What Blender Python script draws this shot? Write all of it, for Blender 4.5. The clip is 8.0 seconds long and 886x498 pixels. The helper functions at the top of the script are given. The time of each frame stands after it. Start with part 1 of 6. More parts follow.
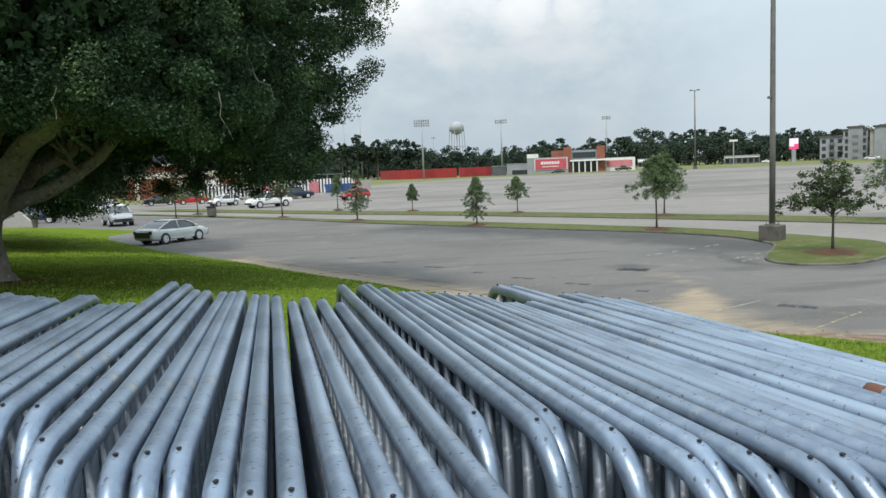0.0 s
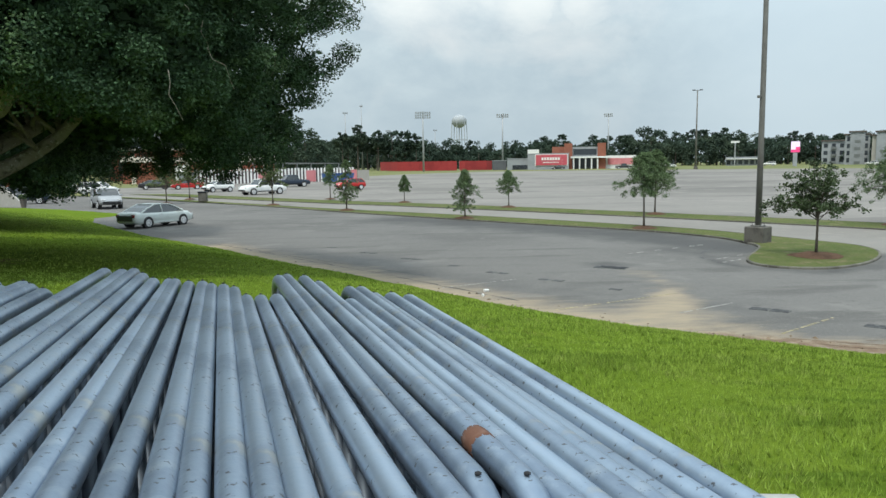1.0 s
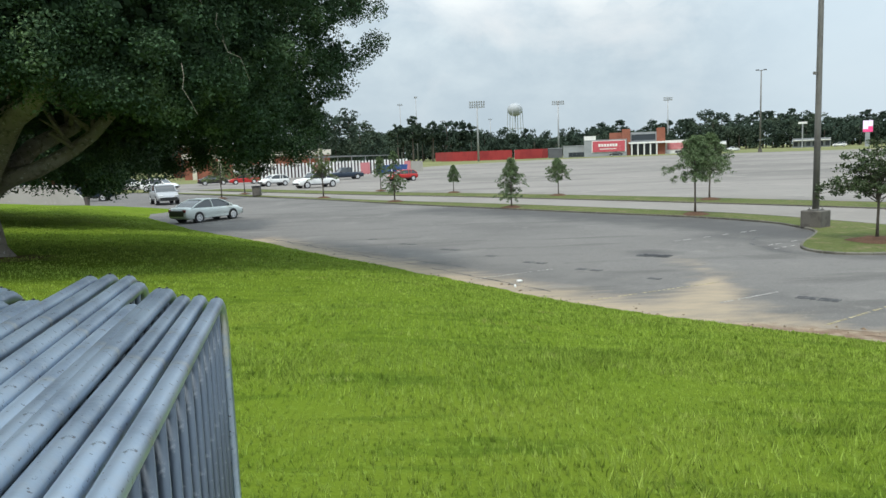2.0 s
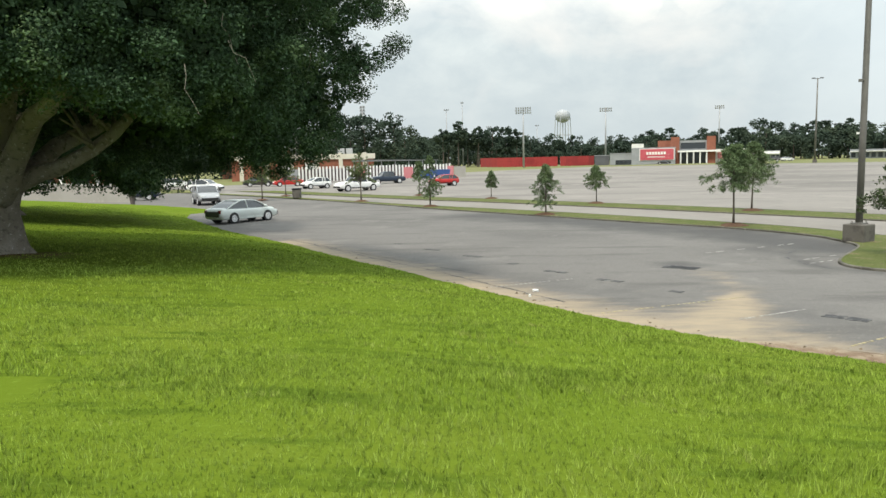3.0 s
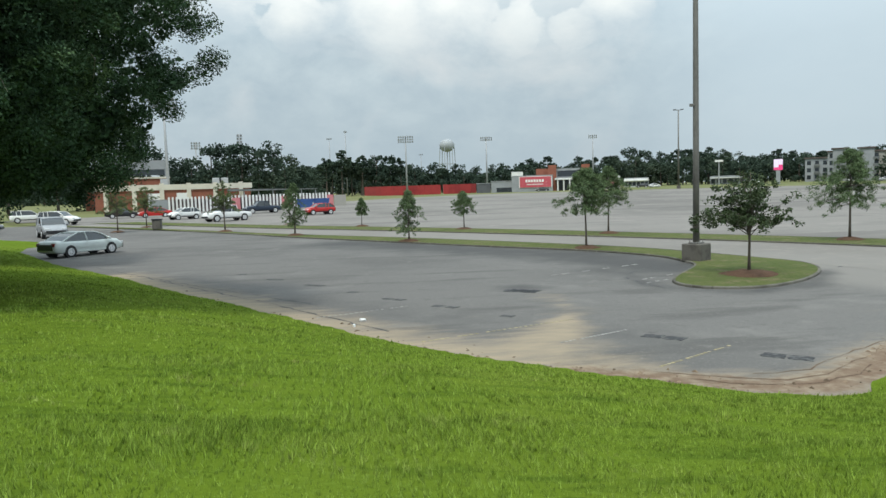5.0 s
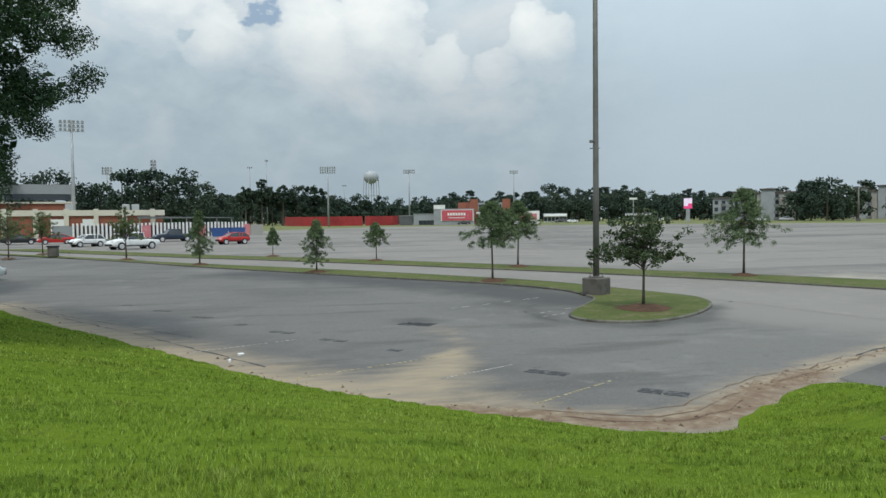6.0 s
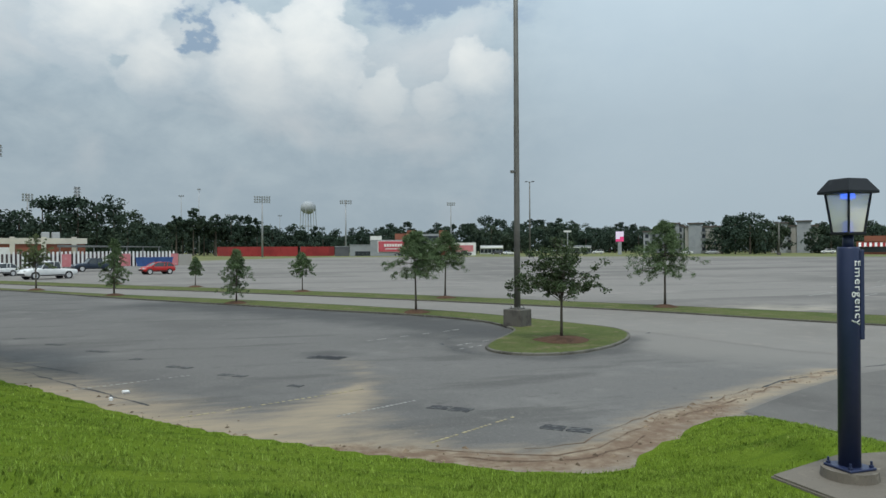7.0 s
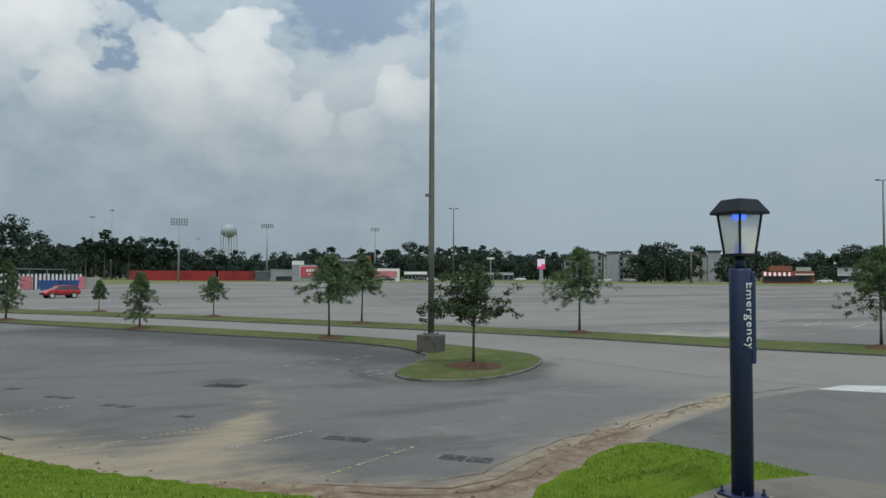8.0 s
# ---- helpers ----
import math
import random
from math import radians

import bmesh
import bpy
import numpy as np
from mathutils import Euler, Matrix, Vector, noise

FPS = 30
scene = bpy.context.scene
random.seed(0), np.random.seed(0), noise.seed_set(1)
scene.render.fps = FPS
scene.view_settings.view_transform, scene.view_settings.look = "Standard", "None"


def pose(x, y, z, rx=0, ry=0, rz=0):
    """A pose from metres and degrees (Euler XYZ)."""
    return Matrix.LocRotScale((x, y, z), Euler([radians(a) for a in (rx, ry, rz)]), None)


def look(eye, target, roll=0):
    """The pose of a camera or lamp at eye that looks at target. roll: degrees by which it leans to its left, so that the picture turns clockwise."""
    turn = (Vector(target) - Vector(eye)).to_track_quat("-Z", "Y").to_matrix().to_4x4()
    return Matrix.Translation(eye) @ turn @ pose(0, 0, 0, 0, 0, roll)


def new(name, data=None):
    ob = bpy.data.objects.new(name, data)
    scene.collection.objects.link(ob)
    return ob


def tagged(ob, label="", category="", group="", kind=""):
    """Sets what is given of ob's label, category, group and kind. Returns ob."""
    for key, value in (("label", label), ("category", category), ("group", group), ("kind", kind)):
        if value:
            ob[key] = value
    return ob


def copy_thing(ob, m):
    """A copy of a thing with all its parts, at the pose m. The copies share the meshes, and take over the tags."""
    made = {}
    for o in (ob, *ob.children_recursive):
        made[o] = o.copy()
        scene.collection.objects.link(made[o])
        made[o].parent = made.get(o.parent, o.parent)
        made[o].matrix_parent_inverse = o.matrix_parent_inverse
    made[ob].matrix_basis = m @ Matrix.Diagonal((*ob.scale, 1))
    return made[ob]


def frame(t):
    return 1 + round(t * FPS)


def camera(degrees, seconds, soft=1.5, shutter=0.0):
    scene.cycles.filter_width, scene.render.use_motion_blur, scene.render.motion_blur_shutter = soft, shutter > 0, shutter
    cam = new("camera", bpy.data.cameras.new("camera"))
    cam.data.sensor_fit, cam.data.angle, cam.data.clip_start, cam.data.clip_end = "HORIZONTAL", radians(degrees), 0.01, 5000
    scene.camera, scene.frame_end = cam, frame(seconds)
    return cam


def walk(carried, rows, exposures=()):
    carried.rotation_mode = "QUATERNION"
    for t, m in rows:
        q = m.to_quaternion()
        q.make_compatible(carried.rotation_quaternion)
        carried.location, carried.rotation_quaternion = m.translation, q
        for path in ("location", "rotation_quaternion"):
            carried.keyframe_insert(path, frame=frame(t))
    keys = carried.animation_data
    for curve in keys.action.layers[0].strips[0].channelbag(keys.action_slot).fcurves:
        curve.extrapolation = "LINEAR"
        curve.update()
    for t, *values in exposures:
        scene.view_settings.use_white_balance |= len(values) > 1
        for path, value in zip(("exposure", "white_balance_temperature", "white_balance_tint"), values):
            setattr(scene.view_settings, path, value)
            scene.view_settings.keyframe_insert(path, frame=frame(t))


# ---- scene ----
cam = camera(62.8, 8.0)
PATH = [
    (0, (-1.796, -0.746, 3.335), (-1.565, 1.229, 3.125), -2.5),
    (0.5, (-1.325, -0.576, 3.282), (-1.060, 1.395, 3.073), -1.0),
    (1, (-0.972, -0.392, 3.234), (-0.741, 1.581, 3.005), -0.8),
    (1.5, (-0.633, -0.239, 3.202), (-0.471, 1.738, 2.95), -1.6),
    (2.8, (0.34, 0.189, 3.161), (0.296, 2.173, 2.913), -1.6),
    (3, (0.485, 0.265, 3.15), (0.433, 2.251, 2.916), -1.3),
    (3.5, (0.864, 0.518, 3.094), (0.906, 2.506, 2.872), -1.0),
    (4, (1.28, 0.711, 3.041), (1.371, 2.698, 2.836), -1.1),
    (4.5, (1.634, 0.977, 2.979), (1.786, 2.962, 2.793), -1.3),
    (4.7, (1.794, 1.071, 2.971), (1.983, 3.054, 2.79), -1.5),
    (5.8, (2.743, 1.554, 2.861), (3.171, 3.506, 2.768), -1.3),
    (6, (2.927, 1.59, 2.869), (3.389, 3.534, 2.79), -0.7),
    (6.5, (3.343, 1.801, 2.833), (3.88, 3.728, 2.808), -0.4),
    (7, (3.746, 1.987, 2.807), (4.372, 3.886, 2.813), -0.3),
    (7.5, (4.052, 2.108, 2.764), (4.767, 3.975, 2.802), -0.1),
    (8, (4.3, 2.312, 2.733), (5.118, 4.135, 2.811), 0.2),
]
walk(cam, [(t, look(eye, target, roll)) for t, eye, target, roll in PATH],
     exposures=[(0, 0.0, 6550, 9), (0.5, -0.05, 6400, 5), (1.0, -0.02, 6450, 5), (1.5, 0.05, 6450, 6), (2.8, 0.24, 7000, 9), (3.0, 0.28, 7150, 9), (3.5, 0.09, 6600, 5),
                (4.0, 0.02, 6500, 5), (4.5, -0.03, 6500, 5), (6.0, -0.40, 6350, 6), (7.0, -0.57, 6300, 6), (8.0, -0.77, 6250, 6)])


# ---- light ----
SUN_AZ, SUN_EL = radians(205), radians(60)   # compass from +y towards +x


def sky_world():
    w = bpy.data.worlds.new("sky")
    w.use_nodes = True
    scene.world = w
    nt = w.node_tree
    nd, ln = nt.nodes, nt.links
    nd.clear()

    def node(kind, **kw):
        n = nd.new(kind)
        for k, v in kw.items():
            n.inputs[k].default_value = v
        return n

    def math_node(op, a, b=None, c=None, clamp=False):
        n = nd.new("ShaderNodeMath")
        n.operation, n.use_clamp = op, clamp
        for i, v in enumerate((a, b, c)):
            if v is None:
                continue
            if isinstance(v, (int, float)):
                n.inputs[i].default_value = v
            else:
                ln.new(v, n.inputs[i])
        return n.outputs[0]

    def mix(fac, a, b):
        n = nd.new("ShaderNodeMix")
        n.data_type = "RGBA"
        for sock, v in ((n.inputs[0], fac), (n.inputs[6], a), (n.inputs[7], b)):
            if isinstance(v, (int, float, tuple)):
                sock.default_value = v
            else:
                ln.new(v, sock)
        return n.outputs[2]

    sky = nd.new("ShaderNodeTexSky")
    sky.sky_type, sky.sun_disc = "NISHITA", False
    sky.sun_elevation, sky.sun_rotation = SUN_EL, SUN_AZ
    sky.air_density, sky.dust_density = 1.0, 2.0
    blue = nd.new("ShaderNodeVectorMath")
    blue.operation = "SCALE"
    ln.new(sky.outputs[0], blue.inputs[0])
    blue.inputs[3].default_value = 0.10

    tc = nd.new("ShaderNodeTexCoord")
    sep = nd.new("ShaderNodeSeparateXYZ")
    ln.new(tc.outputs["Generated"], sep.inputs[0])
    up = sep.outputs[2]
    az = math_node("ARCTAN2", sep.outputs[0], sep.outputs[1])
    el = math_node("ARCSINE", up)

    # clouds lie on a sheet overhead: project the direction, flatter near the horizon
    comb = nd.new("ShaderNodeCombineXYZ")
    ln.new(math_node("MULTIPLY", az, 3.0), comb.inputs[0])
    ln.new(math_node("MULTIPLY", el, 4.4), comb.inputs[1])
    comb.inputs[2].default_value = 3.7

    big = node("ShaderNodeTexNoise", Scale=1.25, Detail=9.0, Roughness=0.56, Distortion=0.35)
    ln.new(comb.outputs[0], big.inputs["Vector"])
    puff = node("ShaderNodeTexNoise", Scale=4.2, Detail=8.0, Roughness=0.6, Distortion=0.2)
    ln.new(comb.outputs[0], puff.inputs["Vector"])

    warp = node("ShaderNodeTexNoise", Scale=4.2, Detail=6.0, Roughness=0.55)
    ln.new(comb.outputs[0], warp.inputs["Vector"])
    wsep = nd.new("ShaderNodeSeparateColor")
    ln.new(warp.outputs[1], wsep.inputs[0])
    az_w = math_node("MULTIPLY_ADD", math_node("SUBTRACT", wsep.outputs[0], 0.5), 0.34, az)
    el_w = math_node("MULTIPLY_ADD", math_node("SUBTRACT", wsep.outputs[1], 0.5), 0.26, el)

    def bump(a0, aw, e0, ew):
        """1 at a bearing and height of the sky, falling to 0 around it."""
        da = math_node("DIVIDE", math_node("SUBTRACT", az_w, radians(a0)), radians(aw))
        de = math_node("DIVIDE", math_node("SUBTRACT", el_w, radians(e0)), radians(ew))
        d2 = math_node("ADD", math_node("MULTIPLY", da, da), math_node("MULTIPLY", de, de))
        return math_node("SUBTRACT", 1.0, math_node("SQRT", d2), clamp=True)

    def ramp(fac, stops):
        n = nd.new("ShaderNodeValToRGB")
        e = n.color_ramp.elements
        while len(e) < len(stops):
            e.new(0.5)
        for i, (p, v) in enumerate(stops):
            e[i].position, e[i].color = p, (v, v, v, 1)
        ln.new(fac, n.inputs[0])
        return n.outputs[0]

    # a high grey sheet, torn open to hazy blue in two places
    gap = math_node("ADD", bump(18, 10, 22, 7), math_node("ADD", bump(0.2, 3.2, 16.5, 5.0), bump(24, 16, 31, 12)), clamp=True)
    cover = ramp(math_node("SUBTRACT", math_node("ADD", big.outputs[0], 0.19), math_node("MULTIPLY", gap, 0.6)), [(0.36, 0.0), (0.52, 1.0)])
    grey = mix(ramp(puff.outputs[0], [(0.35, 0.0), (0.7, 1.0)]), (0.50, 0.60, 0.685, 1), (0.64, 0.735, 0.80, 1))
    patchy = ramp(big.outputs[0], [(0.50, 0.0), (0.66, 0.75)])
    grey = mix(patchy, grey, (0.80, 0.83, 0.86, 1))
    blue_hazy = mix(0.6, blue.outputs[0], (0.49, 0.61, 0.75, 1))
    col = mix(cover, blue_hazy, grey)
    # to the right the cloud thins to an even bright veil
    veil = nd.new("ShaderNodeMapRange")
    veil.interpolation_type = "SMOOTHSTEP"
    veil.inputs[1].default_value, veil.inputs[2].default_value = radians(17), radians(33)
    veil.inputs[4].default_value = 0.85
    ln.new(az, veil.inputs[0])
    col = mix(veil.outputs[0], col, (0.66, 0.775, 0.87, 1))
    # cumulus: heaped domes with crisp cauliflower tops, white above and grey towards their bases
    lobes = node("ShaderNodeTexNoise", Scale=3.6, Detail=9.0, Roughness=0.58, Distortion=0.1)
    ln.new(comb.outputs[0], lobes.inputs["Vector"])
    cell = node("ShaderNodeTexVoronoi", Scale=6.5)
    cell.feature = "SMOOTH_F1"
    cell.inputs["Smoothness"].default_value = 0.35
    ln.new(comb.outputs[0], cell.inputs["Vector"])
    rough_edge = math_node("ADD", math_node("MULTIPLY", math_node("SUBTRACT", lobes.outputs[0], 0.5), 1.5),
                           math_node("MULTIPLY", math_node("SUBTRACT", 0.42, cell.outputs["Distance"]), 0.55))

    def dome(a0, aw, e0, ew):
        da = math_node("DIVIDE", math_node("SUBTRACT", az, radians(a0)), radians(aw))
        de = math_node("DIVIDE", math_node("SUBTRACT", el, radians(e0)), radians(ew))
        d = math_node("SQRT", math_node("ADD", math_node("MULTIPLY", da, da), math_node("MULTIPLY", de, de)))
        return math_node("SUBTRACT", 1.0, d), de

    body, height = None, None
    for a0, aw, e0, ew in ((4.0, 4.2, 13.5, 6.0), (8.4, 5.2, 14.0, 6.4), (13.4, 3.0, 11.2, 3.4), (20.9, 3.6, 13.6, 3.4), (17.6, 2.4, 11.2, 2.6), (-6.5, 6.5, 17.5, 7.0), (-3.6, 3.6, 13.0, 3.2)):
        d, de = dome(a0, aw, e0, ew)
        body = d if body is None else math_node("MAXIMUM", body, d)
        lit = math_node("ADD", math_node("MULTIPLY", de, 0.42), d)
        height = lit if height is None else math_node("MAXIMUM", height, lit)
    mass = math_node("ADD", body, rough_edge)
    heap = ramp(mass, [(0.14, 0.0), (0.24, 0.85), (0.45, 1.0)])
    top_lit = ramp(math_node("ADD", math_node("MULTIPLY", height, 0.55), math_node("MULTIPLY", math_node("SUBTRACT", puff.outputs[0], 0.25), 0.9)), [(0.22, 0.0), (0.48, 0.6), (0.72, 1.0)])
    cumulus = mix(top_lit, (0.66, 0.735, 0.80, 1), (1.0, 1.01, 1.0, 1))
    heap = math_node("MULTIPLY", heap, ramp(up, [(0.15, 0.0), (0.26, 1.0)]))
    col = mix(heap, col, cumulus)
    # haze low over the land
    col = mix(ramp(up, [(0.0, 0.75), (0.16, 0.0)]), col, mix(veil.outputs[0], (0.50, 0.595, 0.675, 1), (0.66, 0.765, 0.845, 1)))
    # an overcast sky is brighter overhead than low down
    lift = ramp(up, [(0.05, 0.0), (0.17, 0.06), (0.34, 0.36), (0.85, 1.0)])
    gain = math_node("MULTIPLY_ADD", lift, 1.1, 0.95)
    scaled = nd.new("ShaderNodeVectorMath")
    scaled.operation = "SCALE"
    ln.new(col, scaled.inputs[0])
    ln.new(gain, scaled.inputs[3])
    bg = nd.new("ShaderNodeBackground")
    ln.new(scaled.outputs[0], bg.inputs[0])
    bg.inputs[1].default_value = 1.0
    out = nd.new("ShaderNodeOutputWorld")
    ln.new(bg.outputs[0], out.inputs[0])


sky_world()
sun = new("sun", bpy.data.lights.new("sun", "SUN"))
sun.data.energy, sun.data.angle, sun.data.color = 2.6, radians(9), (1.0, 0.955, 0.88)
sun_from = Vector((math.sin(SUN_AZ) * math.cos(SUN_EL), math.cos(SUN_AZ) * math.cos(SUN_EL), math.sin(SUN_EL)))
sun.matrix_world = look(sun_from * 100, (0, 0, 0))
scene.view_settings.exposure = 0.0

# ---- materials ----
def material(name, color, rough=0.7, metal=0.0, spots=(), bump=None, island=0.0, each=0.0, spec=0.5, attrs=(), coords="Object"):
    """A procedural surface. spots: (scale, colour, low, high, detail) layers of noise, the scale a number or (along x, along y, turn) for streaks; bump: (scale, strength, distance);
    each: how far alike objects differ in brightness; island: the same from leaf to leaf; attrs: (attribute, colour, scale, sharp)."""
    m = bpy.data.materials.new(name)
    m.use_nodes = True
    nt = m.node_tree
    nd, ln = nt.nodes, nt.links
    b = nd["Principled BSDF"]
    b.inputs["Roughness"].default_value = rough
    b.inputs["Metallic"].default_value = metal
    b.inputs["Specular IOR Level"].default_value = spec
    tc = nd.new("ShaderNodeTexCoord")
    geo = nd.new("ShaderNodeNewGeometry")
    info = nd.new("ShaderNodeObjectInfo")
    where = geo.outputs["Position"] if coords == "World" else tc.outputs["Object"]

    def noise_node(scale, detail):
        n = nd.new("ShaderNodeTexNoise")
        stretch = scale if isinstance(scale, tuple) else None
        n.inputs["Scale"].default_value, n.inputs["Detail"].default_value = 1.0 if stretch else scale, detail
        n.inputs["Roughness"].default_value = 0.6
        if stretch:
            turned = nd.new("ShaderNodeMapping")
            turned.inputs["Scale"].default_value = (stretch[0], stretch[1], 1.0)
            turned.inputs["Rotation"].default_value = (0, 0, radians(stretch[2]))
            ln.new(where, turned.inputs["Vector"])
            ln.new(turned.outputs[0], n.inputs["Vector"])
        else:
            ln.new(where, n.inputs["Vector"])
        return n.outputs[0]

    def mix(fac, a, b2, blend="MIX"):
        n = nd.new("ShaderNodeMix")
        n.data_type, n.blend_type = "RGBA", blend
        for sock, v in ((n.inputs[0], fac), (n.inputs[6], a), (n.inputs[7], b2)):
            if isinstance(v, (int, float)):
                sock.default_value = v
            elif isinstance(v, tuple):
                sock.default_value = (*v, 1) if len(v) == 3 else v
            else:
                ln.new(v, sock)
        return n.outputs[2]

    def span(v, lo, hi):
        n = nd.new("ShaderNodeMapRange")
        n.interpolation_type = "SMOOTHSTEP"
        n.inputs[1].default_value, n.inputs[2].default_value = lo, hi
        ln.new(v, n.inputs[0])
        return n.outputs[0]

    col = None
    base = nd.new("ShaderNodeRGB")
    base.outputs[0].default_value = (*color, 1)
    col = base.outputs[0]
    for scale, c2, lo, hi, detail in spots:
        col = mix(span(noise_node(scale, detail), lo, hi), col, c2)
    for name_a, c2, scale, sharp in attrs:
        a = nd.new("ShaderNodeAttribute")
        a.attribute_name = name_a
        add = nd.new("ShaderNodeMath")
        add.operation = "MULTIPLY_ADD"
        ln.new(noise_node(scale, 6), add.inputs[0])
        add.inputs[1].default_value = 1.1
        ln.new(a.outputs["Fac"], add.inputs[2])
        col = mix(span(add.outputs[0], 1.05 - sharp, 1.05 + sharp), col, c2)
    for amount, sock in ((each, info.outputs["Random"]), (island, geo.outputs["Random Per Island"])):
        if amount:
            n = nd.new("ShaderNodeMapRange")
            n.inputs[3].default_value, n.inputs[4].default_value = 1 - amount, 1 + amount
            ln.new(sock, n.inputs[0])
            s = nd.new("ShaderNodeVectorMath")
            s.operation = "SCALE"
            ln.new(col, s.inputs[0])
            ln.new(n.outputs[0], s.inputs[3])
            col = s.outputs[0]
    ln.new(col, b.inputs["Base Color"])
    if bump:
        bn = nd.new("ShaderNodeBump")
        bn.inputs["Strength"].default_value, bn.inputs["Distance"].default_value = bump[1], bump[2]
        ln.new(noise_node(bump[0], 5), bn.inputs["Height"])
        ln.new(bn.outputs[0], b.inputs["Normal"])
    return m


M = {}
M["asphalt_lot"] = material("asphalt_lot", (0.150, 0.143, 0.136), 0.92, spec=0.25, coords="World", bump=(60, 0.3, 0.01),
    spots=[(6.5, (0.175, 0.167, 0.156), 0.5, 0.72, 6), (0.09, (0.112, 0.107, 0.102), 0.42, 0.64, 5), (0.33, (0.196, 0.187, 0.175), 0.55, 0.72, 8), ((0.16, 0.7, 35), (0.108, 0.103, 0.098), 0.52, 0.66, 7), (1.3, (0.205, 0.196, 0.183), 0.60, 0.72, 8),
           (2.6, (0.120, 0.114, 0.107), 0.55, 0.74, 7), (11, (0.19, 0.18, 0.168), 0.56, 0.72, 5), (24, (0.092, 0.087, 0.082), 0.57, 0.68, 4), (42, (0.225, 0.212, 0.198), 0.58, 0.72, 3)],
    attrs=[("pale", (0.212, 0.198, 0.182), 0.35, 0.5), ("dark", (0.076, 0.074, 0.073), 0.5, 0.40), ("sand", (0.33, 0.268, 0.19), (0.9, 2.6, 28), 0.42), ("soil", (0.165, 0.11, 0.074), 4.5, 0.28)])
M["asphalt_road"] = material("asphalt_road", (0.222, 0.207, 0.190), 0.92, spec=0.25, coords="World", bump=(60, 0.3, 0.01),
    spots=[(0.15, (0.196, 0.180, 0.163), 0.42, 0.7, 5), (1.3, (0.254, 0.231, 0.206), 0.5, 0.75, 6), (40, (0.211, 0.194, 0.181), 0.55, 0.75, 3)])
M["asphalt_far"] = material("asphalt_far", (0.228, 0.212, 0.196), 0.95, spec=0.2, coords="World", bump=(25, 0.3, 0.02),
    spots=[(0.03, (0.165, 0.154, 0.143), 0.45, 0.60, 7), ((0.012, 0.11, 32), (0.15, 0.14, 0.131), 0.52, 0.64, 7), (0.22, (0.262, 0.241, 0.222), 0.52, 0.70, 6), (0.9, (0.17, 0.16, 0.15), 0.56, 0.72, 6), (12, (0.172, 0.162, 0.151), 0.5, 0.8, 4)],
    attrs=[("sand", (0.37, 0.335, 0.275), 0.6, 0.3)])
M["asphalt_drive"] = material("asphalt_drive", (0.140, 0.132, 0.123), 0.92, spec=0.25, coords="World", bump=(60, 0.35, 0.01),
    spots=[(0.4, (0.108, 0.101, 0.095), 0.45, 0.7, 5), (2.2, (0.174, 0.164, 0.149), 0.55, 0.8, 6), (45, (0.248, 0.227, 0.205), 0.6, 0.75, 3)])
M["lawn"] = material("lawn", (0.115, 0.172, 0.016), 0.95, spec=0.03, coords="World", bump=(35, 0.8, 0.03),
    spots=[(0.35, (0.13, 0.18, 0.02), 0.45, 0.75, 5), ((0.8, 3.2, 4), (0.075, 0.12, 0.012), 0.50, 0.68, 5), (14, (0.17, 0.25, 0.04), 0.55, 0.8, 4)],
    attrs=[("bare", (0.13, 0.085, 0.05), 1.4, 0.22)])
M["blade"] = material("blade", (0.195, 0.276, 0.046), 0.8, spec=0.06, island=0.5, coords="World",
    spots=[(0.35, (0.222, 0.292, 0.056), 0.45, 0.75, 5), ((0.8, 3.2, 4), (0.145, 0.218, 0.034), 0.50, 0.70, 6), (2.6, (0.250, 0.312, 0.074), 0.56, 0.70, 7), ((1.6, 7.0, 4), (0.145, 0.215, 0.034), 0.55, 0.72, 6), (1.1, (0.30, 0.31, 0.105), 0.64, 0.76, 7)])
M["grass_strip"] = material("grass_strip", (0.108, 0.122, 0.042), 0.9, spec=0.1, coords="World", bump=(20, 0.9, 0.04),
    spots=[(0.4, (0.078, 0.102, 0.030), 0.42, 0.62, 6), (1.1, (0.165, 0.145, 0.078), 0.52, 0.66, 7), (3.1, (0.125, 0.098, 0.066), 0.58, 0.70, 6), (9, (0.066, 0.090, 0.024), 0.48, 0.7, 4), (25, (0.17, 0.175, 0.07), 0.58, 0.7, 3)])
M["grass_far"] = material("grass_far", (0.175, 0.18, 0.08), 0.95, spec=0.1, coords="World", bump=(4, 0.6, 0.1),
    spots=[(0.02, (0.13, 0.15, 0.06), 0.42, 0.65, 5), (0.2, (0.225, 0.21, 0.115), 0.5, 0.75, 6)])
M["concrete"] = material("concrete", (0.47, 0.455, 0.42), 0.9, spec=0.25, coords="World", bump=(50, 0.3, 0.006),
    spots=[(0.8, (0.40, 0.385, 0.355), 0.45, 0.75, 6), (7, (0.53, 0.51, 0.475), 0.5, 0.8, 5), (60, (0.36, 0.35, 0.32), 0.62, 0.75, 3)])
M["concrete_dark"] = material("concrete_dark", (0.124, 0.115, 0.102), 0.92, spec=0.25, bump=(40, 0.4, 0.008),
    spots=[(2.5, (0.074, 0.068, 0.062), 0.42, 0.7, 6), (14, (0.161, 0.152, 0.136), 0.55, 0.8, 5)])
M["soil_rut"] = material("soil_rut", (0.125, 0.085, 0.06), 0.95, spec=0.1, coords="World", bump=(30, 0.6, 0.01), spots=[(6, (0.17, 0.125, 0.09), 0.45, 0.65, 5)])
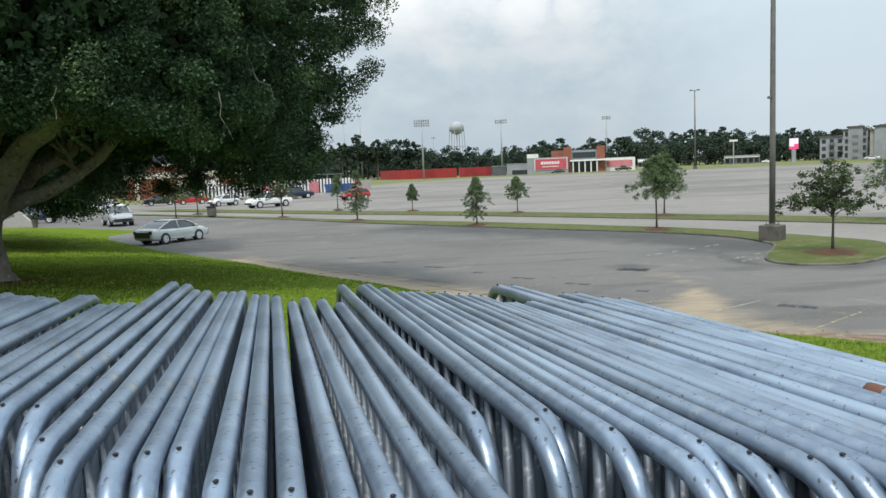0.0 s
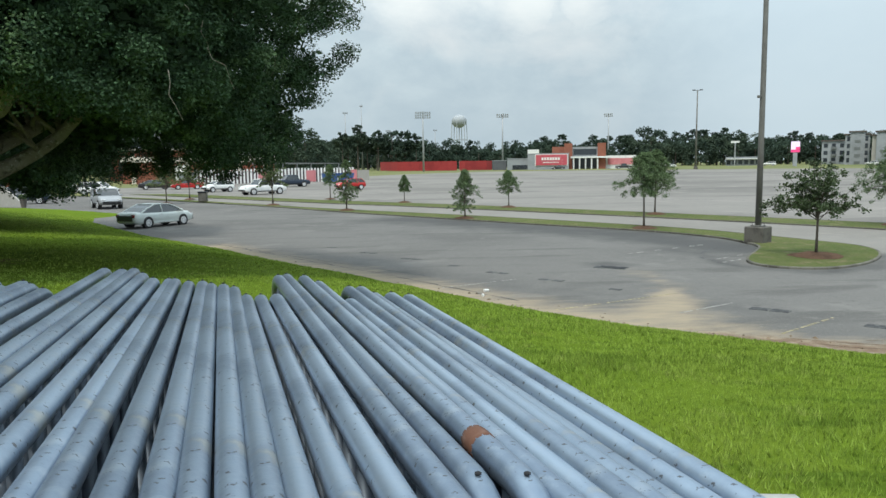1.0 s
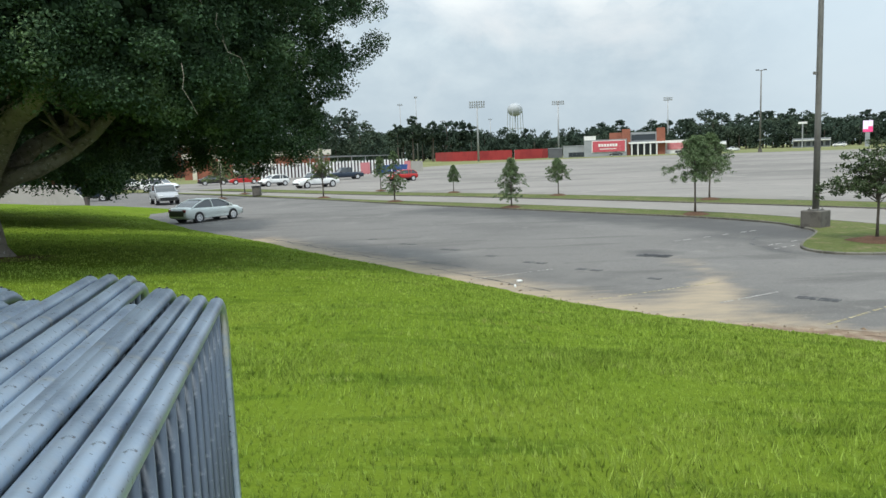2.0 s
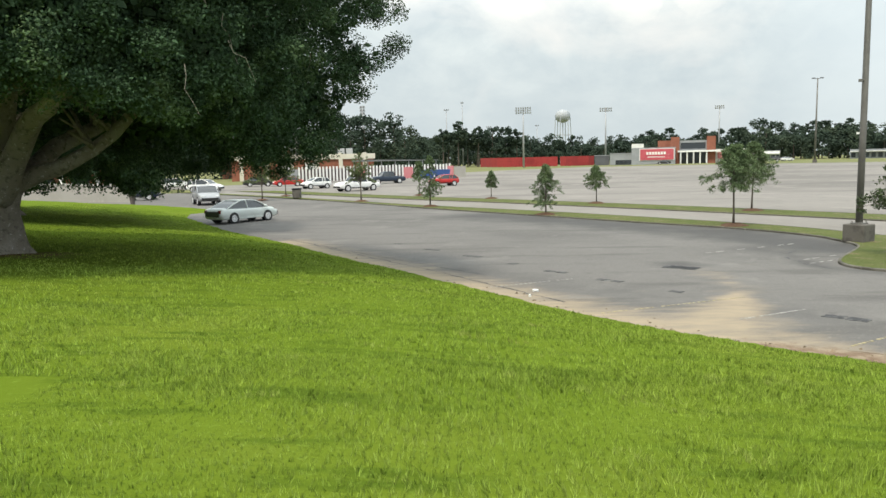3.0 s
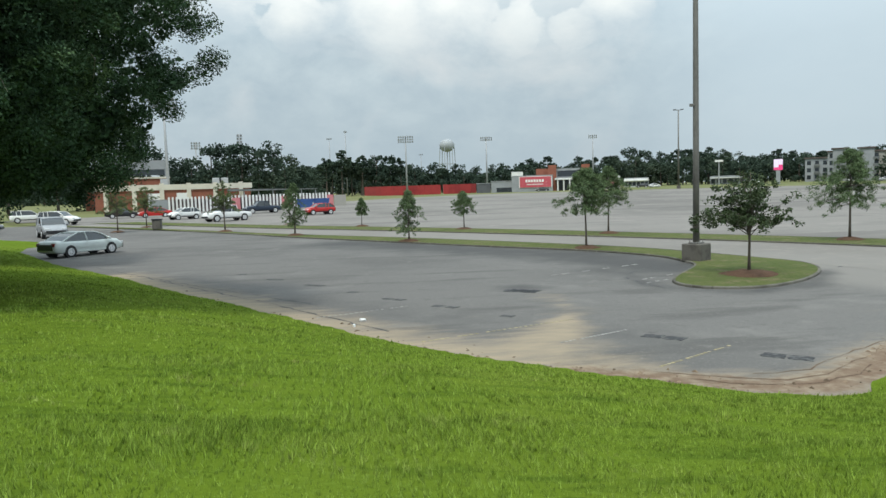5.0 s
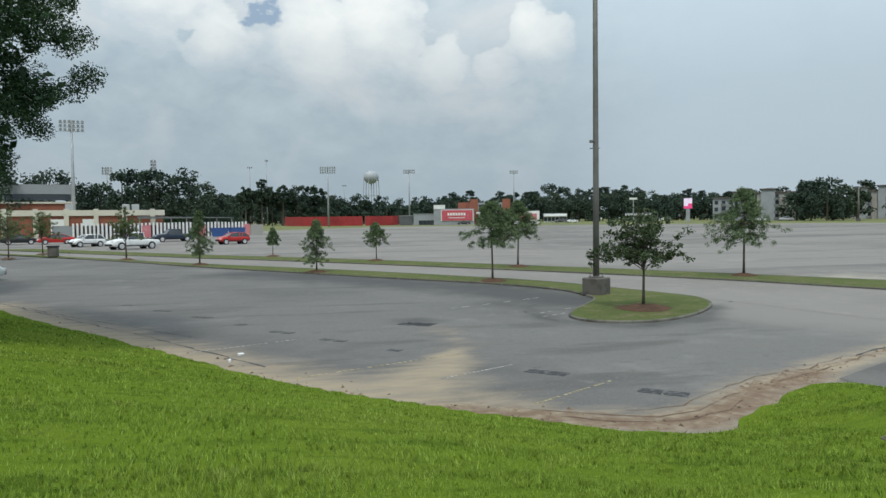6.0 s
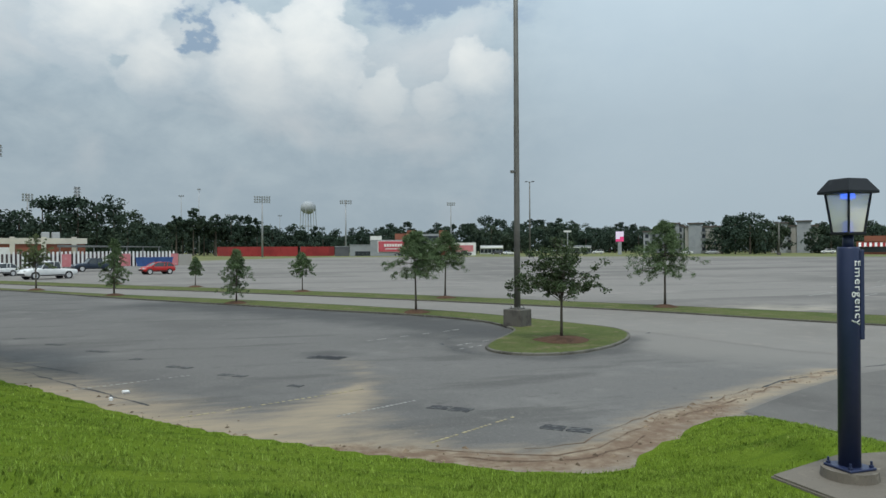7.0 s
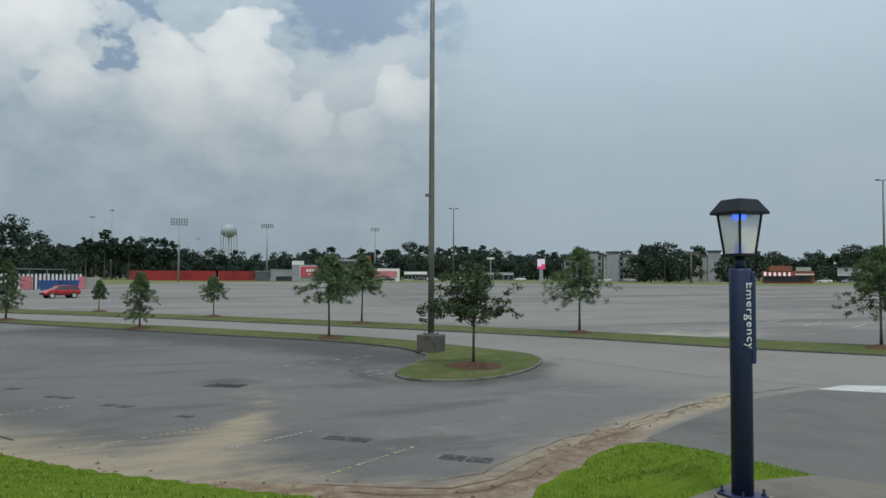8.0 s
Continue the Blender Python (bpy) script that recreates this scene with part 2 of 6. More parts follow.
M["clod"] = material("clod", (0.20, 0.15, 0.105), 0.95, spec=0.1, coords="World", island=0.45, bump=(40, 0.5, 0.01), spots=[(8, (0.13, 0.095, 0.07), 0.45, 0.65, 5)])
M["pad_concrete"] = material("pad_concrete", (0.180, 0.158, 0.131), 0.9, spec=0.25, coords="World", bump=(45, 0.4, 0.008), spots=[(0.9, (0.125, 0.110, 0.090), 0.42, 0.7, 6), (8, (0.245, 0.214, 0.176), 0.55, 0.8, 5), (30, (0.109, 0.097, 0.081), 0.6, 0.72, 4)])
M["kerb"] = material("kerb", (0.150, 0.142, 0.12), 0.9, spec=0.25, coords="World", each=0.12, bump=(40, 0.35, 0.006),
    spots=[(1.2, (0.085, 0.08, 0.066), 0.45, 0.65, 6), (9, (0.23, 0.215, 0.185), 0.58, 0.8, 5)])
M["kerb_dirty"] = material("kerb_dirty", (0.088, 0.082, 0.068), 0.9, spec=0.25, coords="World", each=0.12, bump=(40, 0.35, 0.006),
    spots=[(1.2, (0.12, 0.115, 0.09), 0.45, 0.75, 6), (9, (0.27, 0.25, 0.22), 0.55, 0.8, 5)])
M["galvanised"] = material("galvanised", (0.325, 0.395, 0.48), 0.38, 0.78, each=0.16, bump=(45, 0.3, 0.003),
    spots=[(3.5, (0.20, 0.25, 0.325), 0.42, 0.66, 6), (22, (0.34, 0.395, 0.46), 0.52, 0.72, 6), (7, (0.37, 0.385, 0.38), 0.57, 0.68, 7), (85, (0.11, 0.115, 0.125), 0.62, 0.69, 3), (15, (0.16, 0.125, 0.095), 0.70, 0.76, 5)])
# the barriers' galvanised steel again, darkened to paint in the shade between panels
M["galvanised_shaded"] = material("galvanised_shaded", (0.135, 0.165, 0.205), 0.55, 0.5, bump=(45, 0.3, 0.003), spots=[(9, (0.13, 0.155, 0.19), 0.42, 0.66, 6), (40, (0.28, 0.31, 0.34), 0.6, 0.72, 5)])
M["rust"] = material("rust", (0.13, 0.058, 0.035), 0.85, 0.1, bump=(60, 0.4, 0.004), spots=[(30, (0.24, 0.16, 0.13), 0.5, 0.7, 5)])
M["hole"] = material("hole", (0.015, 0.015, 0.018), 0.9)
M["bark_oak"] = material("bark_oak", (0.25, 0.225, 0.19), 0.95, spec=0.15, bump=(9, 1.0, 0.06),
    spots=[(1.6, (0.34, 0.315, 0.275), 0.45, 0.7, 6), (7, (0.13, 0.115, 0.095), 0.5, 0.7, 6), (0.8, (0.24, 0.245, 0.19), 0.58, 0.75, 4), (11, (0.46, 0.45, 0.41), 0.60, 0.68, 5)])
M["bark_young"] = material("bark_young", (0.10, 0.085, 0.07), 0.95, spec=0.15, bump=(30, 0.6, 0.01), spots=[(8, (0.15, 0.13, 0.11), 0.5, 0.7, 5)])
M["leaf_oak"] = material("leaf_oak", (0.046, 0.083, 0.042), 0.7, spec=0.12, island=0.4, coords="World",
    spots=[(0.8, (0.104, 0.160, 0.072), 0.52, 0.66, 5), (1.8, (0.026, 0.052, 0.030), 0.48, 0.68, 4)])
M["leaf_light"] = material("leaf_light", (0.115, 0.152, 0.062), 0.65, spec=0.2, island=0.35, coords="World", spots=[(1.0, (0.15, 0.19, 0.08), 0.5, 0.7, 4)])
M["leaf_young"] = material("leaf_young", (0.052, 0.078, 0.032), 0.6, spec=0.25, island=0.4, coords="World", spots=[(1.2, (0.075, 0.105, 0.04), 0.5, 0.7, 4)])
M["leaf_cypress"] = material("leaf_cypress", (0.098, 0.145, 0.066), 0.65, spec=0.15, island=0.35, coords="World", spots=[(1.0, (0.105, 0.145, 0.064), 0.5, 0.7, 4)])
M["leaf_far"] = material("leaf_far", (0.047, 0.068, 0.052), 0.95, spec=0.0, island=0.14, coords="World", spots=[(0.05, (0.066, 0.088, 0.058), 0.45, 0.7, 4)])
M["mulch"] = material("mulch", (0.120, 0.071, 0.048), 0.95, spec=0.1, bump=(18, 1.0, 0.05), spots=[(9, (0.088, 0.052, 0.033), 0.45, 0.65, 5), (22, (0.240, 0.163, 0.114), 0.58, 0.75, 4)])
M["pole_steel"] = material("pole_steel", (0.175, 0.17, 0.155), 0.6, 0.35, bump=(25, 0.1, 0.003), spots=[(1.2, (0.125, 0.12, 0.11), 0.42, 0.7, 5), (9, (0.22, 0.215, 0.20), 0.55, 0.8, 5)])
M["mast_steel"] = material("mast_steel", (0.36, 0.37, 0.38), 0.55, 0.3, spots=[(0.4, (0.30, 0.31, 0.32), 0.4, 0.7, 4)])
M["brick_far"] = material("brick_far", (0.27, 0.105, 0.07), 0.9, spec=0.2, coords="World", spots=[(0.5, (0.22, 0.085, 0.06), 0.4, 0.7, 5), (4, (0.32, 0.14, 0.095), 0.5, 0.8, 4)], bump=(6, 0.3, 0.02))
M["cream"] = material("cream", (0.62, 0.58, 0.49), 0.8, coords="World", spots=[(0.4, (0.53, 0.49, 0.41), 0.4, 0.75, 5), (3, (0.68, 0.64, 0.55), 0.55, 0.8, 4)])
M["white_paint"] = material("white_paint", (0.74, 0.74, 0.73), 0.6, coords="World", each=0.06, spots=[(0.7, (0.62, 0.62, 0.61), 0.45, 0.8, 5)])
M["slat_back"] = material("slat_back", (0.10, 0.075, 0.08), 0.8, coords="World", spots=[(0.8, (0.15, 0.10, 0.105), 0.4, 0.7, 4)])
M["red_screen"] = material("red_screen", (0.30, 0.03, 0.03), 0.85, coords="World", spots=[(0.25, (0.24, 0.022, 0.024), 0.4, 0.7, 5), (2, (0.38, 0.05, 0.045), 0.55, 0.8, 4)], bump=(1.5, 0.4, 0.08))
M["pink_panel"] = material("pink_panel", (0.55, 0.20, 0.215), 0.6, coords="World", spots=[(0.5, (0.48, 0.15, 0.165), 0.4, 0.7, 5), (0.9, (0.62, 0.42, 0.42), 0.60, 0.72, 4)])
M["sign_board"] = material("sign_board", (0.50, 0.085, 0.11), 0.45, coords="World", spots=[(0.6, (0.42, 0.065, 0.09), 0.4, 0.7, 4), (0.45, (0.60, 0.30, 0.31), 0.60, 0.74, 4)])
M["grey_wall"] = material("grey_wall", (0.30, 0.315, 0.33), 0.85, coords="World", each=0.08, spots=[(0.4, (0.24, 0.255, 0.27), 0.4, 0.75, 5)])
M["dark_wall"] = material("dark_wall", (0.11, 0.115, 0.125), 0.85, coords="World", spots=[(0.4, (0.085, 0.09, 0.1), 0.4, 0.75, 5)])
M["beige_wall"] = material("beige_wall", (0.34, 0.325, 0.295), 0.85, coords="World", each=0.08, spots=[(0.3, (0.30, 0.285, 0.255), 0.4, 0.75, 5), (2, (0.40, 0.38, 0.345), 0.55, 0.8, 4)])
M["roof_metal"] = material("roof_metal", (0.19, 0.20, 0.20), 0.5, 0.4, coords="World", spots=[(0.5, (0.15, 0.16, 0.16), 0.4, 0.7, 5)])
M["roof_brown"] = material("roof_brown", (0.12, 0.095, 0.085), 0.85, coords="World", spots=[(0.5, (0.09, 0.07, 0.065), 0.4, 0.7, 5)])
M["blue_paint"] = material("blue_paint", (0.035, 0.09, 0.27), 0.55, spots=[(0.9, (0.025, 0.065, 0.20), 0.4, 0.7, 5)])
M["window_far"] = material("window_far", (0.035, 0.042, 0.05), 0.12, spec=0.6, each=0.3)
M["tower_white"] = material("tower_white", (0.36, 0.38, 0.40), 0.7, coords="World", spots=[(0.12, (0.28, 0.30, 0.32), 0.4, 0.75, 5)])
M["post_navy"] = material("post_navy", (0.022, 0.032, 0.085), 0.42, 0.1, spots=[(5, (0.03, 0.04, 0.10), 0.45, 0.75, 5), (30, (0.035, 0.04, 0.06), 0.62, 0.8, 4)], bump=(120, 0.06, 0.001))
M["cap_black"] = material("cap_black", (0.014, 0.016, 0.02), 0.6, 0.0, spec=0.25, spots=[(8, (0.035, 0.038, 0.045), 0.5, 0.75, 5)])
M["lettering"] = material("lettering", (0.78, 0.78, 0.76), 0.5, spots=[(20, (0.68, 0.68, 0.66), 0.5, 0.8, 4)])
M["blue_lens"] = material("blue_lens", (0.02, 0.07, 0.75), 0.25, spots=[(15, (0.015, 0.05, 0.55), 0.45, 0.7, 3)])
M["frosted"] = material("frosted", (0.72, 0.72, 0.64), 0.35, spots=[(6, (0.64, 0.64, 0.56), 0.4, 0.75, 4)])
M["line_yellow"] = material("line_yellow", (0.34, 0.285, 0.14), 0.85, coords="World", each=0.25, spots=[(12, (0.28, 0.25, 0.18), 0.42, 0.62, 5)])
M["line_white"] = material("line_white", (0.37, 0.36, 0.335), 0.85, coords="World", each=0.12, spots=[(3, (0.22, 0.215, 0.205), 0.40, 0.62, 6)])
M["bar_white"] = material("bar_white", (0.48, 0.475, 0.45), 0.8, coords="World", spots=[(2.5, (0.36, 0.35, 0.33), 0.50, 0.68, 6), (14, (0.68, 0.67, 0.64), 0.5, 0.7, 4)])
M["patch_tar"] = material("patch_tar", (0.032, 0.032, 0.034), 0.8, coords="World", spots=[(7, (0.105, 0.104, 0.102), 0.50, 0.62, 5)], bump=(40, 0.5, 0.01))
M["litter"] = material("litter", (0.80, 0.80, 0.80), 0.6, spots=[(9, (0.68, 0.68, 0.68), 0.5, 0.75, 4)])
M["tyre"] = material("tyre", (0.018, 0.018, 0.02), 0.85, bump=(60, 0.3, 0.004), spots=[(12, (0.03, 0.03, 0.03), 0.5, 0.8, 4)])
M["alloy"] = material("alloy", (0.66, 0.66, 0.67), 0.4, 0.2, spots=[(9, (0.42, 0.42, 0.43), 0.4, 0.7, 4)])
M["car_glass"] = material("car_glass", (0.035, 0.042, 0.048), 0.05, spec=1.0)
M["black_trim"] = material("black_trim", (0.018, 0.018, 0.02), 0.6)
M["lamp_red"] = material("lamp_red", (0.22, 0.012, 0.014), 0.25)
M["lamp_clear"] = material("lamp_clear", (0.62, 0.63, 0.64), 0.15)
M["terracotta"] = material("terracotta", (0.10, 0.085, 0.075), 0.85, spots=[(6, (0.14, 0.115, 0.10), 0.45, 0.7, 5)])
for key, c in (("silver", (0.60, 0.64, 0.62)), ("white", (0.76, 0.76, 0.75)), ("navy", (0.02, 0.032, 0.055)), ("red", (0.45, 0.022, 0.02)), ("grey", (0.36, 0.37, 0.39)), ("black", (0.02, 0.02, 0.022)), ("blue", (0.025, 0.05, 0.14))):
    M["paint_" + key] = material("paint_" + key, c, 0.28, 0.25 if key in ("silver", "grey") else 0.0, spots=[(2.5, tuple(v * 0.9 for v in c), 0.45, 0.75, 4)])


def glowing(name, color, strength):
    m = bpy.data.materials.new(name)
    m.use_nodes = True
    b = m.node_tree.nodes["Principled BSDF"]
    b.inputs["Base Color"].default_value = (*color, 1)
    b.inputs["Emission Color"].default_value = (*color, 1)
    b.inputs["Emission Strength"].default_value = strength
    return m


M["screen_white"] = glowing("screen_white", (0.75, 0.62, 0.8), 0.45)
M["screen_pink"] = glowing("screen_pink", (0.7, 0.05, 0.2), 0.5)
M["blue_lamp"] = glowing("blue_lamp", (0.03, 0.12, 0.95), 4.0)
M["blue_lens"] = glowing("blue_lens", (0.02, 0.06, 0.6), 0.8)


def pane_glass(name, tint, rough):
    m = bpy.data.materials.new(name)
    m.use_nodes = True
    b = m.node_tree.nodes["Principled BSDF"]
    b.inputs["Base Color"].default_value = (*tint, 1)
    b.inputs["Transmission Weight"].default_value = 1.0
    b.inputs["Roughness"].default_value = rough
    b.inputs["IOR"].default_value = 1.06
    return m


M["lantern_glass"] = pane_glass("lantern_glass", (0.95, 0.93, 0.82), 0.12)
M["lantern_glass"].node_tree.nodes["Principled BSDF"].inputs["Transmission Weight"].default_value = 0.68

# ---- tools ----
def put(name, bm, mat, parent=None, label="", smooth=False):
    me = bpy.data.meshes.new(name)
    if smooth:
        for f in bm.faces:
            f.smooth = True
    bm.to_mesh(me)
    bm.free()
    me.materials.append(M[mat])
    ob = new(name, me)
    ob.parent = parent
    if label:
        ob["label"] = label
    return ob


def part(name, bm, mat, parent, label="", smooth=False):
    return put(name, bm, mat, parent, label, smooth)


def raw(name, verts, faces, mat, parent=None, smooth=False):
    me = bpy.data.meshes.new(name)
    me.from_pydata([tuple(v) for v in verts], [], [tuple(f) for f in faces])
    if smooth:
        me.polygons.foreach_set("use_smooth", [True] * len(me.polygons))
    me.materials.append(M[mat])
    ob = new(name, me)
    ob.parent = parent
    return ob


def thing(name, m, label, category, group=""):
    e = new(name)
    e.empty_display_size = 0.2
    e.matrix_world = m
    return tagged(e, label, category, group)


def box(bm, c, s, m=None, bevel=0.0):
    g = bmesh.ops.create_cube(bm, size=1.0, matrix=(m or Matrix()) @ Matrix.Translation(c) @ Matrix.Diagonal((*s, 1)))
    if bevel:
        edges = {e for v in g["verts"] for e in v.link_edges}
        bmesh.ops.bevel(bm, geom=list(edges), offset=bevel, segments=1, affect="EDGES")


def rod(bm, a, b, r0, r1=None, n=8):
    a, b = Vector(a), Vector(b)
    d = b - a
    m = Matrix.Translation((a + b) / 2) @ d.to_track_quat("Z", "Y").to_matrix().to_4x4()
    bmesh.ops.create_cone(bm, cap_ends=True, segments=n, radius1=r0, radius2=r0 if r1 is None else r1, depth=d.length, matrix=m)


def tube(bm, pts, radii, n=8, closed=False):
    """A round tube along a line of points."""
    pts = [Vector(p) for p in pts]
    if not hasattr(radii, "__len__"):
        radii = [radii] * len(pts)
    rings = []
    k = len(pts)
    side = None
    for i, p in enumerate(pts):
        if closed:
            d = (pts[(i + 1) % k] - pts[i - 1]).normalized()
        else:
            d = (pts[min(i + 1, k - 1)] - pts[max(i - 1, 0)]).normalized()
        if side is None:
            side = d.orthogonal().normalized()
        side = (side - d * side.dot(d)).normalized()
        other = d.cross(side)
        rings.append([bm.verts.new(p + radii[i] * (math.cos(2 * math.pi * j / n) * side + math.sin(2 * math.pi * j / n) * other)) for j in range(n)])
    for i in range(k if closed else k - 1):
        r, s = rings[i], rings[(i + 1) % k]
        shift = 0
        if closed and i == k - 1:
            shift = min(range(n), key=lambda q: (r[0].co - s[q].co).length)
        for j in range(n):
            bm.faces.new((r[j], r[(j + 1) % n], s[(j + 1 + shift) % n], s[(j + shift) % n]))
    if not closed:
        bm.faces.new(list(reversed(rings[0])))
        bm.faces.new(rings[-1])


def prism(bm, outline, z0, z1, m=None):
    """A flat outline (x, y) raised from z0 to z1."""
    m = m or Matrix()
    lo = [bm.verts.new(m @ Vector((x, y, z0))) for x, y in outline]
    hi = [bm.verts.new(m @ Vector((x, y, z1))) for x, y in outline]
    k = len(outline)
    bm.faces.new(list(reversed(lo)))
    bm.faces.new(hi)
    for i in range(k):
        bm.faces.new((lo[i], lo[(i + 1) % k], hi[(i + 1) % k], hi[i]))
    bmesh.ops.recalc_face_normals(bm, faces=bm.faces[:])


def inside(poly, px, py):
    """Which of the points lie inside the outline."""
    res = np.zeros(px.shape, bool)
    k = len(poly)
    for i in range(k):
        (x0, y0), (x1, y1) = poly[i], poly[(i + 1) % k]
        if y0 == y1:
            continue
        hit = ((y0 > py) != (y1 > py)) & (px < (x1 - x0) * (py - y0) / (y1 - y0) + x0)
        res ^= hit
    return res


def from_line(line, px, py):
    """The distance of points from a line of points."""
    best = np.full(px.shape, 1e9)
    for (x0, y0), (x1, y1) in zip(line[:-1], line[1:]):
        dx, dy = x1 - x0, y1 - y0
        t = np.clip(((px - x0) * dx + (py - y0) * dy) / (dx * dx + dy * dy), 0, 1)
        best = np.minimum(best, np.hypot(px - x0 - t * dx, py - y0 - t * dy))
    return best


def wave(px, py, s=1.0):
    """A cheap smooth unevenness, about -1 to 1."""
    return (np.sin(px * 1.31 * s + 0.7 * np.sin(py * 0.83 * s)) + np.sin(py * 1.13 * s + 1.9 * np.sin(px * 0.57 * s + 2)) + np.sin((px + py) * 2.3 * s)) / 3


def far_z(px, py):
    """The land rises a little beyond the near lot."""
    return np.maximum(0.0, np.hypot(px, py) - 90.0) * 0.0065


def grid_sheet(name, xs, ys, zf, keep, mat, attrs=None):
    gx, gy = np.meshgrid(xs, ys)
    ok = keep(gx, gy) if keep else np.ones(gx.shape, bool)
    z = zf(gx, gy)
    ny, nx = gx.shape
    use = ok[:-1, :-1] | ok[1:, :-1] | ok[:-1, 1:] | ok[1:, 1:]
    idx = np.arange(nx * ny).reshape(ny, nx)
    quads = np.stack([idx[:-1, :-1], idx[:-1, 1:], idx[1:, 1:], idx[1:, :-1]], -1)[use]
    used = np.unique(quads)
    back = np.full(nx * ny, -1)
    back[used] = np.arange(len(used))
    verts = np.stack([gx.ravel(), gy.ravel(), z.ravel()], -1)[used]
    me = bpy.data.meshes.new(name)
    me.from_pydata(verts.tolist(), [], back[quads].tolist())
    me.polygons.foreach_set("use_smooth", [True] * len(me.polygons))
    for key, f in (attrs or {}).items():
        a = me.attributes.new(key, "FLOAT", "POINT")
        a.data.foreach_set("value", f(verts[:, 0], verts[:, 1]).astype(np.float32))
    me.materials.append(M[mat])
    return new(name, me)


def leaf_cloud(name, centres, radii, per, size, mat, parent, rng, flat=0.5, droop=0.0, aspect=0.55):
    """Clumps of small leaves: each leaf a folded four-cornered blade."""
    c = np.repeat(np.asarray(centres, float), per, axis=0)
    r = np.repeat(np.asarray(radii, float), per, axis=0)
    if r.ndim == 1:
        r = r[:, None] * np.array([1.0, 1.0, 0.75])
    k = len(c)
    d = rng.normal(size=(k, 3))
    d /= np.linalg.norm(d, axis=1)[:, None]
    p = c + d * r * (rng.random(k) ** 0.45)[:, None]
    u = rng.normal(size=(k, 3))
    u[:, 2] = u[:, 2] * flat - droop
    u /= np.linalg.norm(u, axis=1)[:, None]
    v = np.cross(u, rng.normal(size=(k, 3)))
    v /= np.linalg.norm(v, axis=1)[:, None]
    s = size * (0.6 + 0.8 * rng.random(k))[:, None]
    verts = np.stack([p - u * s, p + v * s * aspect, p + u * s, p - v * s * aspect], 1).reshape(-1, 3)
    faces = np.arange(4 * k).reshape(k, 4)
    return raw(name, verts.tolist(), faces.tolist(), mat, parent)

# ---- the ground ----
# the kerbless edge between lawn and lot, from far to near, then round the corner to the drive
EDGE = [(-90, 96), (-45, 68), (-27, 60.5), (-19.5, 56), (-17.2, 54.6), (-18.6, 51), (-17.6, 47.5), (-11.5, 36.8), (-7, 30.4), (-3.6, 24.9), (-1.2, 21.4),
        (0.7, 18.4), (2.0, 16.4), (3.0, 14.9), (4.0, 13.75), (4.8, 12.9), (5.9, 11.9), (6.9, 11.0), (7.5, 10.45), (8.3, 10.1), (8.9, 10.1),
        (9.7, 10.7), (11.1, 11.7), (12.0, 12.05), (12.5, 11.9), (12.95, 11.1), (13.1, 10.2), (13.3, 8.5), (14.5, 4), (17, -2), (22, -14)]
LAWN = EDGE + [(-90, -14)]
WALK_EDGE = [(-30, 5.2), (-6, 3.2), (-0.25, 2.70), (1.5, 2.56), (2.8, 2.9), (4.5, 3.9), (6.2, 4.6)]
WALK_END = [(7.6, 3.6), (8.6, 0), (9.5, -14), (-30, -14)]
BANK = ([-1.0, 0.0, 0.6, 2.0, 3.5, 5.3, 6.5, 8.0, 9.6, 12.8, 18.0, 40.0], [-0.12, 0.0, 0.13, 0.46, 0.80, 1.13, 1.28, 1.45, 1.63, 1.90, 2.1, 2.4])


def walk_z(x, y):
    """The walkway climbs gently to the left of the barriers."""
    return 1.872 - 0.045 * (np.minimum(x, 0.0) + 0.85) - 0.085 * np.maximum(x, 0.0) - 0.03 * (y - 1.0)


def bank_z(px, py):
    d = from_line(EDGE, px, py)
    d = np.where(inside(LAWN, px, py), d, -d)
    d = d + 0.10 * wave(px, py, 2.1) + 0.05 * wave(px, py, 6.3)
    z = np.interp(d, *BANK)
    z = z - np.clip((-px - 0.5) * 0.04, 0, 0.45) * np.clip(d / 6, 0, 1)
    near = np.clip(1.0 - from_line(WALK_EDGE, px, py) / 1.4, 0, 1)
    near = np.where(inside(WALK_EDGE + WALK_END, px, py), 1.0, near)
    flat = walk_z(px, py) - 0.03
    z = z + (flat - z) * near
    # a level shelf for the call post's pad
    shelf = np.clip(1.0 - (np.hypot(px - 10.9, py - 6.7) - 1.9) / 1.5, 0, 1)
    return z + np.minimum(0.46 - z, 0.0) * shelf


def bank_z1(x, y):
    return float(bank_z(np.array([float(x)]), np.array([float(y)]))[0])


OAK = (-10.7, 17.3)
walk_poly = [(-0.42, -0.22), (-0.25, 2.70)] + WALK_EDGE[3:] + WALK_END + [(-30, -0.22)]
lawn = grid_sheet("lawn", np.arange(-62, 22, 0.35), np.arange(-13, 62, 0.35), bank_z,
                  lambda x, y: (inside(LAWN, x, y) | (from_line(EDGE, x, y) < 0.8)), "lawn",
                  {"bare": lambda x, y: np.clip(1.15 - np.hypot((x - OAK[0]) / 3.4, (y - OAK[1] + 0.5) / 2.2), 0, 1) * 0.75})
tagged(lawn, "sloping bright green mown lawn bank running down to the lot", "lawn", kind="structure")

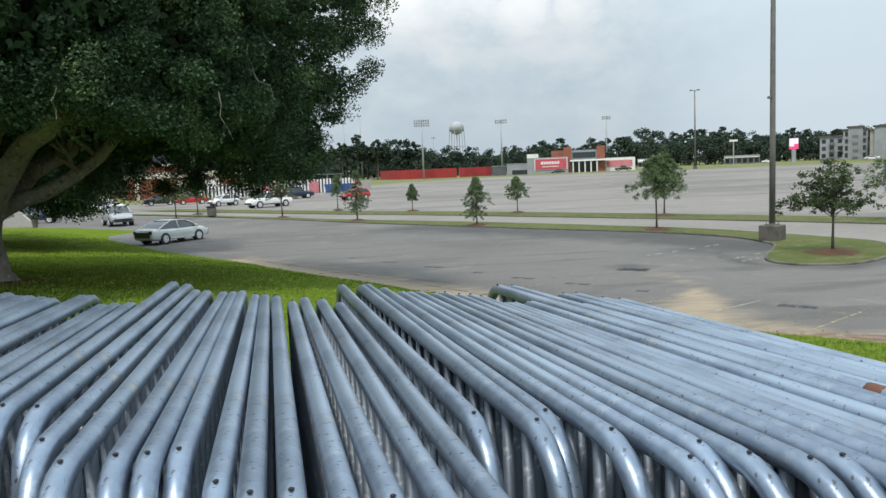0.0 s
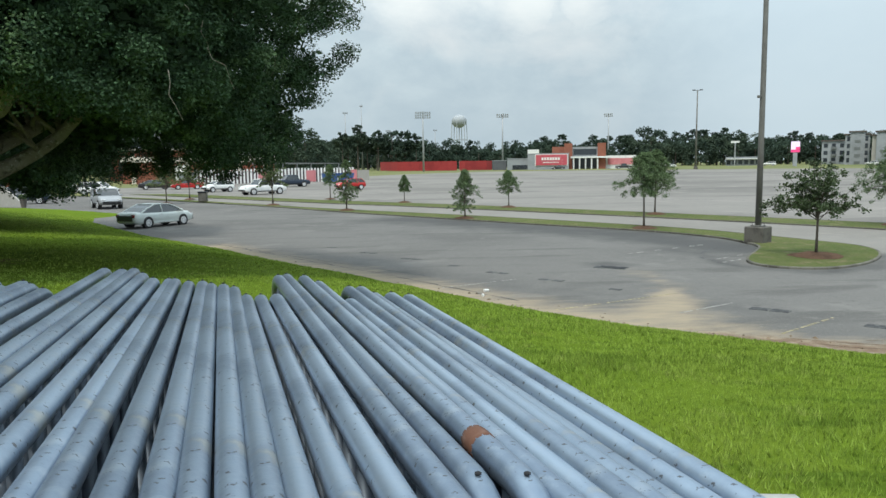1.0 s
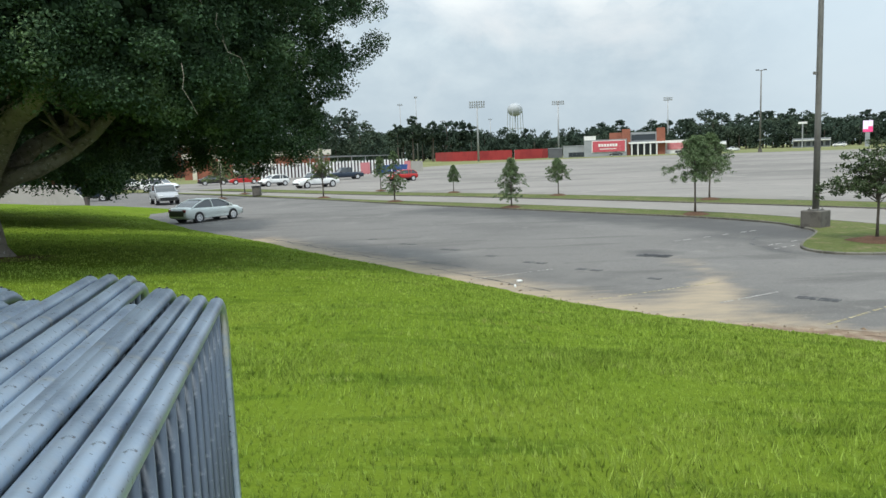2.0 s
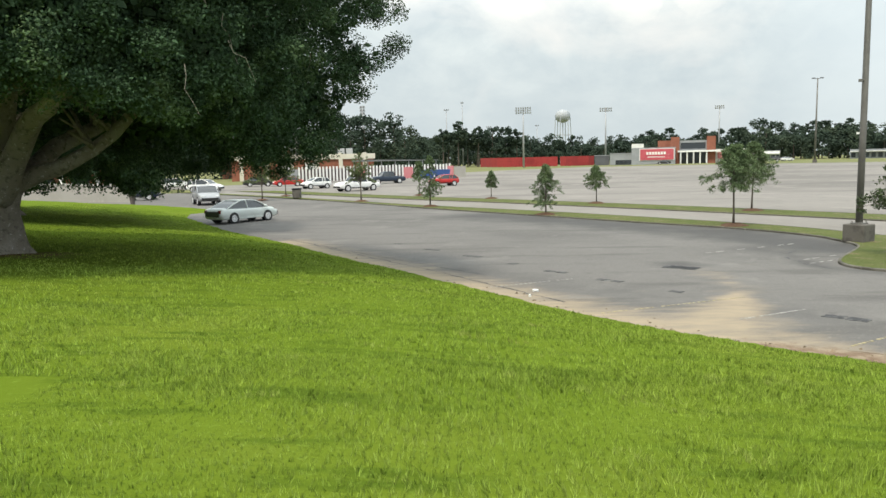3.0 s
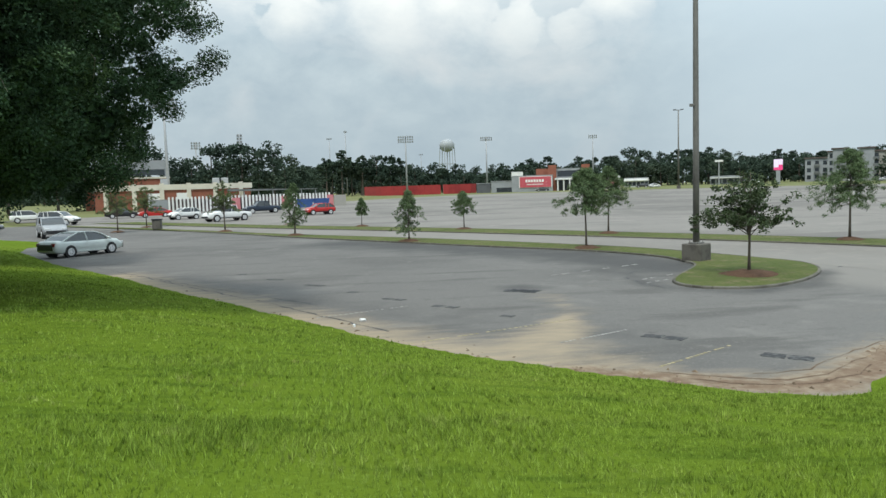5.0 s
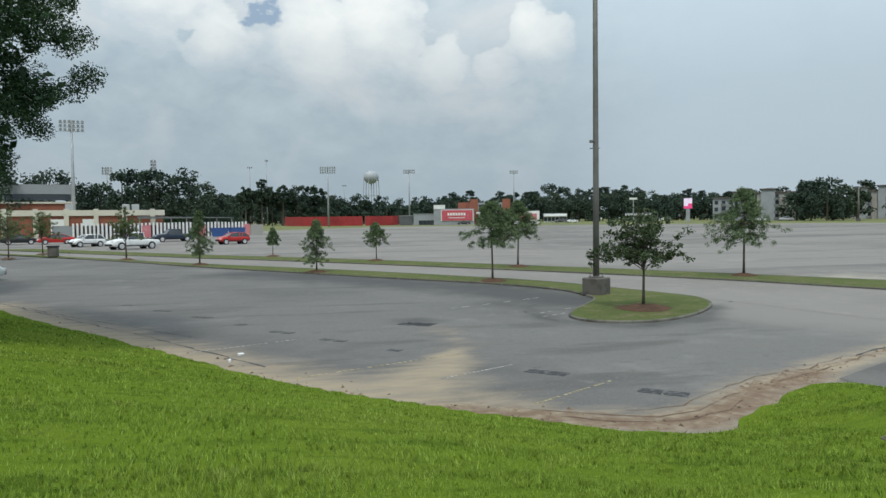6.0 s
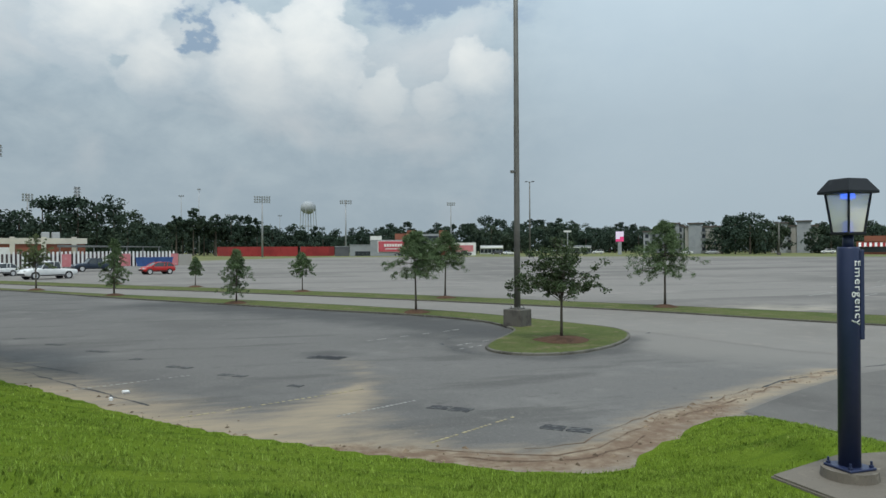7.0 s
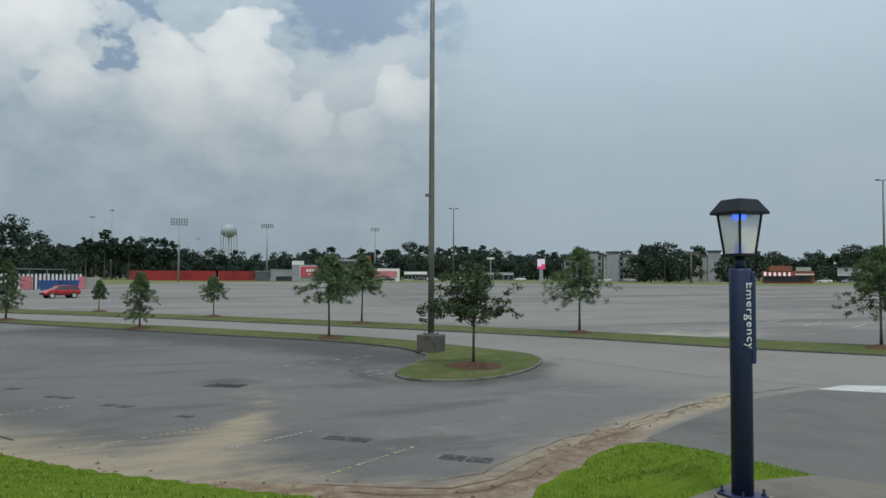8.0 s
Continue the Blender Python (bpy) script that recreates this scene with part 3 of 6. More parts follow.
def sand_fan(x, y):
    """Sand washed down from the drain widens towards the lawn."""
    ax, ay, dx, dy = 7.0, 17.1, -0.47, -0.883
    s = (x - ax) * dx + (y - ay) * dy
    side = np.abs((x - ax) * dy - (y - ay) * dx)
    body = np.clip(1.25 - side / (0.3 + 0.36 * np.clip(s, 0, 5)), 0, 1) * np.clip(s * 2 + 0.6, 0, 1) * np.clip((4.9 - s), 0, 1)
    tail = np.clip(1 - from_line([(7.0, 17.0), (7.25, 19.0), (7.2, 20.6)], x, y) / 0.9, 0, 1) * 0.5
    return np.maximum(body * 0.70, tail * 0.7)


SOIL = [(5.4, 12.2), (6.9, 11.3), (7.9, 10.7), (8.8, 10.6), (9.8, 11.2), (10.9, 12.0), (12.5, 12.8)]
SEAM = [(10.9, 12.2), (12.5, 12.95), (14.8, 13.95), (17.4, 15.0)]
EDGE_SAND = EDGE[8:17]
xs = np.concatenate([np.arange(-80, -22, 4.0), np.arange(-22, 26, 0.3), np.arange(26, 60, 4.0)])
ys = np.concatenate([np.arange(-15, 8, 4.0), np.arange(8, 52, 0.3), np.arange(52, 130, 4.0)])
lot = grid_sheet("parking_lot", xs, ys, lambda x, y: 0.0 * x, None, "asphalt_lot", {
    "sand": lambda x, y: np.maximum.reduce([
        sand_fan(x, y),
        np.clip(1 - from_line(SOIL, x, y) / 1.15, 0, 1) * 0.85,
        np.clip(1 - from_line(SEAM, x, y) / 0.9, 0, 1) * 0.8,
        np.clip(1 - from_line(EDGE_SAND, x, y) / 2.0, 0, 1) * 0.80,
        np.clip(1 - np.hypot((x - 18.0) / 1.2, (y - 24.4) / 0.5), 0, 1) * 0.7]),
    "soil": lambda x, y: np.maximum(np.clip(1 - from_line(SOIL, x, y) / 0.95, 0, 1) * 0.72, np.clip(1 - from_line(SEAM, x, y) / 0.3, 0, 1) * 0.62),
    "pale": lambda x, y: np.clip(1.0 - from_line([(18.2, 27), (18.9, 23), (19.6, 19.5), (21.0, 17.0), (24.0, 13.5), (30, 5)], x, y) / 5.5, 0, 1) * 1.7,
    "dark": lambda x, y: np.maximum.reduce([
        np.clip(1 - from_line([(2.0, 43.5), (6.0, 38.6), (11.8, 30.6), (13.0, 25.6)], x, y) / 4.6, 0, 1) * 0.92,
        np.clip(1 - np.hypot((x - 7.0) / 1.5, (y - 22.0) / 1.2), 0, 1) * 0.7,
        np.clip(1 - from_line([(11.0, 24.2), (10.6, 21.0), (12.3, 18.9), (15, 20.1), (17, 22.3)], x, y) / 0.9, 0, 1) * 0.62,
        np.clip(1 - from_line([(-3, 26), (2.5, 19.5), (9, 13)], x, y) / 2.2, 0, 1) * 0.35])})
tagged(lot, "worn grey asphalt parking lot with sand washed across it", "parking lot", kind="structure")


def sheet(name, outline, z, mat, label, category):
    bm = bmesh.new()
    vs = [bm.verts.new((x, y, z)) for x, y in outline]
    f = bm.faces.new(vs)
    f.normal_update()
    if f.normal.z < 0:
        f.normal_flip()
    bmesh.ops.triangulate(bm, faces=[f])
    return tagged(put(name, bm, mat), label, category, kind="structure")


def rounded(outline, times=2):
    """The outline with its corners cut twice."""
    for _ in range(times):
        more = []
        for (x0, y0), (x1, y1) in zip(outline, outline[1:] + outline[:1]):
            more += [(x0 * 0.75 + x1 * 0.25, y0 * 0.75 + y1 * 0.25), (x0 * 0.25 + x1 * 0.75, y0 * 0.25 + y1 * 0.75)]
        outline = more
    return outline


STRIP1 = [(-60, 122), (-30, 89), (-15.8, 71.2), (-7.8, 60.6), (-1.7, 51.0), (5.3, 41.8), (8.9, 36.8), (12.5, 32.6), (14.3, 28.8), (14.3, 26.9), (14.2, 25.4), (13.2, 23.9),
          (11.9, 22.3), (11.25, 21.0), (11.6, 19.85), (13.0, 19.4), (14.7, 20.2), (16.3, 21.7), (17.3, 23.2), (17.6, 24.6), (17.2, 26.1), (16.4, 28.6), (15.2, 32.2), (12.9, 35.8),
          (9.4, 40.7), (5.4, 46.0), (-2.2, 54.6), (-9.0, 64.0), (-17, 75), (-32, 93), (-62, 127)]
STRIP2 = [(-62, 134), (-30, 98), (-14, 77.5), (-3.5, 64.3), (3.4, 56.9), (10.4, 48.0), (16.5, 40.0), (23.0, 30.5), (25.7, 24.6), (27.1, 22.2), (29.1, 19.4), (33, 14), (38, 6), (46, -7), (60, -30),
          (64, -28), (49, -4.5), (40.8, 8.2), (35.6, 16.3), (32.3, 21.6), (30.2, 25.0), (28.6, 27.6), (26.5, 31.0), (24.9, 33.6), (18.2, 43.4), (11.9, 51.9), (4.8, 60.6), (-2.2, 68.2), (-12.4, 81.4), (-28, 101.8), (-60, 138)]
road = sheet("road", [(-62, 127), (-32, 93), (-17, 75), (-9, 64), (-2.2, 54.6), (5.4, 46), (9.4, 40.7), (12.9, 35.8), (15.2, 32.2), (16.4, 28.6), (17.2, 25.9), (17.9, 24.4), (18.6, 21), (19.2, 18), (20.5, 15.7), (23, 13),
                      (28, 6), (34, -4), (46, -25), (60, -30), (46, -7), (38, 6), (33, 14), (29.1, 19.4), (27.1, 22.2), (25.7, 24.6), (23, 30.5), (16.5, 40), (10.4, 48), (3.4, 56.9), (-3.5, 64.3), (-14, 77.5), (-30, 98), (-62, 134)],
             0.005, "asphalt_road", "pale grey asphalt road curving between two grass medians", "road")
drive = sheet("driveway", [(12.6, 12.3), (14.8, 13.4), (17.4, 14.5), (19.6, 14.9), (21.0, 14.95), (22.6, 13.4), (27.5, 6), (33, -4), (40, -14), (20, -14), (15, -1), (13, 5), (12.4, 9)],
              0.008, "asphalt_drive", "darker asphalt driveway joining the lot at a sandy seam", "driveway")

# the far lot, up to its edge of grass
LOT_BEARING, LOT_REACH = [-40, -20, -14, -8, 2, 9, 18, 30, 46, 54, 70, 85], [125, 128, 135, 150, 205, 235, 235, 228, 215, 212, 205, 200]


def far_lot():
    verts, faces = [], []
    bears = np.arange(-34, 86, 1.0)
    steps = np.linspace(0, 1, 46) ** 1.5
    for b in bears:
        reach = np.interp(b, LOT_BEARING, LOT_REACH)
        for s in steps:
            r = 22 + (reach - 22) * s
            x, y = 4 + r * math.sin(radians(b)), 2 + r * math.cos(radians(b))
            verts.append((x, y, float(far_z(np.array([x]), np.array([y]))[0])))
    n = len(steps)
    across = []
    line = STRIP2[:15]
    vx, vy = np.array([v[0] for v in verts]), np.array([v[1] for v in verts])
    beyond = inside(STRIP2[:15] + [(400, -30), (400, 500), (-200, 500), (-200, 134)], vx, vy)
    for i in range(len(bears) - 1):
        for j in range(n - 1):
            q = (i * n + j, (i + 1) * n + j, (i + 1) * n + j + 1, i * n + j + 1)
            if any(beyond[k] for k in q):
                faces.append(q)
    verts = [(x, y, z + (0.003 if beyond[k] else -0.05)) for k, (x, y, z) in enumerate(verts)]
    ob = raw("far_parking_lot", verts, [tuple(reversed(f)) for f in faces], "asphalt_far", smooth=True)
    a = ob.data.attributes.new("sand", "FLOAT", "POINT")
    a.data.foreach_set("value", (np.clip(1 - np.hypot((vx - 29.5) / 9, (vy - 29.5) / 6), 0, 1) * 0.6).astype(np.float32))
    return tagged(ob, "wide empty pale asphalt parking lot with faded lines", "parking lot", kind="structure")


far_lot()


def ground_sheet():
    verts, faces = [], []
    bears, rings = np.arange(0, 360, 6.0), [0.5, 60, 90, 130, 200, 300, 450, 700, 1200, 2500, 4500]
    for b in bears:
        for r in rings:
            x, y = 4 + r * math.sin(radians(b)), 2 + r * math.cos(radians(b))
            verts.append((x, y, min(float(far_z(np.array([x]), np.array([y]))[0]), 1.9) - 0.09))
    n, k = len(rings), len(bears)
    for i in range(k):
        for j in range(n - 1):
            faces.append((i * n + j, i * n + j + 1, ((i + 1) % k) * n + j + 1, ((i + 1) % k) * n + j))
    faces.append([i * n for i in range(k)])
    ob = raw("ground", verts, faces, "grass_far", smooth=True)
    return tagged(ob, "flat dry grassland around the lots out to the horizon", "ground", kind="structure")


ground_sheet()


def kerbs(owner, outline, mat, closed=True, width=0.10, h0=-0.05, h1=0.075, step=3.0, pick=None):
    """Kerb stones end to end along an outline, each its own piece."""
    pts = [Vector((*p, 0)) for p in outline]
    k = len(pts)
    for i in range(k if closed else k - 1):
        a, b = pts[i], pts[(i + 1) % k]
        if pick and not (pick(a) and pick(b)):
            continue
        d = b - a
        count = max(1, round(d.length / step))
        for j in range(count):
            p, q = a + d * (j / count), a + d * ((j + 1) / count)
            gap = d.normalized() * 0.0015
            side = Vector((-d.y, d.x, 0)).normalized() * width / 2
            bm = bmesh.new()
            prism(bm, [(v.x, v.y) for v in (p + gap - side, q - gap - side, q - gap + side, p + gap + side)], h0, h1)
            top = [e for e in bm.edges if all(v.co.z > h1 - 0.001 for v in e.verts)]
            bmesh.ops.bevel(bm, geom=top, offset=0.02, segments=1, affect="EDGES")
            put("kerb_stone", bm, mat, owner)


def raised_strip(name, outline, label):
    bm = bmesh.new()
    vs = [bm.verts.new((x, y, 0.068)) for x, y in outline]
    f = bm.faces.new(vs)
    f.normal_update()
    if f.normal.z < 0:
        f.normal_flip()
    bmesh.ops.triangulate(bm, faces=[f])
    return tagged(put(name, bm, "grass_strip"), label, "median", kind="structure")


median_near = raised_strip("median_near", rounded(STRIP1), "kerbed grass median ending in a teardrop island")
median_far = raised_strip("median_far", rounded(STRIP2), "kerbed dry grass median between road and far lot")
STRIP1, STRIP2 = rounded(STRIP1), rounded(STRIP2)
kerbs(median_near, STRIP1, "kerb_dirty", pick=lambda v: 26.5 < v.y < 70)
kerbs(median_near, STRIP1, "kerb", pick=lambda v: v.y < 27.5 and v.x > 10, step=2.4)
kerbs(median_far, STRIP2, "kerb_dirty", pick=lambda v: -4 < v.y < 82)
walkway = grid_sheet("walkway", np.concatenate([np.arange(-30, -5, 1.0), np.arange(-5, 13.2, 0.1)]), np.concatenate([np.arange(-13, -1, 0.8), np.arange(-1, 7, 0.1)]), lambda x, y: np.where(inside(walk_poly, x, y), walk_z(x, y), walk_z(x, y) - 0.3), lambda x, y: inside(walk_poly, x, y) | (from_line(walk_poly, x, y) < 0.12), "concrete")
tagged(walkway, "pale concrete walkway along the top of the bank", "walkway", kind="structure")

# ---- crowd barriers stacked side by side ----
def barrier():
    e = thing("crowd_barrier", Matrix(), "galvanised steel crowd barrier standing in a tight row on the walkway", "barrier", "row of crowd barriers")
    L, H, R, Z0 = 2.07, 0.99, 0.12, 0.16
    line = []
    for cx, cz, a0 in ((L - R, H - R, 0), (R, H - R, 90), (R, Z0 + R, 180), (L - R, Z0 + R, 270)):
        for k in range(7):
            a = radians(a0 + k * 15)
            line.append((0, cx + R * math.cos(a), cz + R * math.sin(a)))
    bm = bmesh.new()
    tube(bm, line, 0.0188, 12, closed=True)
    part("frame", bm, "galvanised", e, smooth=True)
    # bars wear the darkened steel: shade under the rails is in their colour
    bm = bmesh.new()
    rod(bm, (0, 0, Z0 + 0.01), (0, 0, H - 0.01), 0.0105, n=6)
    first = part("bar", bm, "galvanised_shaded", e, smooth=True)
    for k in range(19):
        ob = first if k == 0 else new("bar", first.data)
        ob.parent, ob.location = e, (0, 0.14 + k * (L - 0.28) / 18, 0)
    for y in (0.34, L - 0.34):
        bm = bmesh.new()
        box(bm, (0, y, 0.012), (0.52, 0.05, 0.012), bevel=0.003)
        tube(bm, [(0, y, 0.015), (0, y, Z0)], 0.017, 8)
        part("foot", bm, "galvanised", e)
    for y, s in ((0, -1), (L, 1)):
        for z in (0.36, 0.74):
            bm = bmesh.new()
            tube(bm, [(0, y, z), (0, y + s * 0.045, z), (0, y + s * 0.06, z - 0.02), (0, y + s * 0.06, z - 0.075)], 0.007, 6)
            part("hook", bm, "galvanised", e)
    for y in (0.095, L - 0.095):
        bm = bmesh.new()
        bmesh.ops.create_uvsphere(bm, u_segments=8, v_segments=5, radius=0.0044, matrix=Matrix.Translation((0, y, H + 0.0172)) @ Matrix.Diagonal((1, 1, 0.5, 1)))
        part("bolt_hole", bm, "hole", e)
    return e


# each top rail: where it crosses the line y = 1.2, and how far back its far end reaches
RAILS = [(-0.697, 1.87), (-0.745, 1.92), (-0.787, 1.96), (-0.825, 1.98), (-0.857, 2.04), (-0.895, 1.83), (-0.936, 2.2), (-0.972, 2.27), (-1.017, 2.28), (-1.070, 2.18), (-1.109, 1.78),
         (-1.149, 1.83), (-1.193, 1.78), (-1.229, 1.94), (-1.262, 1.97), (-1.297, 1.99), (-1.337, 2.07), (-1.383, 2.07), (-1.423, 2.12), (-1.464, 2.18), (-1.514, 2.12), (-1.558, 2.23), (-1.604, 2.36),
         (-1.650, 2.3), (-1.716, 2.38), (-1.800, 1.85), (-1.852, 1.92), (-1.905, 2.04), (-1.962, 1.97), (-2.013, 2.06), (-2.062, 2.06), (-2.108, 2.12), (-2.156, 2.25), (-2.198, 2.22), (-2.241, 2.22),
         (-2.305, 2.2), (-2.358, 2.33), (-2.418, 2.49), (-2.483, 2.5), (-2.545, 1.96), (-2.595, 1.97), (-2.645, 1.96), (-2.712, 2.12), (-2.775, 2.24)]


def barrier_row():
    """Barriers pushed together in runs; each run reaches a little further back than the one before it."""
    rng = random.Random(5)
    first, row, L = barrier(), [], 2.07
    rails = list(RAILS)
    for k in range(10):
        rails.append((rails[-1][0] - 0.048 - rng.uniform(0, 0.008), 2.05 + 0.05 * (k % 5)))
    for k, (cross, far_y) in enumerate(rails):
        turn = float(np.interp(k + 1, (1, 9, 12, 18, 22, 27, 32, 38, 44), (9.9, 11.7, 10.8, 9.9, 8.6, 7.5, 6.1, 5.0, 5.0)))
        a = radians(turn)
        far_y, drop = far_y + 0.09 * max(0.0, 1 - k / 6), 0.022 * max(0.0, 1 - k / 9)
        x = cross - (far_y - 1.2) * math.tan(a)
        nx, ny = x + L * math.sin(a), far_y - L * math.cos(a)
        z_far, z_near = walk_z(x, far_y), walk_z(nx, ny)
        m = pose(nx, ny, z_near - drop + rng.uniform(-0.005, 0.006), math.degrees(math.atan2(z_far - z_near, L)) + rng.uniform(-0.2, 0.2), rng.uniform(-0.4, 0.4), turn)
        if k == 0:
            first.matrix_world = m
        row.append(first if k == 0 else copy_thing(first, m))
    # a band of rust and old tape round one rail
    bm = bmesh.new()
    tube(bm, [(0, -0.02, 0.99), (0, -0.008, 0.99), (0, 0.008, 0.99), (0, 0.02, 0.99)], [0.0190, 0.0196, 0.0196, 0.0190], 12)
    spot_at = Vector((-0.828, 0.50, 2.88))
    owner = min(row, key=lambda o: abs((o.matrix_basis.inverted() @ spot_at).x))
    band = part("rust_band", bm, "rust", owner, "brown rusty band of old tape", smooth=True)
    band.location = (0, (owner.matrix_basis.inverted() @ spot_at).y, 0)


barrier_row()


# ---- the great oak ----
def limb(bm, a, b, r0, r1, rng, sag=0.0, steps=7, wob=0.25):
    a, b = Vector(a), Vector(b)
    pts, rad = [], []
    for i in range(steps + 1):
        t = i / steps
        p = a.lerp(b, t)
        p += Vector((rng.uniform(-wob, wob), rng.uniform(-wob, wob), rng.uniform(-wob, wob) * 0.6)) * math.sin(math.pi * t)
        p.z += sag * math.sin(math.pi * t)
        pts.append(p)
        rad.append(r0 + (r1 - r0) * t)
    tube(bm, pts, rad, 10)
    return pts


def oak(spot, size, seed, label, clumps, per, leaf, edge0, skirt, lobe, reach, bough=True):
    """A spreading live oak: flared trunk, heavy forking limbs, and a dense crown that is widest above and open beneath."""
    rng, nr = random.Random(seed), np.random.default_rng(seed)
    z0 = bank_z1(*spot) - 0.25
    e = thing("oak_tree", Matrix.Translation((*spot, z0)), label, "tree")
    bm = bmesh.new()
    line, girth = [], []
    for z, r in ((-0.3, 1.12), (-0.05, 0.98), (0.15, 0.84), (0.4, 0.73), (0.8, 0.66), (1.2, 0.64), (1.6, 0.70), (2.0, 0.76), (2.4, 0.64)):
        line.append((-0.05 * z, 0.02 * z, z))
        girth.append(r * size)
    tube(bm, line, girth, 26)
    for v in bm.verts:
        a = math.atan2(v.co.y, v.co.x)
        flute = 0.05 * math.sin(5 * a + 1.0) + 0.035 * math.sin(9 * a + v.co.z)
        v.co += Vector((v.co.x, v.co.y, 0)) * (flute * (1.4 if v.co.z < 0.4 else 0.8) + 0.10 * noise.noise(v.co * 2.2))
    part("trunk", bm, "bark_oak", e, smooth=True)
    # the lower boughs, seen from outside, bend as they leave the fork; the others rise into the crown
    boughs = [[(0.25, -0.15, 1.5), (0.9, -0.5, 2.3), (1.6, -1.0, 3.1), (2.4, -1.5, 3.5), (3.6, -2.2, 4.5), (4.6, -2.8, 5.6)],
              [(0.35, 0.05, 1.7), (1.1, 0.2, 2.15), (1.9, 0.4, 2.35), (2.7, 0.8, 3.0), (3.8, 1.4, 4.4), (6.4, 2.0, 6.0)],
              [(-0.1, -0.2, 1.7), (-0.2, -0.6, 2.6), (0.25, -1.0, 3.4), (0.35, -1.3, 4.4), (0.1, -1.6, 5.6), (0.5, -2.0, 7.4)],
              [(0.1, -0.1, 1.9), (0.5, -0.3, 2.9), (0.9, -0.4, 3.9), (1.6, -0.2, 5.2), (2.6, 0.4, 7.6)],
              [(-0.3, 0.0, 1.6), (-1.0, -0.5, 2.4), (-2.2, -1.0, 3.2), (-4.0, -1.8, 4.2), (-6.2, -2.4, 5.2)],
              [(-0.2, 0.3, 1.7), (-0.6, 1.4, 2.6), (-1.2, 3.2, 3.6), (-2.2, 6.0, 5.0)],
              [(0.2, 0.3, 1.8), (0.9, 1.5, 2.8), (1.9, 3.4, 3.8), (3.2, 6.4, 5.0)],
              [(0.0, -0.3, 1.6), (0.2, -1.4, 2.6), (0.6, -3.2, 3.7), (1.0, -6.0, 5.0)]]
    thick = (0.34, 0.24, 0.36, 0.30, 0.34, 0.28, 0.28, 0.26)
    tips = []
    for path, r in zip(boughs, thick):
        pts = []
        for a, b in zip(path[:-1], path[1:]):
            a, b = Vector(a), Vector(b)
            pts += [a.lerp(b, t) + Vector((rng.uniform(-.07, .07), rng.uniform(-.07, .07), rng.uniform(-.06, .06))) for t in (0.0, 0.5)]
        pts = [p * size for p in pts + [Vector(path[-1])]]
        k = len(pts) - 1
        bm = bmesh.new()
        tube(bm, pts, [size * (0.06 + (r - 0.06) * (1 - i / k) ** 0.8) for i in range(k + 1)], 12)
        for _ in range(10):
            p = pts[rng.randint(k // 2, k)]
            q = p + Vector((rng.uniform(-2.2, 2.2), rng.uniform(-2.2, 2.2), rng.uniform(0.2, 2.2)))
            limb(bm, p, q, 0.07, 0.018, rng, 0.0, 4, 0.25)
            tips.append(q)
        part("limb", bm, "bark_oak", e, smooth=True)
    # crown of leaf clumps over a darker inside
    cs, rs = [], []
    for q in tips:
        if q.z > 3.9:
            cs.append(tuple(q)), rs.append(0.7 + 0.4 * rng.random())
    face = -0.99
    deep, deep_r = [], []
    while len(cs) < clumps:
        a = face + rng.gauss(0.62, 1.1)
        if rng.random() < 0.30:
            a = rng.uniform(0, 2 * math.pi)
        low = skirt + 0.5 * noise.noise(Vector((math.cos(a) * 4, math.sin(a) * 4, seed))) + (1.5 if bough else 0.6) * max(0.0, math.cos(a - face + 0.25)) ** 2
        z = low + (10.5 - low) * rng.random() ** 1.25
        n3 = noise.noise(Vector((math.cos(a) * 2.6, math.sin(a) * 2.6, z * 0.55 + seed)))
        edge = (edge0 + reach * max(0.0, math.cos(a - lobe)) ** 6 + 0.8 * n3) * float(np.interp(z, (1.5, 2.5, 4.0, 5.5, 7.0, 9.0, 10.5), (0.74, 0.81, 0.89, 0.97, 1.0, 0.8, 0.42)))
        f = 1.0 - 0.26 * rng.random() ** 1.3
        s = rng.uniform(0.26, 0.60) * (1.0 if bough else 1.5)
        r = (edge - 0.7 * s) * f
        cs.append((r * math.cos(a), r * math.sin(a), z)), rs.append(s)
        if rng.random() < 0.6:
            d = edge * rng.uniform(0.45, 0.84)
            deep.append((d * math.cos(a), d * math.sin(a), max(z, low + 1.0 + 1.3 * (1 - d / edge))))
            deep_r.append(rng.uniform(0.8, 1.2))
    # the roof of the hollow under the crown
    for _ in range(clumps // 3):
        a, d = rng.uniform(0, 2 * math.pi), edge0 * 0.8 * math.sqrt(rng.random())
        deep.append((d * math.cos(a), d * math.sin(a), rng.uniform(5.2, 7.4))), deep_r.append(rng.uniform(0.9, 1.3))
    leaf_cloud("crown", cs, rs, per, leaf, "leaf_oak", e, nr, 0.8)
    leaf_cloud("inner_foliage", deep, deep_r, 130, 0.105, "leaf_oak", e, nr, 0.8)
    # bare grey twigs caught in the outer leaves
    for _ in range(12 if bough else 0):
        a, z = face + rng.uniform(-0.5, 1.1), rng.uniform(3.6, 6.6)
        p = Vector((math.cos(a), math.sin(a), 0)) * edge0 * 0.93 + Vector((0, 0, z))
        bm = bmesh.new()
        limb(bm, p, p + Vector((rng.uniform(-.4, .4), rng.uniform(-.4, .4), -rng.uniform(0.4, 1.0))), 0.007, 0.003, rng, 0.0, 4, 0.12)
        part("twig", bm, "bark_oak", e, "bare grey twig")
    return e


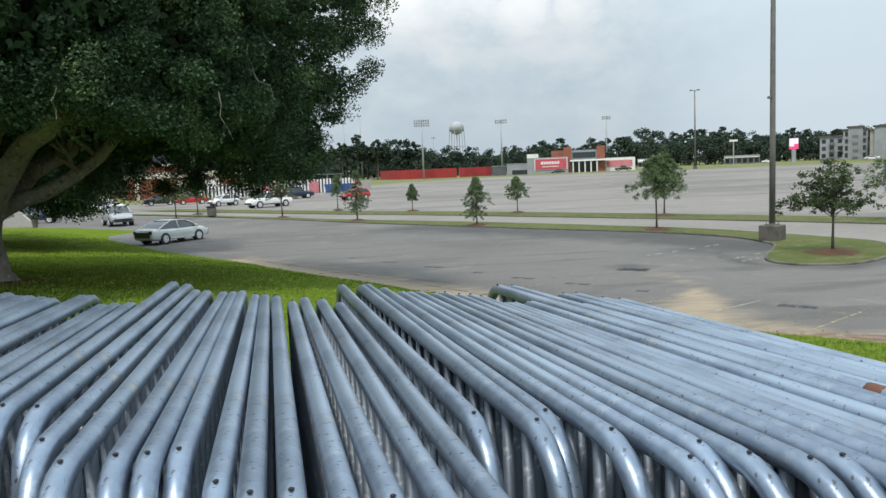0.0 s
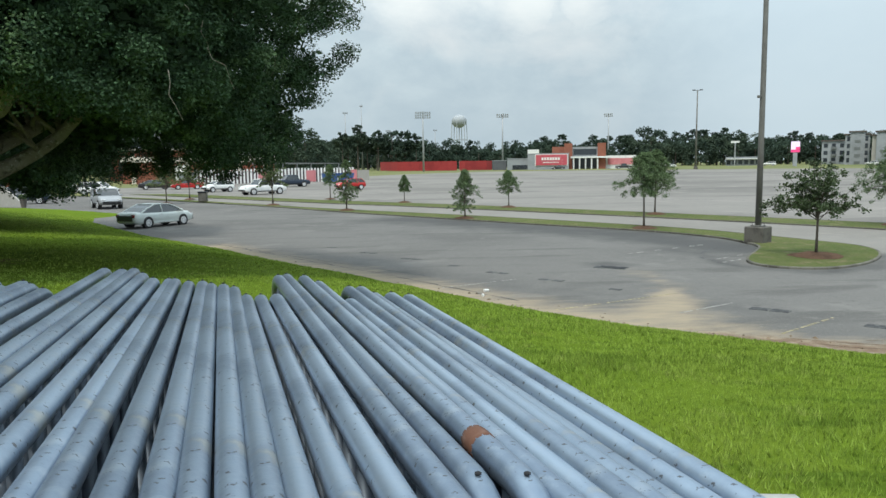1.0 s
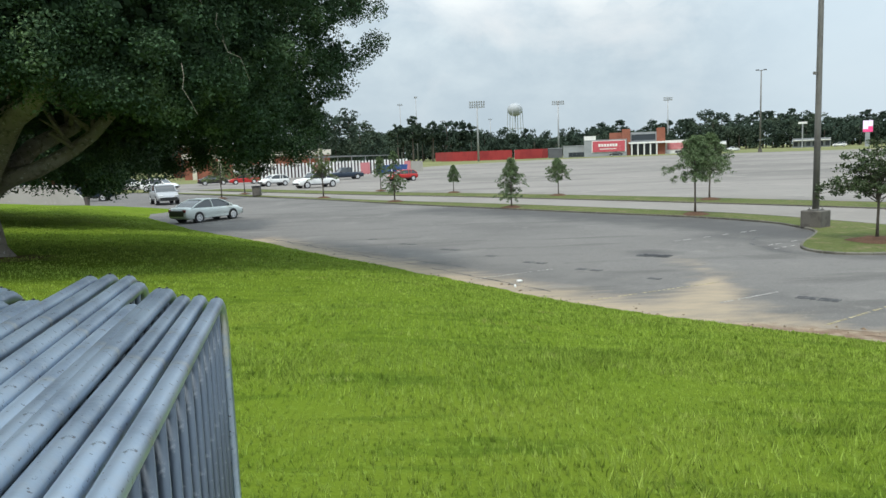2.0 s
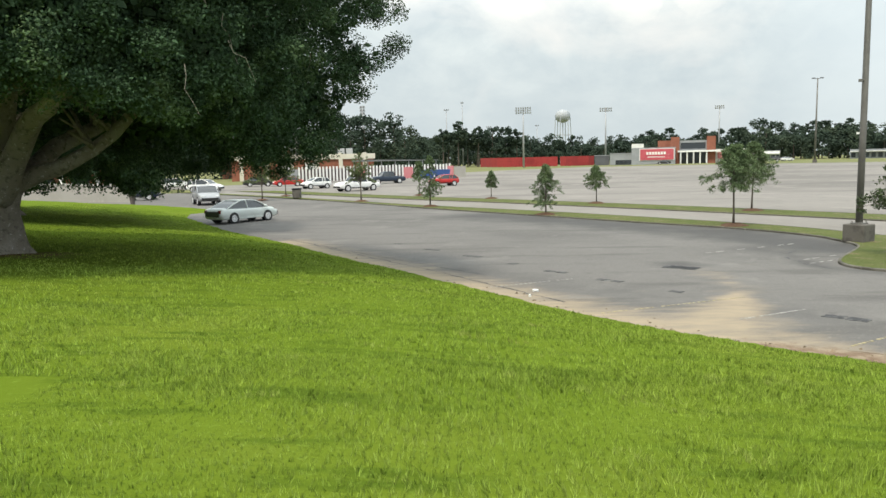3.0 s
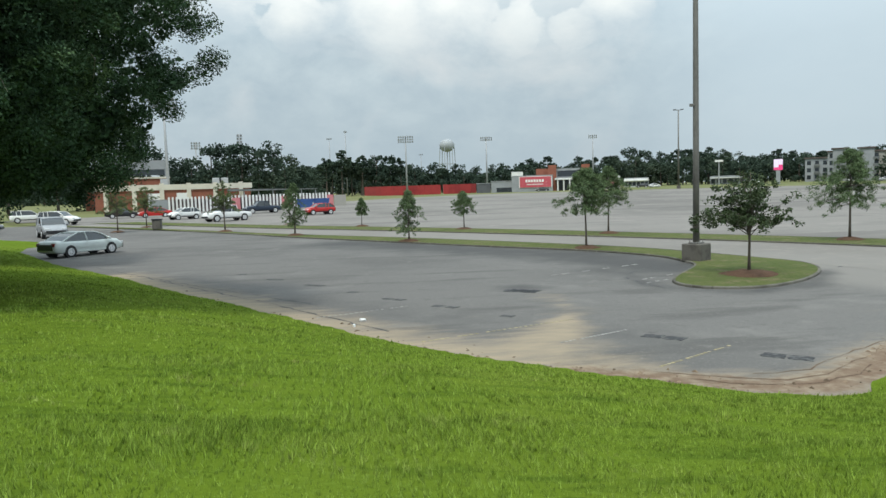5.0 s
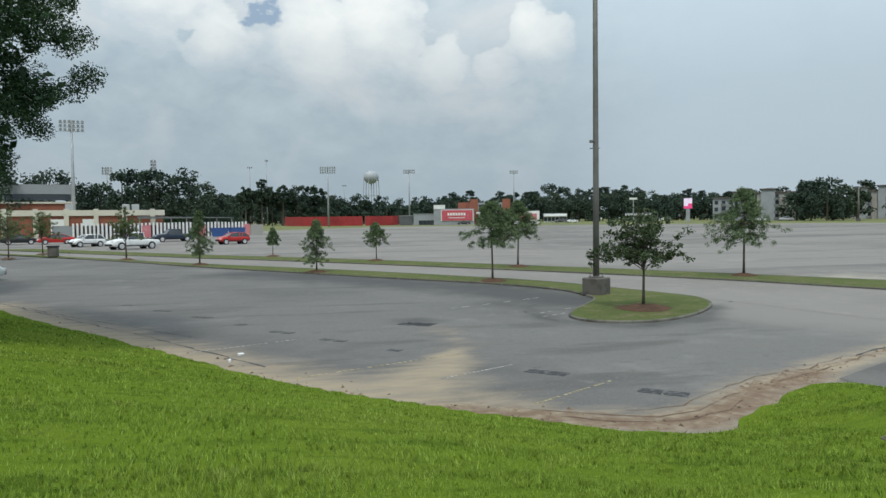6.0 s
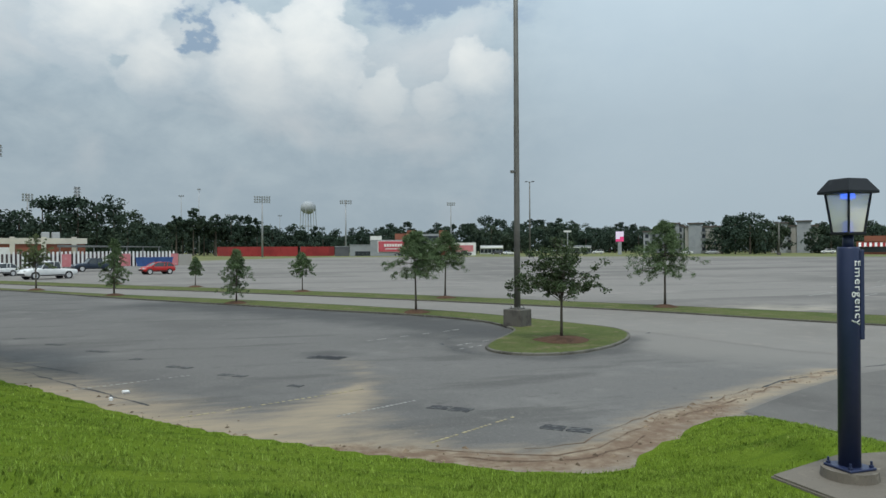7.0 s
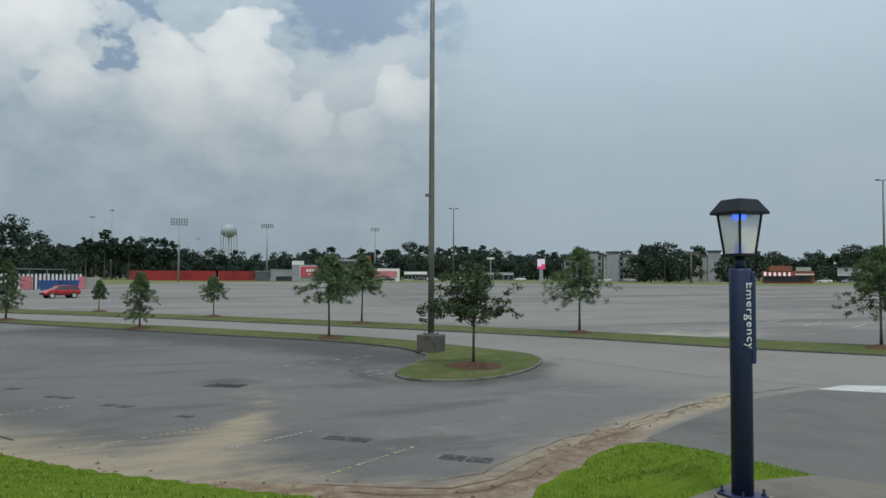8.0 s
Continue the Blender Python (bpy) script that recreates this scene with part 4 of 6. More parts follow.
oak(OAK, 1.0, 3, "massive spreading live oak with grey bark on the lawn bank", 1450, 450, 0.032, 8.8, 2.2, 0.20, 1.4)
oak((-22.0, 35.0), 1.25, 8, "broad dark live oak with drooping boughs further along the bank", 850, 170, 0.075, 10.0, 1.3, -0.12, 3.2, False)


# ---- young trees ----
def young_tree(x, y, h, w, kind, label, seed, z=0.075, clear=0.36):
    rng, nr = random.Random(seed), np.random.default_rng(seed)
    e = thing("young_tree", Matrix.Translation((x, y, z)), label, "tree", "young trees in the medians")
    r = 0.010 * h + 0.010
    bm = bmesh.new()
    lean = Vector((rng.uniform(-0.02, 0.02), rng.uniform(-0.02, 0.02), 0)) * h
    trunk = [Vector((0, 0, -0.05)), Vector((0, 0, 0.0)) + lean * 0.1 + Vector((0, 0, h * 0.18)), lean * 0.4 + Vector((0, 0, h * 0.45)), lean * 0.7 + Vector((0, 0, h * 0.7)), lean + Vector((0, 0, h * 0.97))]
    tube(bm, trunk, [r * 1.35, r, r * 0.8, r * 0.5, r * 0.15], 8)
    part("trunk", bm, "bark_young", e, smooth=True)
    cs, rs = [], []
    for k in range(40 if kind == "round" else 84):
        t = rng.random() ** 0.9
        a = rng.uniform(0, 2 * math.pi)
        if kind == "round":
            t = rng.random()
            f = rng.random() ** 0.5
            reach = w * 0.5 * f * (0.90 + 0.18 * math.sin(3 * a + seed))
            dome = clear + 0.10 + (0.90 - clear) * math.sqrt(max(0.0, 1 - f * f))
            z0 = h * (clear + 0.22 * t)
            tip = Vector((reach * math.cos(a), reach * math.sin(a), h * (dome - 0.26 * rng.random() ** 1.5 - 0.04 * f)))
            tip.z = max(tip.z, h * (clear + 0.06 + 0.06 * rng.random()))
        else:
            z0 = h * (clear + 0.08 + (0.9 - clear) * t)
            reach = w * 0.5 * (0.78 + 0.5 * min(1.0, 3 * t) - 1.16 * t ** 1.3) * rng.uniform(0.45, 1.1)
            tip = Vector((reach * math.cos(a), reach * math.sin(a), z0 - h * rng.uniform(0.0, 0.10) * (1.2 - t)))
        tip.z = min(tip.z, h)
        start = Vector((0, 0, min(z0, h * 0.9))) + lean * (z0 / h)
        mid = start.lerp(tip, 0.5) + Vector((0, 0, 0.04 * h))
        bm = bmesh.new()
        tube(bm, [start, mid, tip], [r * 0.35, r * 0.22, r * 0.08], 5)
        part("branch", bm, "bark_young", e)
        for f in (0.35, 0.5, 0.65, 0.8, 0.92, 1.0):
            c = start.lerp(mid, f * 2) if f < 0.5 else mid.lerp(tip, f * 2 - 1)
            if kind == "round" and rng.random() < 0.18:
                continue
            cs.append(tuple(c + Vector((rng.uniform(-.09, .09), rng.uniform(-.09, .09), rng.uniform(-.06, .06))) * w / 2))
            s = w * (0.048 if kind == "round" else 0.046) * rng.uniform(0.6, 1.4)
            rs.append((s, s, s * (0.7 if kind == "round" else 0.8)))
    if kind == "round":
        leaf_cloud("crown", cs, rs, 42, 0.044, "leaf_young" if y < 45 else "leaf_light", e, nr, 0.8, 0.25, 0.5)
    else:
        leaf_cloud("crown", cs, rs, 30 if w > 2.5 else 15, 0.075, "leaf_cypress", e, nr, 0.45, 0.9, 0.15)
    return e


def mulch_ring(x, y, r, seed):
    rng = random.Random(seed)
    bm = bmesh.new()
    rings = []
    for k, (f, z) in enumerate(((1.0, 0.0), (0.8, 0.05), (0.45, 0.11), (0.12, 0.13))):
        rings.append([bm.verts.new((x + r * f * math.cos(a) * (1 + 0.12 * math.sin(3 * a + seed)), y + r * f * math.sin(a), 0.072 + z + rng.uniform(-0.012, 0.012))) for a in [i * math.pi / 9 for i in range(18)]])
    for a, b in zip(rings[:-1], rings[1:]):
        for i in range(18):
            bm.faces.new((a[i], a[(i + 1) % 18], b[(i + 1) % 18], b[i]))
    bm.faces.new(rings[-1])
    return tagged(put("mulch_bed", bm, "mulch", smooth=True), "ring of reddish brown bark mulch around a young tree", "mulch", "mulch rings")


YOUNG = [(14.1, 21.9, 3.2, 3.5, "round", 0.34), (12.75, 33.2, 3.6, 3.0, "cone", 0.42), (17.15, 42.3, 3.9, 3.2, "cone", 0.40), (24.8, 31.8, 4.15, 3.5, "cone", 0.30),
         (5.4, 42.5, 2.9, 2.1, "cone", 0.15), (10.2, 52.6, 2.7, 2.1, "cone", 0.36), (3.1, 62.8, 2.4, 1.3, "cone", 0.36), (-1.75, 53.0, 3.7, 2.0, "cone", 0.12),
         (-8.1, 62.7, 4.3, 2.9, "round", 0.30), (-3.6, 72.2, 3.4, 1.8, "cone", 0.4), (-18.4, 69.0, 4.4, 3.4, "round", 0.28), (-18.3, 78.0, 4.2, 3.4, "round", 0.28), (31.2, 21.0, 4.0, 3.0, "cone", 0.3)]
for i, (x, y, h, w, kind, clear) in enumerate(YOUNG):
    near = h > 3 and y < 45
    young_tree(x, y, h, w, kind, "slender young tree with a rounded leafy crown and bare lower trunk" if kind == "round" else "young feathery cypress with a pointed green crown", 20 + i, clear=clear)
    mulch_ring(x, y, 0.85 if i == 0 else 0.6, i + 1)


# ---- the tall lot lamp on its concrete block ----
def lot_lamp():
    x, y = 14.65, 26.4
    e = thing("lot_lamp_post", pose(x, y, 0.08, 0, 0, 33), "tall dark steel parking lot lamp post on a square concrete block", "lamp post")
    bm = bmesh.new()
    box(bm, (0, 0, 0.27), (0.76, 0.76, 0.66), bevel=0.03)
    part("concrete_block", bm, "concrete_dark", e, "weathered grey concrete block")
    bm = bmesh.new()
    box(bm, (0, 0, 0.625), (0.42, 0.42, 0.05), bevel=0.01)
    part("base_plate", bm, "pole_steel", e)
    bm = bmesh.new()
    tube(bm, [(0, 0, 0.64), (0, 0, 4), (0, 0, 8), (0, 0, 18)], [0.120, 0.108, 0.096, 0.068], 16)
    part("pole", bm, "pole_steel", e, smooth=True)
    for sx in (-1, 1):
        for sy in (-1, 1):
            bm = bmesh.new()
            rod(bm, (sx * 0.16, sy * 0.16, 0.64), (sx * 0.16, sy * 0.16, 0.72), 0.018, n=6)
            part("bolt", bm, "pole_steel", e)
    bm = bmesh.new()
    tube(bm, [(-0.1, 0, 5.6), (-0.26, 0, 5.62)], 0.025, 6)
    box(bm, (-0.3, 0, 5.6), (0.12, 0.1, 0.1), bevel=0.01)
    part("camera_box", bm, "pole_steel", e)
    bm = bmesh.new()
    tube(bm, [(-0.9, 0, 18), (0.9, 0, 18)], 0.04, 8)
    for s in (-1, 1):
        box(bm, (s * 1.15, 0, 18), (0.6, 0.4, 0.16), bevel=0.03)
    part("lamp_head", bm, "pole_steel", e)


lot_lamp()

# ---- the far side ----
EYE = (3.6, 1.9)


def spot(bearing, r):
    """A place on the far land by its compass bearing and distance from the lawn."""
    x, y = EYE[0] + r * math.sin(radians(bearing)), EYE[1] + r * math.cos(radians(bearing))
    return Vector((x, y, min(float(far_z(np.array([x]), np.array([y]))[0]), 1.9)))


def facing(bearing, r, z=0.0):
    """A pose at that place whose y axis points away from the lawn."""
    p = spot(bearing, r)
    return Matrix.Translation(p + Vector((0, 0, z))) @ Matrix.Rotation(-radians(bearing), 4, "Z")


def floodlight(bearing, r, top, rows, cols, label, width=0.30):
    e = thing("floodlight_mast", facing(bearing, r, -0.1), label, "floodlight", "stadium floodlights")
    bm = bmesh.new()
    tube(bm, [(0, 0, 0), (0, 0, top * 0.5), (0, 0, top)], [width * 1.2, width, width * 0.6], 8)
    part("mast", bm, "mast_steel", e, smooth=True)
    gap = 0.82
    for k in range(rows):
        z = top - 0.3 - k * 0.85
        bm = bmesh.new()
        box(bm, (0, 0, z - 0.42), (cols * gap, 0.14, 0.12))
        part("crossbar", bm, "mast_steel", e)
        for c in range(cols):
            bm = bmesh.new()
            x = (c - (cols - 1) / 2) * gap
            rod(bm, (x, 0.25, z + 0.05), (x, -0.35, z - 0.1), 0.16, 0.30, 8)
            part("lamp", bm, "mast_steel", e)
    return e


for b, r, top, rows, cols in ((4.3, 262, 21.5, 3, 7), (10.65, 292, 22.2, 2, 6), (18.9, 345, 24.5, 2, 5), (-13.75, 172, 24.5, 3, 6), (-11.5, 260, 20.5, 3, 4), (-8.45, 200, 18.6, 3, 2), (-1.55, 330, 26.0, 1, 3), (-0.3, 330, 29.0, 1, 2), (1.75, 330, 18.0, 1, 3), (5.6, 420, 22.0, 1, 3)):
    floodlight(b, r, top, rows, cols, "slim grey steel floodlight mast with a rack of lamps" if cols > 3 else "thin grey light mast with a small lamp head", 0.30 if cols > 3 else 0.24)


def lot_mast(bearing, r, top):
    e = thing("parking_mast", facing(bearing, r, -0.1), "tall thin parking lot mast with twin lamp heads", "lamp post", "far parking masts")
    bm = bmesh.new()
    tube(bm, [(0, 0, 0.8), (0, 0, top)], [0.30, 0.16], 8)
    part("mast", bm, "pole_steel", e, smooth=True)
    bm = bmesh.new()
    tube(bm, [(0, 0, 0), (0, 0, 1.0)], [0.65, 0.6], 12)
    part("concrete_foot", bm, "concrete_dark", e)
    for s in (-1, 1):
        bm = bmesh.new()
        tube(bm, [(0, 0, top - 0.3), (s * 0.8, 0, top)], 0.08, 6)
        box(bm, (s * 1.1, 0, top), (0.95, 0.7, 0.3), bevel=0.05)
        part("lamp_head", bm, "dark_wall", e)


lot_mast(25.1, 240, 24.6)
lot_mast(55.5, 205, 26.0)
lot_mast(0.0 + 43.1, 255, 10.5)


def water_tower():
    r = 740
    e = thing("water_tower", facing(7.75, r, -0.2), "pale spherical water tower on thin steel legs behind the trees", "water tower")
    base = 0.0
    bm = bmesh.new()
    bmesh.ops.create_uvsphere(bm, u_segments=28, v_segments=16, radius=7.6, matrix=Matrix.Translation((0, 0, 45.5)) @ Matrix.Diagonal((1, 1, 0.86, 1)))
    part("tank", bm, "tower_white", e, smooth=True)
    bm = bmesh.new()
    tube(bm, [(0, 0, 0), (0, 0, 39)], 0.55, 10)
    part("riser", bm, "tower_white", e, smooth=True)
    for k in range(6):
        a = k * math.pi / 3 + 0.2
        bm = bmesh.new()
        tube(bm, [(9.5 * math.cos(a), 9.5 * math.sin(a), 0), (7.4 * math.cos(a), 7.4 * math.sin(a), 44)], 0.38, 6)
        part("leg", bm, "tower_white", e)
    for z in (14, 27):
        bm = bmesh.new()
        tube(bm, [(8.8 * math.cos(a), 8.8 * math.sin(a), z) for a in [i * math.pi / 8 for i in range(16)]], 0.18, 5, closed=True)
        part("ring", bm, "tower_white", e)


water_tower()


# ---- woods along the horizon ----
def wood(name, trees, label, seed, leaf):
    """Tall trees: trunks and ragged crowns of clumps; trees: (bearing, distance, height, width, pine)."""
    rng, nr = random.Random(seed), np.random.default_rng(seed)
    cs, rs = [], []
    bm = bmesh.new()
    for b, r, h, w, pine in trees:
        p = spot(b, r)
        rod(bm, (p.x, p.y, p.z - 0.3), (p.x, p.y, p.z + h * 0.85), 0.35, 0.12, 6)
        for k in range(30 if pine else 38):
            a, f = rng.uniform(0, 2 * math.pi), rng.random() ** 0.6
            if pine:
                t = 0.55 + 0.45 * rng.random()
                rad = w * 0.5 * (1.15 - 0.9 * abs(t - 0.72) / 0.28) * f
                s = w * rng.uniform(0.08, 0.15)
            else:
                t = 0.06 + 0.92 * rng.random() ** 0.8
                rad = w * 0.55 * math.sqrt(max(0.05, 1 - max(0.0, (t - 0.45) / 0.58) ** 2)) * (0.35 + 0.65 * f)
                s = w * rng.uniform(0.13, 0.24)
            cs.append((p.x + rad * math.cos(a), p.y + rad * math.sin(a), p.z + h * t))
            rs.append((s, s, s * (0.55 if pine else 0.75)))
    ob = leaf_cloud(name, cs, rs, 42, leaf * 0.84, "leaf_far", None, nr, 0.8, 0.0, 0.7)
    tagged(ob, label, "trees", kind="stuff")
    t = put("tree_trunks", bm, "bark_young")
    tagged(t, "dark trunks of the trees along the horizon", "trunks", kind="stuff")


def far_woods():
    rng = random.Random(12)
    line = []
    # the height of the woods above the land, by bearing
    hb, hh = [-40, -20, -14, -5, -2, 0, 3, 6, 9, 12, 14, 20, 26, 30, 35, 40, 46, 55, 70, 90], [15, 15, 14, 12, 15, 17, 15, 13.5, 13, 13, 14, 17, 16, 13.5, 14, 15, 13, 14, 14, 14]
    b = -42.0
    while b < 84:
        h = np.interp(b, hb, hh) * rng.uniform(0.66, 1.2)
        r = rng.uniform(365, 410)
        line.append((b, r, h, rng.uniform(7, 11), rng.random() < 0.16))
        if rng.random() < 0.95:
            line.append((b + 0.4, r - rng.uniform(20, 35), h * rng.uniform(0.55, 0.85), rng.uniform(8, 12), False))
        b += rng.uniform(0.42, 0.8)
    for b in np.arange(-2.2, 3.4, 0.75):
        line.append((b, 318, rng.uniform(12, 17.5), 9, rng.random() < 0.55))
    line += [(-0.7, 310, 19.0, 9, True), (-1.9, 305, 16.0, 8, True), (0.9, 312, 16.5, 7, True), (2.0, 315, 17.5, 8, False), (3.0, 318, 16.5, 7, False), (3.9, 320, 15.5, 8, True)]
    wood("far_woods", line, "dark green belt of pines and broadleaf trees on the horizon", 12, 0.52)
    near = []
    for b, r, h, w in ((-16.5, 205, 14, 11), (-14.9, 215, 15.5, 11), (-13.0, 205, 13, 10), (-12.0, 205, 12.5, 9), (-10.6, 190, 14.5, 9), (-9.5, 192, 15.5, 10), (-8.4, 188, 14.5, 9), (-7.2, 190, 15.5, 10), (-6.1, 192, 14.5, 9), (-5.2, 205, 12.5, 9), (-4.2, 215, 10.5, 8), (-3.3, 235, 9, 9), (-18.5, 190, 15, 12), (-21, 185, 15, 13), (-24, 180, 14, 12), (-27, 175, 14, 12), (-30, 170, 14, 13)):
        near.append((b, r, h, w, False))
    wood("stadium_woods", near, "dense rounded dark trees behind the low brick building", 13, 0.42)
    mid = [(40.2, 285, 13.5, 12, False), (41.2, 280, 14, 12, False), (42.2, 288, 11.5, 11, False), (39.3, 295, 10, 10, False), (43.0, 292, 10, 9, False), (46.4, 300, 9.5, 11, False), (47.4, 310, 10, 10, False), (45.6, 306, 9, 9, False)]
    wood("parkside_trees", mid, "clump of dark broadleaf trees beside the apartment blocks", 14, 0.5)


far_woods()


# ---- buildings ----
def slab(bm, x0, x1, y0, y1, z0, z1, bevel=0.0):
    box(bm, ((x0 + x1) / 2, (y0 + y1) / 2, (z0 + z1) / 2), (x1 - x0, y1 - y0, z1 - z0), bevel=bevel)


def wide(bearing0, bearing1, r):
    return 2 * r * math.tan(radians(bearing1 - bearing0) / 2)


def slat_fence():
    a, b = spot(-15.2, 140), spot(-1.75, 147)
    d = b - a
    e = thing("striped_fence", Matrix.Translation(a) @ Matrix.Rotation(math.atan2(d.y, d.x), 4, "Z"), "long fence of white upright slats against a dark backing", "fence")
    n, L = 47, d.length
    bm = bmesh.new()
    slab(bm, 0, L, 0.25, 0.35, -0.1, 2.35)
    part("backing", bm, "slat_back", e)
    bm = bmesh.new()
    slab(bm, -0.16, 0.16, -0.06, 0.06, -0.1, 2.75)
    first = part("slat", bm, "white_paint", e)
    for k in range(n):
        ob = first if k == 0 else new("slat", first.data)
        ob.parent, ob.location = e, (3.2 + k * (L - 3.4) / n, 0, 0.04 * math.sin(k * 7.0))
    for x, w in ((L - 0.7, 1.3), (L * 0.72, 1.9), (L * 0.44, 1.5)):
        bm = bmesh.new()
        slab(bm, x - w / 2, x + w / 2, -0.14, -0.09, 0.1, 2.3)
        part("banner", bm, "pink_panel", e, "faded red banner")
    bm = bmesh.new()
    slab(bm, L + 0.1, L + 2.6, -0.1, 0.1, -0.1, 2.2)
    part("end_panel", bm, "beige_wall", e)
    bm = bmesh.new()
    slab(bm, 0, 3.0, -0.1, 0.1, -0.1, 2.3)
    part("end_panel", bm, "grey_wall", e)


slat_fence()


def field_house():
    m = facing(-14.6, 158, -0.1)
    e = thing("field_house", m, "low brick building with a cream roof band and pilasters", "building")
    W = 30.0
    x0 = -11.5
    bm = bmesh.new()
    slab(bm, x0, x0 + W, 0.3, 14, 0, 4.4)
    part("wall", bm, "brick_far", e)
    bm = bmesh.new()
    slab(bm, x0 - 0.3, x0 + W + 0.3, 0, 14.3, 4.25, 5.35)
    part("roof_band", bm, "cream", e, "cream painted roof band")
    bm = bmesh.new()
    slab(bm, -0.42, 0.42, -0.05, 0.4, 0, 5.6)
    first = part("pilaster", bm, "cream", e)
    for k in range(6):
        ob = first if k == 0 else new("pilaster", first.data)
        ob.parent, ob.location = e, (x0 + 2 + k * 5.2, 0, 0)
    for x in (x0 + 11, x0 + 16.5):
        bm = bmesh.new()
        slab(bm, x - 1.3, x + 1.3, 0.2, 0.5, 0.6, 3.6)
        part("garage_door", bm, "white_paint", e)
    for x in (x0 + 13, x0 + 23.4, x0 + 25.2):
        bm = bmesh.new()
        slab(bm, x - 0.7, x + 0.7, 4, 5.4, 5.3, 6.6, bevel=0.1)
        part("roof_vent", bm, "mast_steel", e)


field_house()


def canopy():
    m = facing(-6.3, 152, 0)
    e = thing("metal_canopy", m, "long low metal canopy roof on thin posts", "canopy")
    bm = bmesh.new()
    prism(bm, [(-9, 0), (9, 0), (9, 6), (-9, 6)], 3.5, 3.95)
    for v in bm.verts:
        if v.co.z > 3.8 and v.co.x > 0:
            v.co.z -= 0.35 * (v.co.x / 9)
    part("roof", bm, "roof_metal", e)
    for k in range(7):
        bm = bmesh.new()
        rod(bm, (-8.6 + k * 2.86, 0.4, -0.1), (-8.6 + k * 2.86, 0.4, 3.55), 0.1, n=8)
        part("post", bm, "mast_steel", e)


canopy()


def stand():
    m = facing(-15.6, 188, -0.1)
    e = thing("grandstand", m, "brick grandstand with arches under a grey press box", "grandstand")
    bm = bmesh.new()
    slab(bm, -12, 6.5, 0, 12, 0, 7.2)
    part("wall", bm, "brick_far", e)
    for k in range(4):
        bm = bmesh.new()
        pts = [(-1.7, 0)] + [(1.7 * math.cos(radians(180 - a)), 3.2 + 1.4 * math.sin(radians(a))) for a in range(0, 181, 20)] + [(1.7, 0)]
        prism(bm, pts, -0.12, 0.06, Matrix.Translation((-8.5 + k * 4.4, 0, 1.2)) @ Matrix.Rotation(radians(90), 4, "X"))
        part("arch", bm, "dark_wall", e)
    bm = bmesh.new()
    slab(bm, -12.2, 6.7, -0.3, 12, 7.2, 7.6)
    part("ledge", bm, "cream", e)
    bm = bmesh.new()
    slab(bm, -8, 6, 1, 9, 9.4, 11.6)
    part("press_box", bm, "grey_wall", e)
    bm = bmesh.new()
    slab(bm, -7.6, 5.6, 0.9, 1.1, 8.0, 9.3)
    part("window", bm, "window_far", e)
    for x in (-7.8, 5.8):
        bm = bmesh.new()
        slab(bm, x - 0.25, x + 0.25, 1, 8, 7.6, 9.4)
        part("pier", bm, "grey_wall", e)


stand()


def outfield_fence():
    e = thing("outfield_fence", facing(6, 268, 0), "long curved red windscreen fence around a ball field", "fence")
    inv = e.matrix_world.inverted()

    def run(bears, dist):
        pts = [inv @ spot(b, r) for b, r in zip(bears, dist)]
        for a, b in zip(pts[:-1], pts[1:]):
            d = (b - a).normalized()
            n = Vector((-d.y, d.x, 0)) * 0.06
            bm = bmesh.new()
            q = [(v.x, v.y) for v in (a + n, b + n, b - n, a - n)]
            prism(bm, q, a.z + 0.1, a.z + 3.55)
            part("screen", bm, "red_screen", e)
            bm = bmesh.new()
            back = a + Vector((0, 0.25, 0))
            rod(bm, (back.x, back.y, a.z - 0.2), (back.x, back.y, a.z + 3.5), 0.07, n=6)
            part("post", bm, "mast_steel", e)

    run(np.linspace(1.0, 6.95, 15), [292, 284, 278, 274, 272, 271, 270, 270, 269, 269, 269, 268, 268, 268, 268])
    run(np.linspace(7.15, 9.75, 7), [268, 268, 269, 270, 271, 272, 275])


outfield_fence()


def plain_block(name, b0, b1, r, h, depth, mat, label, extra=None):
    b = (b0 + b1) / 2
    W = wide(b0, b1, r)
    e = thing(name, facing(b, r, -0.2), label, "building")
    bm = bmesh.new()
    slab(bm, -W / 2, W / 2, 0, depth, 0, h)
    part("wall", bm, mat, e)
    bm = bmesh.new()
    slab(bm, -W / 2 - 0.15, W / 2 + 0.15, -0.15, depth + 0.15, h, h + 0.25)
    part("coping", bm, "grey_wall", e)
    if extra:
        extra(e, W, h)
    return e


plain_block("storage_shed", 9.8, 10.9, 276, 3.6, 6, "dark_wall", "dark flat storage block by the ball field")


def shed_openings(e, W, h):
    for k in range(4):
        bm = bmesh.new()
        x = -W / 2 + W * (0.32 + 0.17 * k)
        slab(bm, x - 0.7, x + 0.7, -0.12, 0.1, 0.3, 1.9)
        part("opening", bm, "window_far", e)


plain_block("dugout_block", 10.95, 12.7, 274, 4.2, 7, "grey_wall", "pale grey block with low dark openings", shed_openings)


